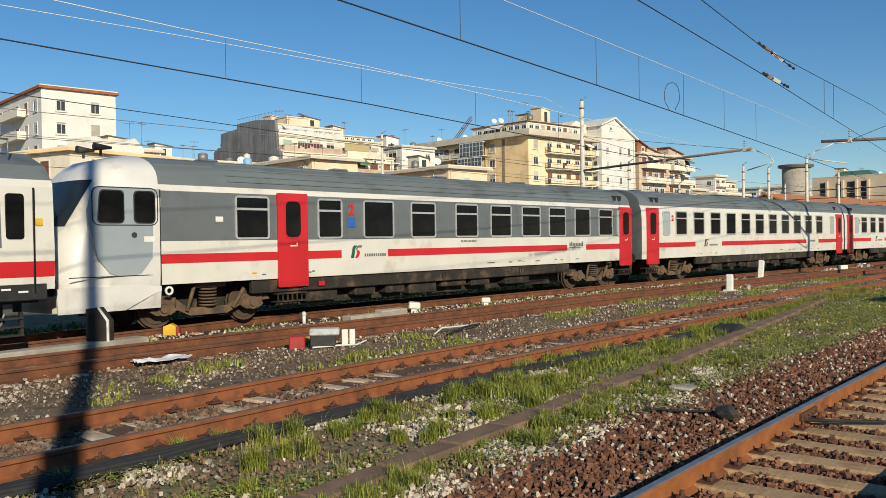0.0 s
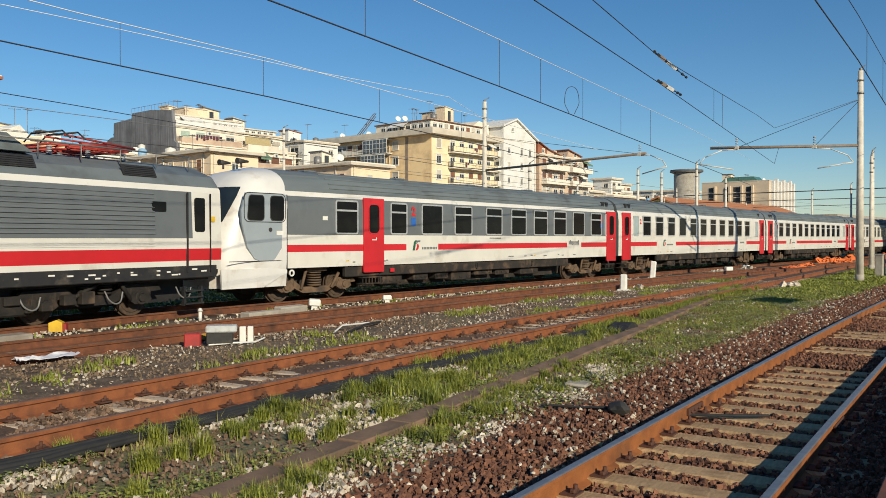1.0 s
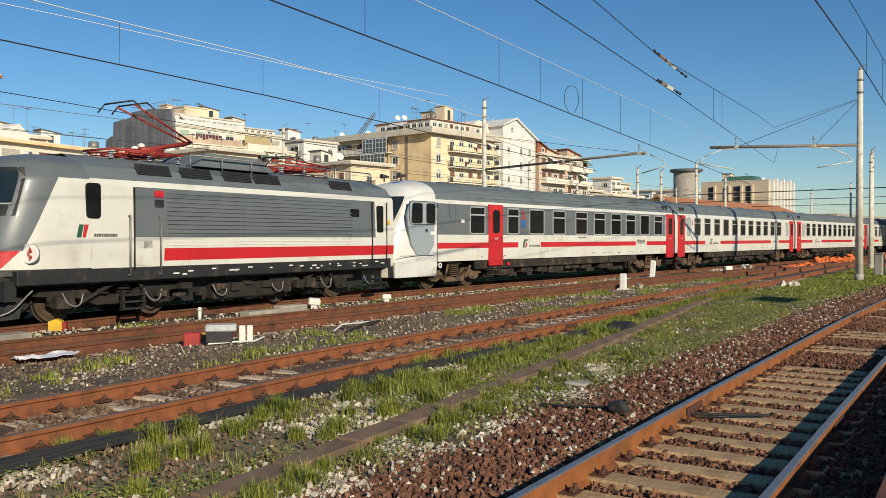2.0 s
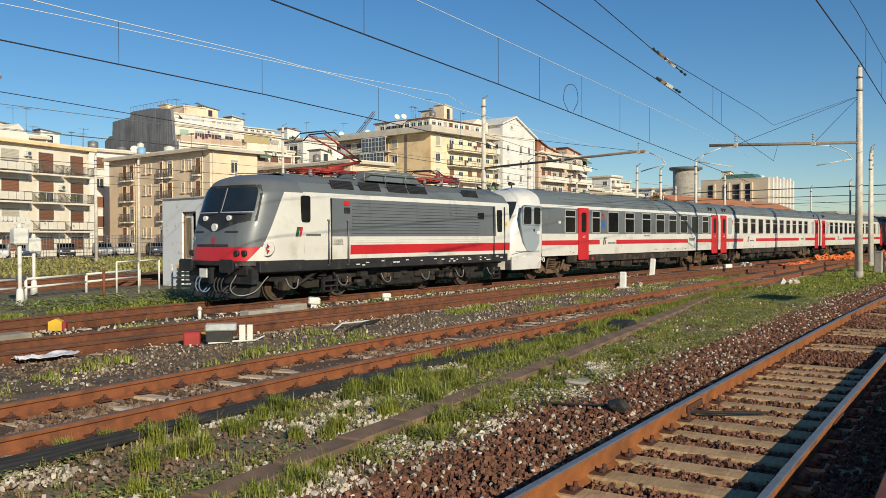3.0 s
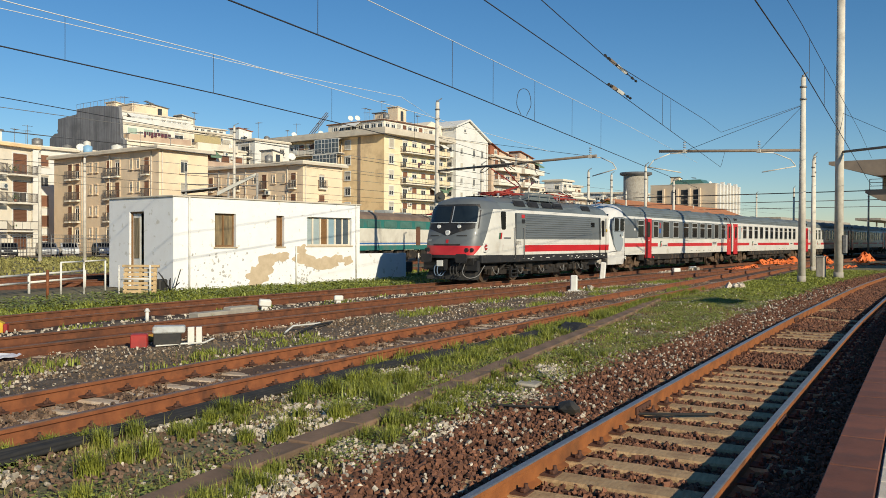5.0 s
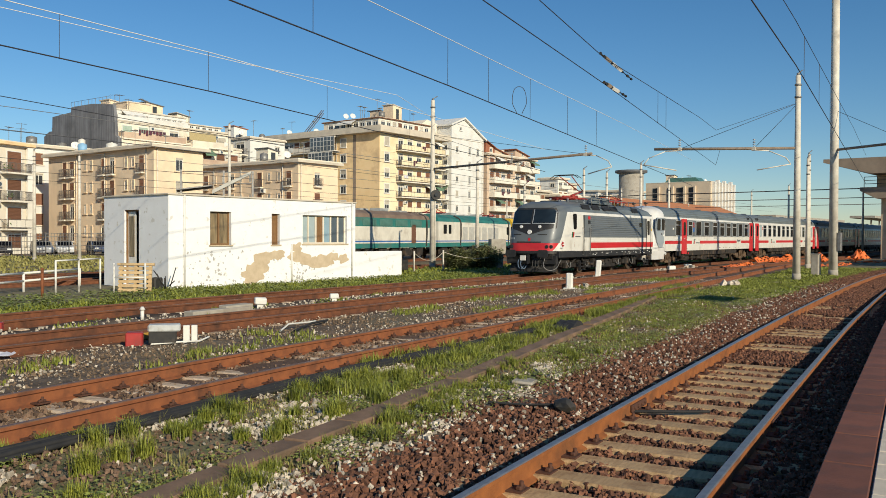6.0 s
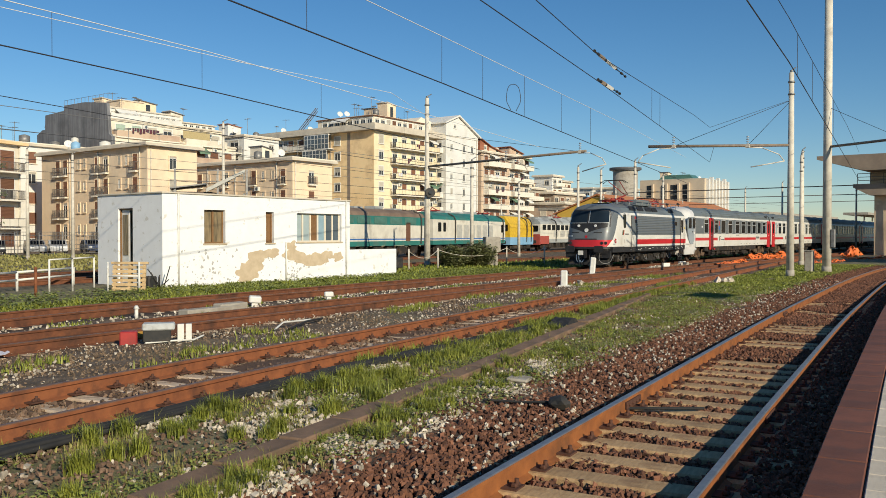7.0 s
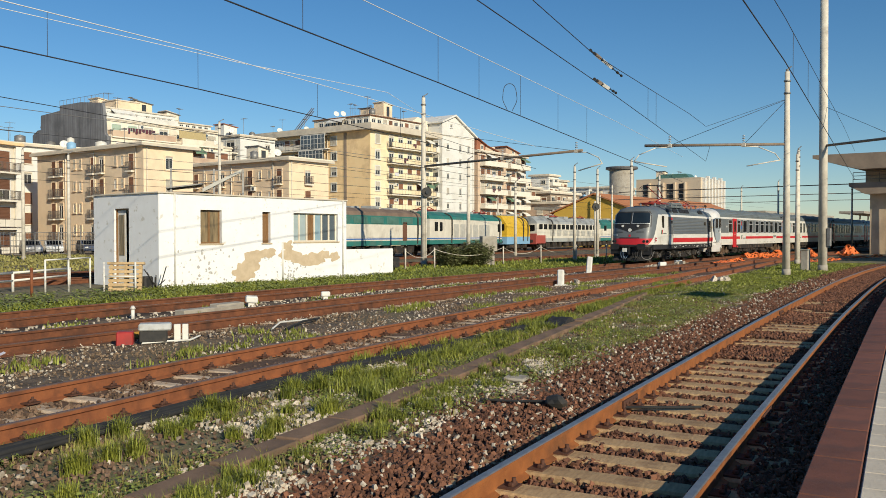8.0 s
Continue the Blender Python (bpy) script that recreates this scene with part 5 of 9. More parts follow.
def hut():
    base = pose(HU, HV, 0.0, 0, 0, -1.4)
    th = thing("hut", "single-storey white plastered railway hut with flaking walls and flat roof", "hut", base)
    front = [(1.88, 2.9, 1.67, 3.0), (5.0, 5.44, 1.67, 2.98), (6.75, 9.5, 1.70, 2.97)]
    bm = BM()
    wall_with_holes(bm, HL, HH, 0.25, front)
    part("wall", bm, M["plaster"], th)
    bm = BM()
    wall_with_holes(bm, HD - 0.5, HH, 0.25, [(1.72, 2.75, 0.1, 3.05)])
    part("wall", bm, M["plaster"], th, at=pose(0.25, 0.25, 0, 0, 0, 90))
    bm = BM()
    box(bm, 0, HL, HD - 0.25, HD, 0, HH)
    part("wall", bm, M["plaster"], th)
    bm = BM()
    box(bm, HL - 0.25, HL, 0.25, HD - 0.25, 0, HH)
    part("wall", bm, M["plaster"], th)
    bm = BM()
    box(bm, -0.06, HL + 0.06, -0.06, HD + 0.06, HH, HH + 0.06, 0, 0.01)
    part("roof", bm, M["roofslab"], th)
    bm = BM()
    box(bm, 0.25, HL - 0.25, 0.25, HD - 0.25, 0.02, 0.1)
    part("floor", bm, M["concrete"], th)
    # dim rooms behind the windows
    for xw in (4.2, 6.2):
        bm = BM()
        box(bm, xw, xw + 0.1, 0.25, HD - 0.25, 0.1, HH)
        part("partition", bm, M["ochre"], th)

    def win(x0, x1, z0, z1, n, fm, panes):
        bm = BM()
        y = 0.14
        for xa, xb, za, zb in ((x0, x1, z0, z0 + 0.06), (x0, x1, z1 - 0.06, z1), (x0, x0 + 0.06, z0 + 0.06, z1 - 0.06), (x1 - 0.06, x1, z0 + 0.06, z1 - 0.06)):
            box(bm, xa, xb, y, y + 0.06, za, zb)
        for k in range(1, n):
            xm = x0 + (x1 - x0) * k / n
            box(bm, xm - 0.04, xm + 0.04, y, y + 0.06, z0 + 0.06, z1 - 0.06)
        w = part("window_frame", bm, fm, th)
        for k in range(n):
            xa = x0 + (x1 - x0) * k / n + 0.05
            xb = x0 + (x1 - x0) * (k + 1) / n - 0.05
            bm = BM()
            box(bm, xa, xb, y + 0.03, y + 0.04, z0 + 0.06, z1 - 0.06)
            part("pane", bm, panes[k], w)
        bm = BM()
        box(bm, x0 - 0.06, x1 + 0.06, -0.05, 0.14, z0 - 0.05, z0)
        part("sill", bm, M["bare"], th)
    win(1.88, 2.9, 1.67, 3.0, 2, M["wood"], [M["curtain"], M["curtain"]])
    win(5.0, 5.44, 1.67, 2.98, 1, M["wood"], [M["wood"]])
    win(6.75, 9.5, 1.70, 2.97, 6, M["cream"], [M["glass_pale"], M["glass_pale"], M["wood"], M["glass_sky"], M["win_grey"], M["win_grey"]])
    # open doorway
    bm = BM()
    for z0, z1, y0, y1 in ((0.1, 3.05, 1.97, 2.03), (0.1, 3.05, 2.94, 3.0), (2.99, 3.05, 2.03, 2.94)):
        box(bm, 0.08, 0.16, y0, y1, z0, z1)
    part("door_frame", bm, M["wood"], th)
    bm = BM()
    box(bm, 0.14, 0.18, 2.42, 2.94, 0.12, 2.98)
    box(bm, 0.12, 0.14, 2.50, 2.86, 1.2, 2.8, 1)
    part("door", bm, [M["white_paint"], M["curtain"]], th, "half-open cream door leaf")
    # drain pipes
    for x, z1 in ((0.68, HH), (6.08, 1.7), (9.78, HH)):
        bm = BM()
        tube(bm, (x, -0.05, 0.05), (x, -0.05, z1), 0.035, n=8)
        for k in range(3):
            box(bm, x - 0.05, x + 0.05, -0.05, 0.0, z1 * (k + 0.5) / 3.2, z1 * (k + 0.5) / 3.2 + 0.03)
        part("drain_pipe", bm, M["white_paint"], th)
    # patches where the plaster fell off: irregular shallow plates
    rp = random.Random(4)

    def fallen(x, z, w, h, seed):
        bm = BM()
        r2 = random.Random(seed)
        pts = []
        for k in range(22):
            a = 2 * math.pi * k / 22
            rr = 1 + 0.28 * noise.noise((math.cos(a) * 1.6 + seed, math.sin(a) * 1.6, seed * 3.1)) * 2 + r2.uniform(-0.08, 0.08)
            pts.append((x + w / 2 * rr * math.cos(a), max(0.05, z + h / 2 * rr * math.sin(a))))
        prism(bm, pts, -0.004 - 0.0012 * seed, 0.0)
        part("bare_patch", bm, M["bare"], th)
    for a in ((4.0, 0.45, 1.3, 0.8, 1), (4.45, 0.9, 1.1, 0.8, 2), (4.9, 1.22, 1.1, 0.4, 3), (5.4, 1.25, 0.7, 0.35, 4), (6.6, 1.1, 1.3, 0.45, 5), (7.4, 0.85, 1.3, 0.5, 6), (8.1, 0.95, 1.1, 0.55, 7), (8.55, 1.1, 0.7, 0.5, 8), (6.45, 1.52, 0.6, 0.45, 9), (9.25, 1.0, 0.6, 0.4, 10)):
        fallen(*a)
    # small stained flakes low on the wall
    for k in range(170):
        x = rp.choice((rp.uniform(0.4, 9.9), rp.gauss(2.2, 0.9), rp.gauss(6.3, 1.2)))
        if not 0.2 < x < 9.9:
            continue
        z = 0.15 + 1.35 * rp.random() ** 1.4
        w = 0.025 + 0.12 * rp.random() ** 2
        bm = BM()
        pts = [(x + w / 2 * rp.uniform(0.4, 1.2) * math.cos(2 * math.pi * j / 9), z + w * 0.5 * rp.uniform(0.4, 1.3) * math.sin(2 * math.pi * j / 9)) for j in range(9)]
        prism(bm, pts, -0.0025 - 0.00001 * k, 0.0)
        part("flake", bm, M["chip"], th)
    return th


M["chip"] = mat("grey_undercoat_chip", (0.50, 0.485, 0.45), (0.38, 0.36, 0.33), 8, 0.95)
M["curtain"] = mat("mottled_curtain_behind_glass", (0.30, 0.22, 0.12), (0.13, 0.10, 0.06), 2.0, 0.25, stretch=(4, 4, 0.6))
# blue of the reflected sky is put into this pane's colour
M["glass_sky"] = mat("bluish_window_glass", (0.30, 0.42, 0.48), (0.25, 0.36, 0.42), 2, 0.15)
M["win_grey"] = mat("grey_blue_window_glass", (0.10, 0.13, 0.15), (0.08, 0.1, 0.12), 2, 0.15)
hut()
bm = BM()
box(bm, HU + HL, 32.65, HV - 0.28, HV - 0.05, 0.0, 1.32, 0, 0.02)
solid("low_wall", bm, M["plaster"], "low white plastered wall beside the hut", "wall", kind="structure")

# ---------- poles, beams and wires ----------


def pole(u, v, h, r, label, beam=None, stays=(), cap=True, group="line poles"):
    th = thing("line_pole", label, "line pole", pose(u, v, 0), group)
    bm = BM()
    tube(bm, (0, 0, -0.1), (0, 0, h), r, r * (0.62 if h < 15 else 0.85), n=16)
    part("mast", bm, M["pole"], th)
    bm = BM()
    tube(bm, (0, 0, -0.1), (0, 0, 0.3), r * 1.12, r * 1.06, n=14)
    part("footing", bm, M["concrete"], th)
    if cap:
        for z in (h - 0.5, h - 1.1):
            bm = BM()
            tube(bm, (0, 0, z), (0, 0, z + 0.08), r * 0.85, n=14)
            part("band", bm, M["steel"], th)
        bm = BM()
        tube(bm, (0, 0, h), (0, 0, h + 0.12), r * 0.4, n=8)
        tube(bm, (0, 0, h + 0.1), (0.35, -0.1, h + 0.3), 0.03, n=6)
        part("cap", bm, M["steel"], th)
    if beam:
        bu, bv, z = beam
        e = Vector((bu - u, bv - v, z))
        a = Vector((0, 0, z))
        bm = BM()
        tube(bm, a, e, 0.07, n=8)
        part("beam", bm, M["beam_steel"], th)
        for k in stays:
            p = a.lerp(e, k)
            bm = BM()
            tube(bm, (0, 0, z + 2.2), p, 0.012, n=5)
            part("stay", bm, M["wire"], th)
            bm = BM()
            for j in range(4):
                tube(bm, p + Vector((0, 0, 0.05 + 0.12 * j)), p + Vector((0, 0, 0.11 + 0.12 * j)), 0.075, 0.05, n=8)
            part("insulator", bm, M["insulator"], th)
            bm = BM()
            d = Vector((e.x - a.x, e.y - a.y, 0)).normalized() * (1 if k > 0.5 else -1)
            knots = [p + Vector((0, 0, -0.08)), p + d * 0.7 + Vector((0, 0, -0.12)), p + d * 1.5 + Vector((0, 0, -0.45)), p + d * 1.75 + Vector((0, 0, -0.78))]
            for i in range(3):
                tube(bm, knots[i], knots[i + 1], 0.025, n=6)
            tube(bm, knots[3], knots[3] - d * 1.6 + Vector((0, 0, -0.28)), 0.03, n=6)
            box(bm, p.x - 0.1, p.x + 0.1, p.y - 0.1, p.y + 0.1, p.z - 0.1, p.z + 0.06)
            part("registration_arm", bm, M["pole"], th)
    return th


PALE = "tall tapered pale concrete line pole"
pole(43.5, 33.4, 10.9, 0.20, PALE + " with a long brown beam", (40.25, 20.35, 6.45), (0.97, 0.55))
pole(43.5, 10.86, 10.0, 0.19, PALE + " with beam and stays", (40.05, 16.8, 6.45), (0.30, 0.82))
pole(50.1, 10.58, 16.5, 0.24, PALE + " rising out of view with beam", (46.2, 4.0, 6.9), (0.6,), cap=False)
for u, v, h in ((46.9, 32.2, 7.0), (44.0, 54.4, 11.0), (37.3, 65.0, 8.5), (34.4, 66.6, 8.8), (68.3, 41.5, 6.9), (67.5, 32.65, 7.7), (64.1, 28.0, 8.0), (60.3, 14.3, 7.7), (104.0, 26.9, 8.2), (75, 30, 7.5), (110, 33, 8), (125, 20, 8)):
    pole(u, v, h, 0.15, "slim pale concrete line pole")

# the lineside box on the tall pole and the cabinet at its foot
bm = BM()
box(bm, -0.17, 0.17, -0.42, -0.22, 1.35, 2.35, 0, 0.02)
solid("pole_box", bm, M["steel"], "grey metal box strapped to the pole", "box", at=pose(50.1, 10.58, 0))
bm = BM()
box(bm, -0.3, 0.3, -0.2, 0.2, 0, 1.15, 0, 0.03)
box(bm, -0.33, 0.33, -0.23, 0.23, 1.15, 1.2)
solid("cabinet", bm, M["concrete"], "grey trackside cabinet on the grass", "cabinet", at=pose(50.2, 11.5, -0.02))


def strand(name, pts, r, m, label, sag=0.0):
    cu = bpy.data.curves.new(name, "CURVE")
    cu.dimensions, cu.bevel_depth, cu.bevel_resolution = "3D", r, 1
    sp = cu.splines.new("POLY")
    out = []
    for a, b in zip(pts, pts[1:]):
        a, b = Vector(a), Vector(b)
        n = 10 if sag else 1
        for k in range(n):
            t = k / n
            p = a.lerp(b, t)
            p.z -= 4 * sag * t * (1 - t)
            out.append(p)
    out.append(Vector(pts[-1]))
    sp.points.add(len(out) - 1)
    for q, p in zip(sp.points, out):
        q.co = (*p, 1)
    cu.materials.append(m)
    return tagged(new(name, cu), label, "wire", "overhead wires")


def ext(pts, z, a, b):
    (u0, v0), (u1, v1) = pts[0], pts[-1]
    s0 = (pts[1][1] - v0) / (pts[1][0] - u0)
    s1 = (v1 - pts[-2][1]) / (u1 - pts[-2][0])
    return [(a, v0 + s0 * (a - u0), z)] + [(u, v, z) for u, v in pts] + [(b, v1 + s1 * (b - u1), z)]


CONTACT = "taut dark overhead contact wire"
CARRIER = "bright messenger wire above the track"
w1 = ext([(8.0, 16.25), (13.4, 17.15), (23.6, 19.4)], 5.6, -6, 40)
def above(w, zs):
    return [(p[0], p[1], float(np.interp(k, range(len(zs)), zs))) for k, p in enumerate(w)]


w1m = above(w1, (6.45, 6.47, 6.56, 6.66, 6.8))
w2 = ext([(8.44, 10.3), (16.1, 11.87), (35.5, 16.2)], 5.6, -4, 56)
w2m = above(w2, (6.5, 6.6, 6.7, 7.1, 7.3))
w3b = ext([(10.7, 7.2), (17.9, 8.76), (35.0, 12.66)], 5.6, 0, 41)
w3 = above(w3b, (6.4, 6.35, 6.2, 7.1, 7.3))
w3b.append((41.66, 14.05, 6.40))
w3.append((43.42, 11.0, 8.62))
w4 = ext([(13.1, 3.93), (18.3, 4.62), (43.2, 8.29)], 5.6, 0, 60)
w4m = above(w4, (6.3, 6.38, 6.5, 7.2, 7.4))
strand("contact_wire", w1, 0.014, M["wire"], CONTACT)
strand("messenger_wire", w1m, 0.010, M["wire_light"], CARRIER)
strand("contact_wire", w2, 0.013, M["wire"], CONTACT)
strand("messenger_wire", w2m, 0.008, M["wire_light"], CARRIER)
wire3 = strand("messenger_wire", w3, 0.009, M["wire"], "dark messenger wire with a row of insulators")
wire3b = strand("contact_wire", w3b, 0.009, M["wire"], CONTACT)
strand("contact_wire", w4, 0.012, M["wire"], CONTACT)
strand("messenger_wire", w4m, 0.008, M["wire"], CARRIER)
strand("feeder_wire", [(2, 20.9, 7.6), (10.2, 20.7, 7.5), (17.7, 20.95, 7.45), (24.1, 20.2, 7.3), (43.5, 33.0, 9.5)], 0.009, M["wire_light"], "thin bright feeder wire")
strand("contact_wire", [(4, 20.5, 5.6), (10.9, 22.2, 5.6), (17.3, 23.9, 5.6), (43, 29.5, 5.7), (80, 33, 5.7)], 0.011, M["wire"], CONTACT)
strand("contact_wire", [(4, 29, 5.6), (18.6, 29.25, 5.6), (60, 36, 5.6)], 0.010, M["wire"], CONTACT)
for k, (va, vb, z) in enumerate(((38, 44, 5.6), (38, 44, 6.9), (46, 52, 5.7), (46, 50, 7.0), (58, 60, 6.0), (33, 40, 7.2))):
    strand("contact_wire", [(0, va, z), (60, (va + vb) / 2 + 1, z - 0.1), (160, vb, z)], 0.014, M["wire"] if k % 2 == 0 else M["steel"], CONTACT)
# droppers between the messenger and contact wires
for A_, B_, us in ((w1m, w1, (9, 13.2, 18.5, 24)), (w2m, w2, (10.5, 16.0, 18.6, 22, 26, 30)), (w3, w3b, (25, 26.5)), (w4m, w4, (20, 24, 28, 33))):
    for u in us:
        p = []
        for W_ in (A_, B_):
            xs = [q[0] for q in W_]
            p.append((u, float(np.interp(u, xs, [q[1] for q in W_])), float(np.interp(u, xs, [q[2] for q in W_]))))
        strand("dropper", p, 0.006, M["wire"], "thin vertical dropper wire")
# wire loop between the pair over the second track
bm = BM()
cu = bpy.data.curves.new("wire_loop", "CURVE")
cu.dimensions, cu.bevel_depth = "3D", 0.009
sp = cu.splines.new("BEZIER")
loop_pts = [(20.80, 12.92, 5.62), (20.72, 13.02, 5.98), (20.86, 12.88, 6.38), (20.98, 12.70, 5.98), (20.90, 12.80, 5.60)]
sp.bezier_points.add(len(loop_pts) - 1)
for bp, p in zip(sp.bezier_points, loop_pts):
    bp.co = p
    bp.handle_left_type = bp.handle_right_type = "AUTO"
cu.materials.append(M["wire"])
tagged(new("wire_loop", cu), "dark looped jumper wire hanging on the contact wire", "wire")
for (ua, va), (ub, vb), z, held in (((17.79, 8.79), (21.2, 9.55), 6.28, wire3), ((17.77, 8.68), (19.87, 9.1), 5.6, wire3b)):
    a, b = Vector((ua, va, z)), Vector((ub, vb, z))
    bm = BM()
    tube(bm, a, b, 0.013, n=6)
    for k in (0.0, 0.12, 0.33, 0.66, 0.86, 1.0):
        p, q = a.lerp(b, max(0, k - 0.02)), a.lerp(b, min(1, k + 0.02))
        tube(bm, p, q, 0.036, 0.03, n=8)
    string = part("insulator_string", bm, M["black"], held, "string of insulators with dark fittings")
    bm = BM()
    for k in range(9):
        p = a.lerp(b, 0.36 + 0.033 * k)
        tube(bm, p, p + (b - a) * 0.02, 0.042, 0.02, n=10)
    part("insulator", bm, M["white_paint"], string, "white glazed ribs")
    bm = BM()
    for k in range(5):
        p = a.lerp(b, 0.16 + 0.03 * k)
        tube(bm, p, p + (b - a) * 0.02, 0.042, 0.02, n=10)
    part("insulator", bm, M["brown_slab"], string, "brown glazed ribs")
# cross beams over the far tracks
for u, v0, v1, z in ((95, 14, 44, 7.2), (125, 12, 60, 7.6), (160, 10, 60, 8), (60, 14.3, 31, 6.6), (110, 20, 70, 7.0)):
    if u not in (60, 110):
        bm = BM()
        tube(bm, (u, v0, z), (u + 2, v1, z), 0.05, n=8)
        solid("cross_beam", bm, M["brown_steel"], "brown steel beam spanning the far tracks", "beam", "beams", at=None)
    for vv in (v0, v1):
        pole(u, vv, z + 0.8, 0.14, "slim pale concrete line pole")

# ---------- buildings ----------
M["ochre_deep"] = mat("orange_ochre_render", (0.95, 0.70, 0.39), (0.91, 0.64, 0.33), 0.5, 0.95, dirt=(0.62, 0.42, 0.24), dirt_scale=0.25, dirt_lo=0.5)
M["pale_green"] = mat("pale_green_shutter", (0.42, 0.52, 0.42), (0.36, 0.45, 0.36), 2, 0.7, stretch=(1, 1, 12))
M["awning"] = mat("white_canvas_awning", (0.80, 0.78, 0.72), (0.72, 0.69, 0.62), 1.5, 0.9)
M["awning_green"] = mat("faded_green_canvas", (0.16, 0.26, 0.17), (0.12, 0.2, 0.13), 1.5, 0.9)
M["bamboo"] = mat("straw_screen", (0.52, 0.42, 0.22), (0.4, 0.31, 0.15), 2, 0.9, stretch=(14, 14, 1))
M["laundry_dark"] = mat("dark_red_laundry", (0.16, 0.03, 0.04), (0.05, 0.04, 0.06), 2.5, 0.9)
M["ac_white"] = mat("off_white_metal_case", (0.70, 0.68, 0.62), (0.6, 0.57, 0.5), 3, 0.6)
M["pot_plant"] = mat("balcony_plant_leaves", (0.07, 0.11, 0.03), (0.12, 0.15, 0.05), 3, 0.7)
M["dark_grey_roof"] = mat("dark_grey_roof_sheet", (0.10, 0.10, 0.11), (0.14, 0.14, 0.14), 1, 0.7)
WIN_MESH, BAL_MESH = {}, {}


def house_window(w, h, kind, surround):
    """Meshes of a surround with sill, its pane, sash and shutter; outward is -y."""
    key = (round(w, 2), round(h, 2), kind, surround.name)
    if key not in WIN_MESH:
        bm = BM()
        ring(bm, w + 0.24, h + 0.24, 0.01, 0.12, 0.0, -0.07)
        prism(bm, [(-0.16, -h / 2 - 0.16), (0.02, -h / 2 - 0.16), (0.02, -h / 2 - 0.02), (-0.16, -h / 2 - 0.05)], -w / 2 - 0.2, w / 2 + 0.2, axis="x")
        out = [mesh_of("window", bm, surround)]
        bm = BM()
        box(bm, -w / 2, w / 2, -0.012, 0.02, -h / 2, h / 2)
        out.append(mesh_of("pane", bm, M["win_dark"]))
        cover = 1.0 if kind in ("brown", "pale", "green") else 0.5 if kind.startswith("half") else 0.14
        zb, prof, z = h / 2 - h * cover, [(-0.02, h / 2 - h * cover), (-0.02, h / 2)], h / 2
        while z > zb + 0.05:
            prof += [(-0.035, z), (-0.055, max(zb, z - 0.1)), (-0.035, max(zb, z - 0.14))]
            z -= 0.15
        bm = BM()
        prism(bm, prof, -w / 2, w / 2, axis="x")
        out.append(mesh_of("shutter", bm, M["shutter"] if "brown" in kind else M["pale_green"] if "green" in kind else M["shutter_pale"]))
        if cover < 1:
            bm = BM()
            hs = h * (1 - cover)
            ring(bm, w, hs, 0.01, 0.06, -0.012, -0.03)
            box(bm, -0.035, 0.035, -0.032, -0.013, -hs / 2 + 0.06, hs / 2 - 0.06)
            for v in bm.verts:
                v.co.z -= h * cover / 2
            out.append(mesh_of("sash", bm, M["whitewall"]))
        WIN_MESH[key] = out
    return WIN_MESH[key]


def house_balcony(w, d, kind, front):
    """Meshes of a slab and of its solid parapet, bars, or panel between posts."""
    key = (round(w, 2), round(d, 2), kind, front.name)
    if key not in BAL_MESH:
        bm = BM()
        box(bm, -w / 2, w / 2, -d, 0.0, -0.18, 0, 0)
        out = [("balcony", mesh_of("balcony", bm, M["balc"]))]
        if kind == "solid":
            bm = BM()
            prism(bm, [(-w / 2, 0), (-w / 2, -d), (w / 2, -d), (w / 2, 0), (w / 2 - 0.1, 0), (w / 2 - 0.1, -d + 0.1), (-w / 2 + 0.1, -d + 0.1), (-w / 2 + 0.1, 0)], 0.0, 0.92, axis="z")
            out.append(("parapet", mesh_of("parapet", bm, front)))
            bm = BM()
            tube(bm, (-w / 2, -d + 0.05, 1.1), (w / 2, -d + 0.05, 1.1), 0.025, n=5)
            out.append(("handrail", mesh_of("handrail", bm, M["rail_iron"])))
        else:
            bm = BM()
            for z in (0.08, 1.0):
                box(bm, -w / 2, w / 2, -d, -d + 0.04, z, z + 0.05)
                for s in (-w / 2, w / 2 - 0.04):
                    box(bm, s, s + 0.04, -d + 0.04, 0, z, z + 0.05)
            n = max(2, int(w / (0.16 if kind == "bars" else 0.9)))
            for k in range(n + 1):
                x = -w / 2 + 0.02 + (w - 0.04) * k / n
                box(bm, x - 0.018, x + 0.018, -d + 0.005, -d + 0.035, 0, 1.0)
            for k in range(1, int(d / 0.16)):
                for s in (-w / 2 + 0.005, w / 2 - 0.035):
                    box(bm, s, s + 0.03, -k * 0.16 - 0.015, -k * 0.16 + 0.015, 0, 1.0)
            out.append(("railing", mesh_of("railing", bm, M["rail_iron"])))
            if kind == "panel":
                bm = BM()
                box(bm, -w / 2 + 0.1, w / 2 - 0.1, -d + 0.012, -d + 0.03, 0.16, 0.94)
                out.append(("panel", mesh_of("panel", bm, front)))
        BAL_MESH[key] = out
    return BAL_MESH[key]


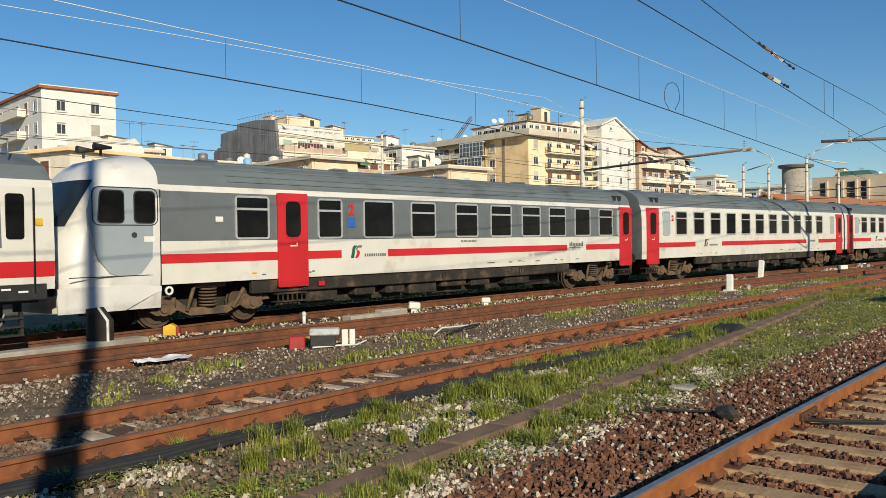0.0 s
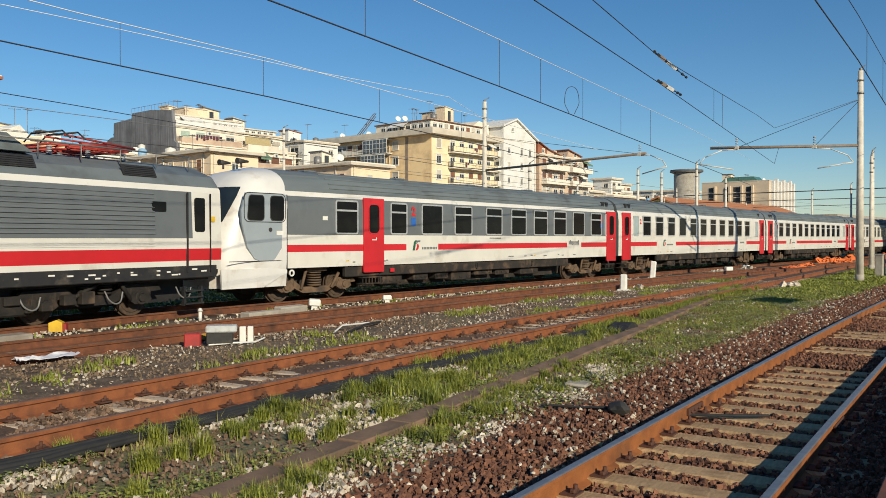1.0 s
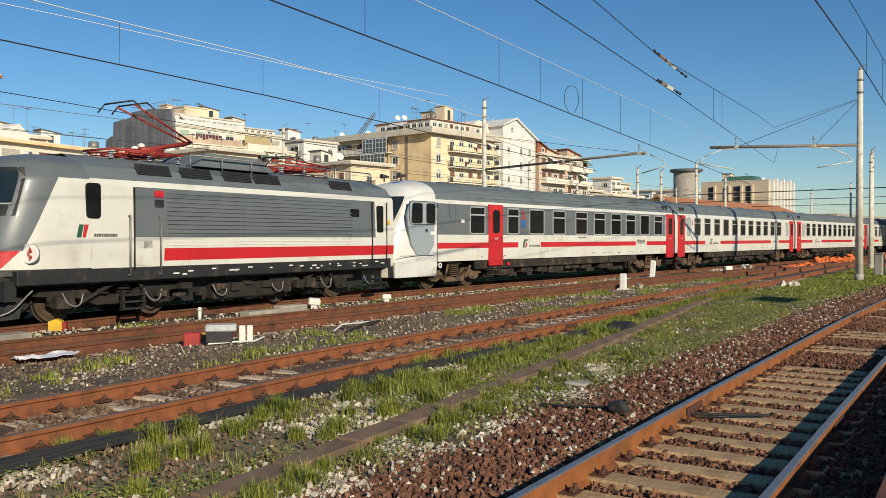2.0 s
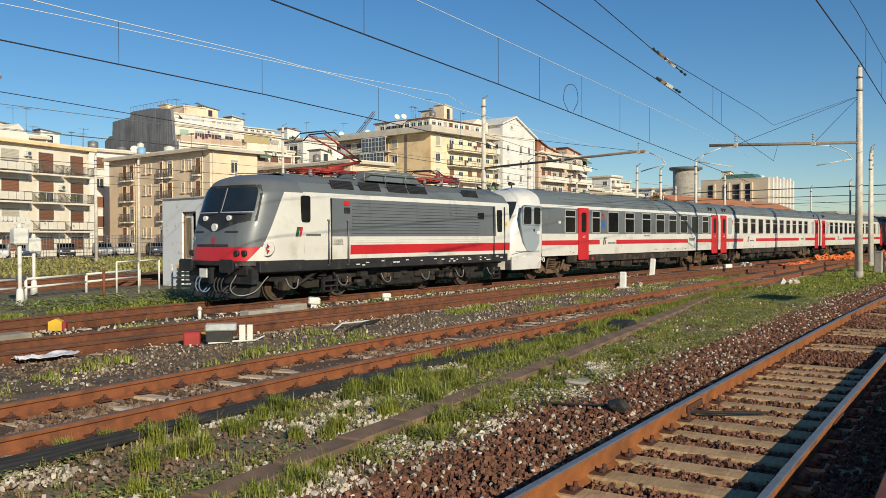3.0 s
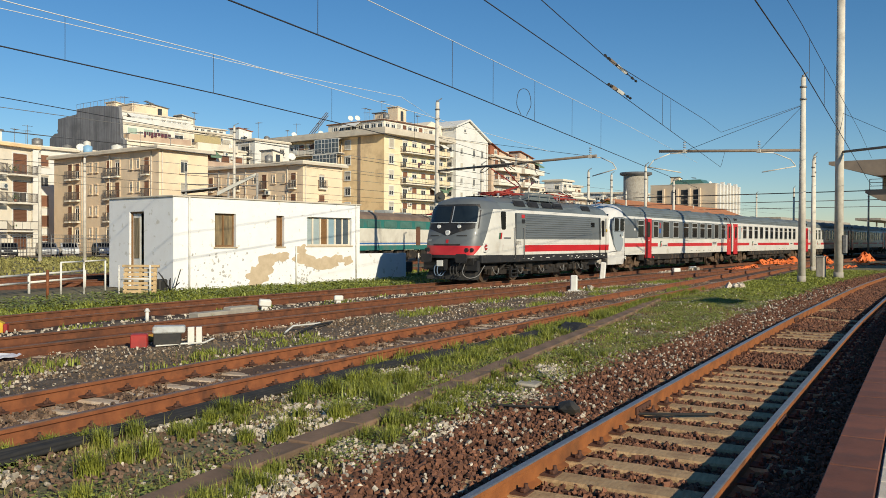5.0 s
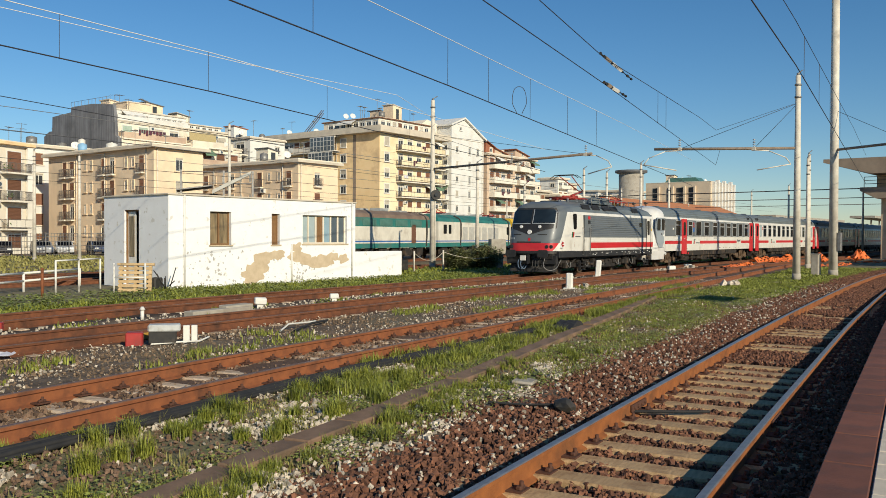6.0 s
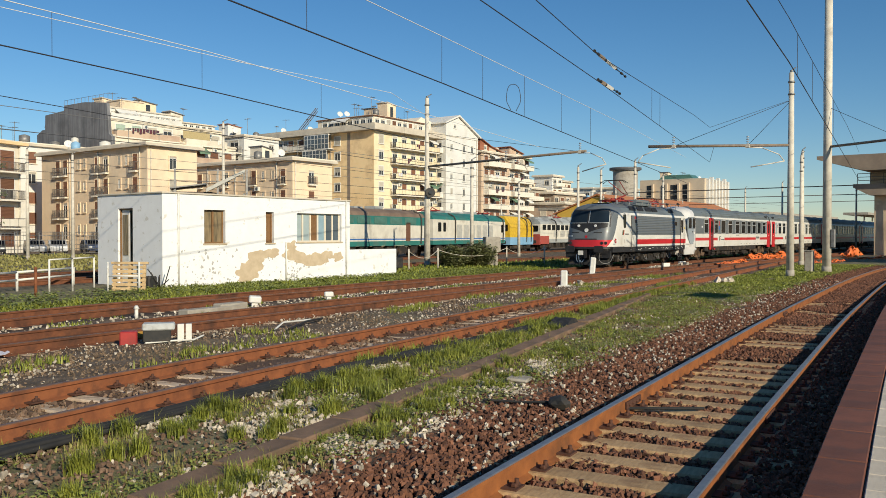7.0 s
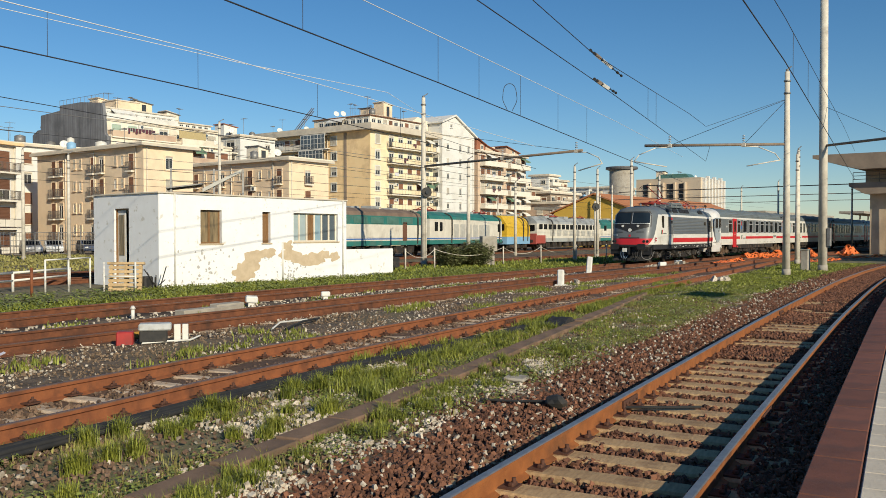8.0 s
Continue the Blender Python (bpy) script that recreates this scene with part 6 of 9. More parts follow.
class Front:
    """One face of a building: 'L' looks to -u and runs along v, 'R' looks to -v and runs along u."""

    def __init__(self, th, face, plane, surround, seed):
        self.th, self.face, self.plane, self.surround, self.rr = th, face, plane, surround, random.Random(seed)

    def put(self, name, me, a, z, label="", mats=None):
        m = pose(self.plane, a, z, 0, 0, -90) if self.face == "L" else pose(a, self.plane, z)
        return part(name, me, mats, self.th, label, at=m)

    def win(self, a, z, w=1.1, h=1.5, kinds=("dark", "brown", "halfpale", "pale")):
        meshes = house_window(w, h, self.rr.choice(kinds), self.surround)
        ob = self.put("window", meshes[0], a, z)
        for me in meshes[1:]:
            part(me.name.split(".")[0], me, None, ob)

    def balc(self, a, z, w, d=1.2, kind="solid", front=None):
        pieces = house_balcony(w, d, kind, front or M["balc"])
        ob = self.put("balcony", pieces[0][1], a, z)
        for name, me in pieces[1:]:
            part(name, me, None, ob)

    def case(self, a, z):
        bm = BM()
        box(bm, -0.42, 0.42, -0.36, 0.0, -0.3, 0.3, 0, 0.03)
        tube(bm, (0.1, -0.36, 0), (0.1, -0.375, 0), 0.22, n=12, mi=1)
        self.put("air_conditioner", bm, a, z, "", [M["ac_white"], M["win_grey"]])

    def awn(self, a, z, w, d=1.3, m=None):
        bm = BM()
        prism(bm, [(0.0, 0.0), (-d, -0.75), (-d, -1.0), (-d - 0.03, -1.0), (-d - 0.03, -0.72), (0.0, 0.05)], -w / 2, w / 2, axis="x")
        self.put("awning", bm, a, z, "", m or M["awning"])

    def pipe(self, a, z0, z1):
        bm = BM()
        tube(bm, (0, -0.1, z0), (0, -0.1, z1), 0.07, n=6)
        self.put("downpipe", bm, a, 0, "", M["pole"])

    def band(self, a0, a1, z, h=0.25, out=0.08, m=None):
        bm = BM()
        box(bm, -(a1 - a0) / 2, (a1 - a0) / 2, -out, 0.0, 0, h)
        self.put("string_course", bm, (a0 + a1) / 2, z, "", m or M["roofslab"])

    def plant(self, a, z, out=1.0):
        bm = BM()
        tube(bm, (0, -out, 0), (0, -out, 0.3), 0.13, 0.17, n=8, mi=1)
        for k in range(26):
            p = Vector((self.rr.gauss(0, 0.2), -out + self.rr.gauss(0, 0.12), 0.35 + abs(self.rr.gauss(0, 0.3))))
            q = Vector((self.rr.uniform(-0.14, 0.14), self.rr.uniform(-0.14, 0.14), self.rr.uniform(0.02, 0.16)))
            s = q.cross(Vector((0.3, 1, 0.2))).normalized() * 0.07
            bm.faces.new([bm.verts.new(x) for x in (p - q, p + s, p + q, p - s)])
        self.put("potted_plant", bm, a, z, "", [M["pot_plant"], M["tile"]])

    def wash(self, a, z, w, out, m):
        x = -w / 2
        while x < w / 2 - 0.2:
            k = self.rr.uniform(0.3, 0.6)
            bm = BM()
            d = self.rr.uniform(0.4, 0.95)
            prism(bm, [(x, 0), (x + k, 0), (x + k * 0.96, -d * 0.9), (x + k * 0.5, -d), (x + k * 0.03, -d * 0.93)], -out - 0.02, -out)
            self.put("hanging_laundry", bm, a, z, "", m)
            x += k + 0.08

    def glazed(self, a, z, w, h, d):
        bm = BM()
        n = max(3, int(w / 0.8))
        box(bm, -w / 2, w / 2, -d, 0, -0.12, 0.0)
        box(bm, -w / 2, w / 2, -d, 0, h, h + 0.12)
        for k in range(n + 1):
            x = -w / 2 + w * k / n
            box(bm, x - 0.05, x + 0.05, -d, -d + 0.08, 0, h)
        for zz in (0.85, h * 0.72):
            box(bm, -w / 2, w / 2, -d, -d + 0.07, zz, zz + 0.07)
        v = self.put("veranda", bm, a, z, "white glazed balcony veranda", M["whitewall"])
        bm = BM()
        box(bm, -w / 2 + 0.05, w / 2 - 0.05, -d + 0.02, -d + 0.05, 0.0, h)
        part("pane", bm, M["win_grey"], v)

    def flat_with_balconies(self, a0, a1, zs, w_win, n, kind, front, depth=1.25, h=2.1, kinds=("dark", "brown", "halfbrown", "pale"), top=True):
        """A continuous balcony on each floor with n doors behind it and the usual clutter."""
        mid, w = (a0 + a1) / 2, a1 - a0
        for i, z in enumerate(zs):
            self.balc(mid, z, w, depth, kind, front)
            for k in range(n):
                a = a0 + w * (k + 0.5) / n
                self.win(a, z + h / 2 + 0.05, w_win, h, kinds)
                r = self.rr.random()
                if r < 0.25:
                    self.case(a + w_win * 0.5 + 0.55, z + 1.9)
                elif r < 0.5:
                    self.plant(a + self.rr.uniform(-0.6, 0.6), z, depth - 0.3)
                elif r < 0.68:
                    self.awn(a, z + 2.55, w_win + 0.5, depth, self.rr.choice([M["awning"], M["awning"], M["awning_green"]]))
                elif r < 0.82:
                    self.wash(a, z + 1.1, 1.2, depth + 0.03, self.rr.choice([M["laundry_dark"], M["cloth"], M["awning"]]))


def shell(name, label, u0, v0, wu, wv, h, wall, roof=None, parapet=0.5, over=0.4, m_left=None, at=None, z0=-0.5):
    """Walls, an overhanging slab and a roof kerb set back on it."""
    th = thing(name, label, "building", at)
    bm = BM()
    box(bm, u0, u0 + wu, v0, v0 + wv, z0, h, 0)
    part("wall", bm, wall, th)
    if m_left:
        bm = BM()
        box(bm, u0 - 0.06, u0, v0 + 0.02, v0 + wv - 0.02, z0, h - 0.05)
        part("wall", bm, m_left, th)
    bm = BM()
    box(bm, u0 - over, u0 + wu + over, v0 - over, v0 + wv + over, h, h + parapet * 0.7, 0)
    part("roof", bm, roof or M["roofslab"], th)
    bm = BM()
    o = over - 0.15
    for x0, x1, y0, y1 in ((u0 - o, u0 - o + 0.2, v0 - o, v0 + wv + o), (u0 + wu + o - 0.2, u0 + wu + o, v0 - o, v0 + wv + o), (u0 - o + 0.2, u0 + wu + o - 0.2, v0 - o, v0 - o + 0.2), (u0 - o + 0.2, u0 + wu + o - 0.2, v0 + wv + o - 0.2, v0 + wv + o)):
        box(bm, x0, x1, y0, y1, h + parapet * 0.7, h + parapet)
    part("roof_kerb", bm, M["cream"] if parapet < 1 else roof or M["roofslab"], th)
    return th


def roof_clutter(u0, u1, v0, v1, z, n, seed):
    r = random.Random(seed)
    for k in range(n):
        u, v = r.uniform(u0, u1), r.uniform(v0, v1)
        kind = r.random()
        bm = BM()
        if kind < 0.55:
            h = r.uniform(1.6, 3.8)
            tube(bm, (0, 0, 0), (0, 0, h), 0.035, n=5)
            a = r.uniform(0, 3.14)
            c, s = math.cos(a), math.sin(a)
            tube(bm, (-0.7 * s, 0.7 * c, h - 0.15), (0.7 * s, -0.7 * c, h - 0.15), 0.022, n=4)
            for j in range(7):
                q = -0.66 + 0.22 * j
                w = 0.5 - 0.045 * j
                tube(bm, (-q * s - w * c, q * c - w * s, h - 0.15), (-q * s + w * c, q * c + w * s, h - 0.15), 0.016, n=4)
            solid("antenna", bm, M["steel"], "thin rooftop television antenna", "antenna", "rooftop antennas", at=pose(u, v, z))
        elif kind < 0.72:
            tube(bm, (0, 0, 0), (0, 0, 0.9), 0.04, n=5)
            for j, (ra, rb, da, db) in enumerate(((0.08, 0.3, 0.0, 0.04), (0.3, 0.46, 0.04, 0.12), (0.46, 0.55, 0.12, 0.2))):
                d = Vector((-0.35, -0.8, 0.4)).normalized()
                tube(bm, Vector((0, 0, 0.95)) + d * da, Vector((0, 0, 0.95)) + d * db, ra, rb, n=14, cap=j == 0)
            tube(bm, (0, 0, 0.8), Vector((0, 0, 0.95)) + Vector((-0.2, -0.5, 0.2)), 0.02, n=4)
            solid("satellite_dish", bm, M["white_paint"], "white rooftop satellite dish", "dish", "rooftop dishes", at=pose(u, v, z))
        elif kind < 0.86:
            w, h = r.uniform(0.5, 0.8), r.uniform(0.9, 1.4)
            tube(bm, (0, 0, 0), (0, 0, h), w, n=14)
            tube(bm, (0, 0, h), (0, 0, h + 0.15), w, w * 0.5, n=14)
            tube(bm, (0, 0, h + 0.15), (0, 0, h + 0.22), 0.15, n=8)
            solid("water_tank", bm, M[r.choice(["ac_white", "skyblue", "steel"])], "round rooftop water tank", "tank", "rooftop tanks", at=pose(u, v, z))
        else:
            w, d, h = r.uniform(1.8, 3.2), r.uniform(1.8, 2.6), r.uniform(1.6, 2.3)
            prism(bm, [(-w / 2, 0), (w / 2, 0), (w / 2, h), (-w / 2, h + 0.35)], -d / 2, d / 2)
            prism(bm, [(-w / 2 - 0.2, h + 0.37), (w / 2 + 0.2, h - 0.03), (w / 2 + 0.2, h + 0.1), (-w / 2 - 0.2, h + 0.5)], -d / 2 - 0.2, d / 2 + 0.2, 1)
            box(bm, -0.4, 0.4, -d / 2 - 0.02, -d / 2, 0.05, min(1.9, h - 0.15), 2)
            solid("roof_hut", bm, [M[r.choice(["cream", "whitewall", "ochre"])], M[r.choice(["tile", "roofslab", "dark_grey_roof"])], M["win_dark"]], "small rooftop hut with a sloping roof and door", "roof hut", "rooftop structures", at=pose(u, v, z))


def storeys(z0, z1, n):
    return [z0 + (z1 - z0) * (i + 0.5) / n for i in range(n)]


SHUT = ("brown", "brown", "brown", "halfbrown", "dark")
# ochre blocks behind the hut
th = shell("ochre_block", "four-storey ochre apartment block with shuttered windows", 59.1, 86.8, 7.0, 23.8, 12.45, M["ochre"], over=0.7)
f = Front(th, "L", 59.1, M["ochre"], 3)
for z in storeys(0.95, 12.05, 4):
    for fr, kind in ((0.155, "t"), (0.235, "t"), (0.375, "n"), (0.435, "n"), (0.56, "t"), (0.645, "t"), (0.775, "n"), (0.84, "n"), (0.92, "t")):
        a = 110.0 - 22.6 * fr
        if kind == "n":
            f.win(a, z + 0.3, 0.5, 1.15, ("dark", "pale"))
        else:
            f.win(a, z, 0.95, 1.95, SHUT)
            f.balc(a, z - 1.02, 1.3, 0.5, "bars")
for a in (97.0, 103.5, 88.2):
    f.pipe(a, 0, 12.4)
f = Front(th, "R", 86.8, M["ochre"], 4)
for z in storeys(0.95, 12.05, 4):
    f.win(62.6, z, 1.0, 1.6, ("pale", "brown", "dark"))
f.pipe(59.5, 0, 12.4)
th = shell("ochre_block", "long ochre apartment block with small windows", 77.0, 81.3, 7.4, 30, 11.75, M["ochre"], over=0.6)
f = Front(th, "L", 77.0, M["ochre"], 8)
for z in storeys(0.0, 11.1, 4):
    for k in range(15):
        a = 111.3 - 30 * (0.045 + 0.064 * k)
        if k % 3 == 2:
            f.win(a, z, 0.9, 1.9, SHUT)
            f.balc(a, z - 1.0, 1.25, 0.45, "bars")
        else:
            f.win(a, z + 0.3, 0.5, 1.1, ("dark", "dark", "pale"))
for a in (84.2, 92.6, 98.5):
    f.pipe(a, 0, 11.7)
f.case(88.0, 8.2)
f = Front(th, "R", 81.3, M["ochre"], 5)
for z in storeys(0.0, 11.1, 4):
    f.win(80.4, z, 1.0, 1.8, SHUT)
    f.balc(80.4, z - 0.95, 1.4, 0.5, "bars")
f.pipe(77.4, 0, 11.7)

# stepped block with the blind grey side
th = shell("terraced_block", "stepped cream apartment block with a blind grey side", 72.0, 114.2, 23.0, 20.5, 16.6, M["cream"], m_left=M["greywall"], over=0.15, parapet=0.35)
f = Front(th, "R", 114.2, M["whitewall"], 5)
f.flat_with_balconies(72.6, 94.6, [13.6, 10.8], 1.7, 8, "solid", M["redwall"])
f.case(90.4, 16.0)
th = shell("roof_storey", "set-back cream storey with a terrace and laundry", 72.0, 115.2, 21.0, 18.0, 19.3, M["cream"], m_left=M["greywall"], over=0.2, parapet=0.3, z0=16.6)
f = Front(th, "R", 115.2, M["whitewall"], 6)
f.flat_with_balconies(72.4, 83.5, [16.75], 1.6, 4, "solid", M["redwall"], 1.3, 1.9, ("green", "green", "pale", "dark"))
f.wash(77.2, 18.2, 4.6, 1.4, M["laundry_dark"])
f.flat_with_balconies(84.6, 92.8, [16.6], 1.8, 3, "solid", M["cream"], 1.5, 1.9, ("dark", "halfpale"))
bm = BM()
box(bm, -2.6, 2.6, -1.5, -1.44, 0.9, 2.2)
f.put("reed_screen", bm, 86.6, 16.6, "straw screen on the terrace", M["bamboo"])
th = shell("roof_storey", "white top storey with a row of small windows", 72.0, 116.6, 13.4, 15.0, 21.2, M["whitewall"], m_left=M["greywall"], over=0.15, parapet=0.25, z0=19.3)
f = Front(th, "R", 116.6, M["whitewall"], 7)
for k in range(5):
    f.win(74.0 + k * 1.0, 20.35, 0.7, 0.9, ("dark",))
for k in range(5):
    f.win(80.2 + k * 1.0, 20.3, 0.75, 0.95, ("dark",))
f.balc(78.5, 19.35, 12.6, 1.5, "solid", M["whitewall"])
f.awn(75.5, 21.2, 3.6, 1.2)
th = shell("roof_storey", "low white storey with a row of dark openings", 85.8, 117.0, 7.0, 12, 20.4, M["whitewall"], over=0.3, parapet=0.2, z0=19.3)
f = Front(th, "R", 117.0, M["whitewall"], 8)
for k in range(5):
    f.win(86.8 + k * 1.25, 20.0, 0.8, 0.6, ("dark",))
bm = BM()
prism(bm, [(113.9, -0.5), (135.2, -0.5), (135.2, 18.2), (133.6, 18.9), (132.7, 18.9), (132.6, 21.2), (127.0, 21.5), (126.8, 22.3), (121.0, 22.3), (115.2, 21.7), (114.6, 17.0), (113.9, 16.6)], 71.5, 72.0, axis="x")
solid("blind_wall", bm, M["greywall"], "blind grey rendered side wall of the stepped block", "wall", kind="structure")
th = shell("roof_storey", "small ochre stair tower on the roof", 76.2, 119, 4.2, 3.6, 23.0, M["ochre"], over=0.12, parapet=0.2, z0=21.2)
bm = BM()
for k in range(12):
    tube(bm, (72.4, 117.5 + k, 21.2), (72.4, 117.5 + k, 23.3), 0.03, n=5)
for z in (22.3, 23.3):
    tube(bm, (72.4, 117.5, z), (72.4, 128.5, z), 0.03, n=5)
solid("roof_railing", bm, M["steel"], "thin steel railing along the roof edge", "railing")

# white block between the stepped and the yellow ones
th = shell("white_block", "white apartment block with dark balconies", 97.0, 114.4, 8.0, 9.0, 19.0, M["whitewall"], over=0.3, parapet=0.4)
f = Front(th, "L", 97.0, M["whitewall"], 4)
f.flat_with_balconies(115.0, 122.8, [16.2, 13.4, 10.6], 2.2, 2, "panel", M["win_grey"], 1.4, 2.2, ("dark",))
f = Front(th, "R", 114.4, M["whitewall"], 14)
for z in (17.4, 14.6, 11.8):
    f.win(103.2, z, 1.1, 1.4, ("dark", "pale"))
bm = BM()
prism(bm, [(99.0, 13.0), (103.0, 13.0), (103.4, 16.6), (98.6, 16.9)], 114.34, 114.4)
part("stained_panel", bm, M["greywall"], th, "grey patched render")

# yellow corner block
th = shell("yellow_block", "tall yellow apartment block with balconies and overhanging roof", 113.0, 98.6, 18.5, 30.4, 20.6, M["yellowwall"], over=1.3, parapet=1.15, m_left=M["ochre_deep"])
f = Front(th, "L", 112.94, M["whitewall"], 11)
bm = BM()
box(bm, -0.35, 0.35, -0.05, 0.0, 0, 20.5)
f.put("shaft_recess", bm, 104.6, 0, "dark vertical stair slot", M["brown_slab"])
for z in storeys(0.6, 20.4, 7):
    f.win(107.4, z + 0.2, 1.3, 1.5, ("halfpale", "dark", "pale"))
    f.win(121.0, z + 0.2, 1.2, 1.6, ("halfbrown", "brown", "dark"))
    f.win(126.2, z + 0.2, 1.2, 1.6, ("halfbrown", "dark", "pale"))
f.flat_with_balconies(109.2, 124.2, [z - 1.2 for z in storeys(0.6, 20.4, 7)], 1.5, 5, "panel", M["balc"], 1.5, 2.1, ("dark", "halfbrown", "brown"))
for i, z in enumerate(storeys(0.6, 20.4, 7)[4:]):
    f.glazed(112.4 - 0.5 * i, z - 1.15, 6.2, 2.5, 1.55)
f.pipe(109.0, 0, 20.5)
f = Front(th, "R", 98.6, M["whitewall"], 12)
zs = storeys(0.6, 20.4, 7)
for z in zs:
    f.win(114.9, z + 0.2, 1.2, 1.6, ("pale", "dark", "halfpale"))
f.flat_with_balconies(117.4, 130.8, [z - 1.2 for z in zs], 1.3, 5, "panel", M["yellowwall"], 1.35, 2.1, ("brown", "dark", "halfbrown", "dark"))
f.band(113.2, 117.2, 17.3, 0.2, 0.06, M["yellowwall"])
th = shell("penthouse", "cream penthouse floor with terrace windows", 115.0, 100.5, 15, 14, 23.5, M["cream"], over=0.3, parapet=0.25, roof=M["shutter"], z0=20.6)
f = Front(th, "R", 100.5, M["whitewall"], 3)
for k in range(9):
    f.win(116.0 + 1.6 * k, 22.5, 1.1, 1.3, ("dark", "dark", "halfpale", "brown"))
f = Front(th, "L", 115.0, M["whitewall"], 3)
for k in range(8):
    f.win(101.4 + 1.6 * k, 22.5, 1.15, 1.3, ("dark",))
f.awn(108.0, 23.6, 4.0, 1.4)

# white gabled block
th = shell("white_gable_block", "white apartment block with a gabled top", 137.1, 100.5, 11.5, 12, 22.0, M["whitewall"], over=0.1, parapet=0.1)
bm = BM()
prism(bm, [(137.1, 22.0), (148.6, 22.0), (148.6, 22.6), (141.3, 26.2), (137.1, 24.6)], 100.5, 112.5)
part("wall", bm, M["whitewall"], th)
bm = BM()
prism(bm, [(136.6, 24.5), (141.3, 26.25), (149.2, 22.4), (149.2, 22.75), (141.3, 26.6), (136.6, 24.85)], 100.0, 112.8)
part("roof", bm, M["whitewall"], th)
f = Front(th, "R", 100.5, M["whitewall"], 9)
zs = storeys(0.4, 21.4, 7)
for z in zs:
    f.win(139.0, z, 0.75, 1.2, ("dark", "pale"))
    f.win(143.4, z, 0.75, 1.6, ("dark",))
    f.win(146.4, z, 0.75, 1.5, ("dark", "dark", "pale"))
f.win(140.2, 24.2, 0.7, 0.7, ("dark",))
f.pipe(148.0, 0, 22)
f = Front(th, "L", 137.1, M["whitewall"], 10)
f.flat_with_balconies(101.2, 106.6, [z - 1.2 for z in zs], 2.0, 2, "solid", M["whitewall"], 1.6, 2.2, ("dark",))
for z in zs:
    f.win(108.6, z, 1.1, 1.5, ("brown", "dark"))
th = shell("white_gable_block", "white stair wing with a sloping top", 131.6, 103.0, 5.3, 8.0, 22.6, M["whitewall"], over=0.1, parapet=0.2)
f = Front(th, "R", 103.0, M["whitewall"], 2)
f.flat_with_balconies(132.2, 136.6, [z - 1.2 for z in zs], 2.0, 1, "solid", M["whitewall"], 1.4, 2.2, ("dark",))
bm = BM()
prism(bm, [(131.6, 22.6), (136.9, 22.6), (136.9, 25.0), (133.6, 25.6), (131.6, 24.4)], 104.0, 110.5)
solid("roof_room", bm, M["cream"], "cream lift room with a sloping roof", "roof room")

# reddish block with long balconies
th = shell("red_block", "reddish apartment block with long pale balconies", 149.5, 100.2, 20, 14, 19.6, M["redwall"], over=0.5, parapet=0.5)
f = Front(th, "R", 100.2, M["whitewall"], 7)
zs = [18.3 - 3.05 * k - 1.4 for k in range(6)]
f.flat_with_balconies(150.2, 159.2, zs, 1.5, 4, "solid", M["balc"], 1.5, 2.2)
f.flat_with_balconies(160.6, 169.2, zs, 1.5, 4, "solid", M["balc"], 1.5, 2.2)
for u0, u1, v, h, m in ((150.0, 153.6, 101, 22.6, "tile"), (155, 161, 102, 21.5, "redwall"), (161.8, 167.8, 101, 21.8, "redwall")):
    th = thing("roof_storey", "brick-brown rooftop room with a tiled lean-to roof", "building", group="rooftop rooms")
    bm = BM()
    prism(bm, [(u0, 20.1), (u1, 20.1), (u1, h - 1.2), (u0 + 0.4, h)], v, v + 6)
    part("wall", bm, M[m], th)
    bm = BM()
    n = int((u1 - u0) / 0.35)
    for k in range(n):
        xa, xb = u0 + (u1 - u0) * k / n, u0 + (u1 - u0) * (k + 1) / n
        za, zb = h + 0.05 - 1.25 * k / n, h + 0.05 - 1.25 * (k + 1) / n
        prism(bm, [(xa - 0.06, za), (xb, zb), (xb, zb + 0.12), (xa - 0.06, za + 0.16)], v - 0.5, v + 6.2)
    part("roof", bm, M["tile"], th, "terracotta tiled roof")
    f = Front(th, "R", v, M["cream"], 4)
    f.win((u0 + u1) / 2 + 0.4, 20.9, 0.9, 0.9, ("dark", "halfpale"))

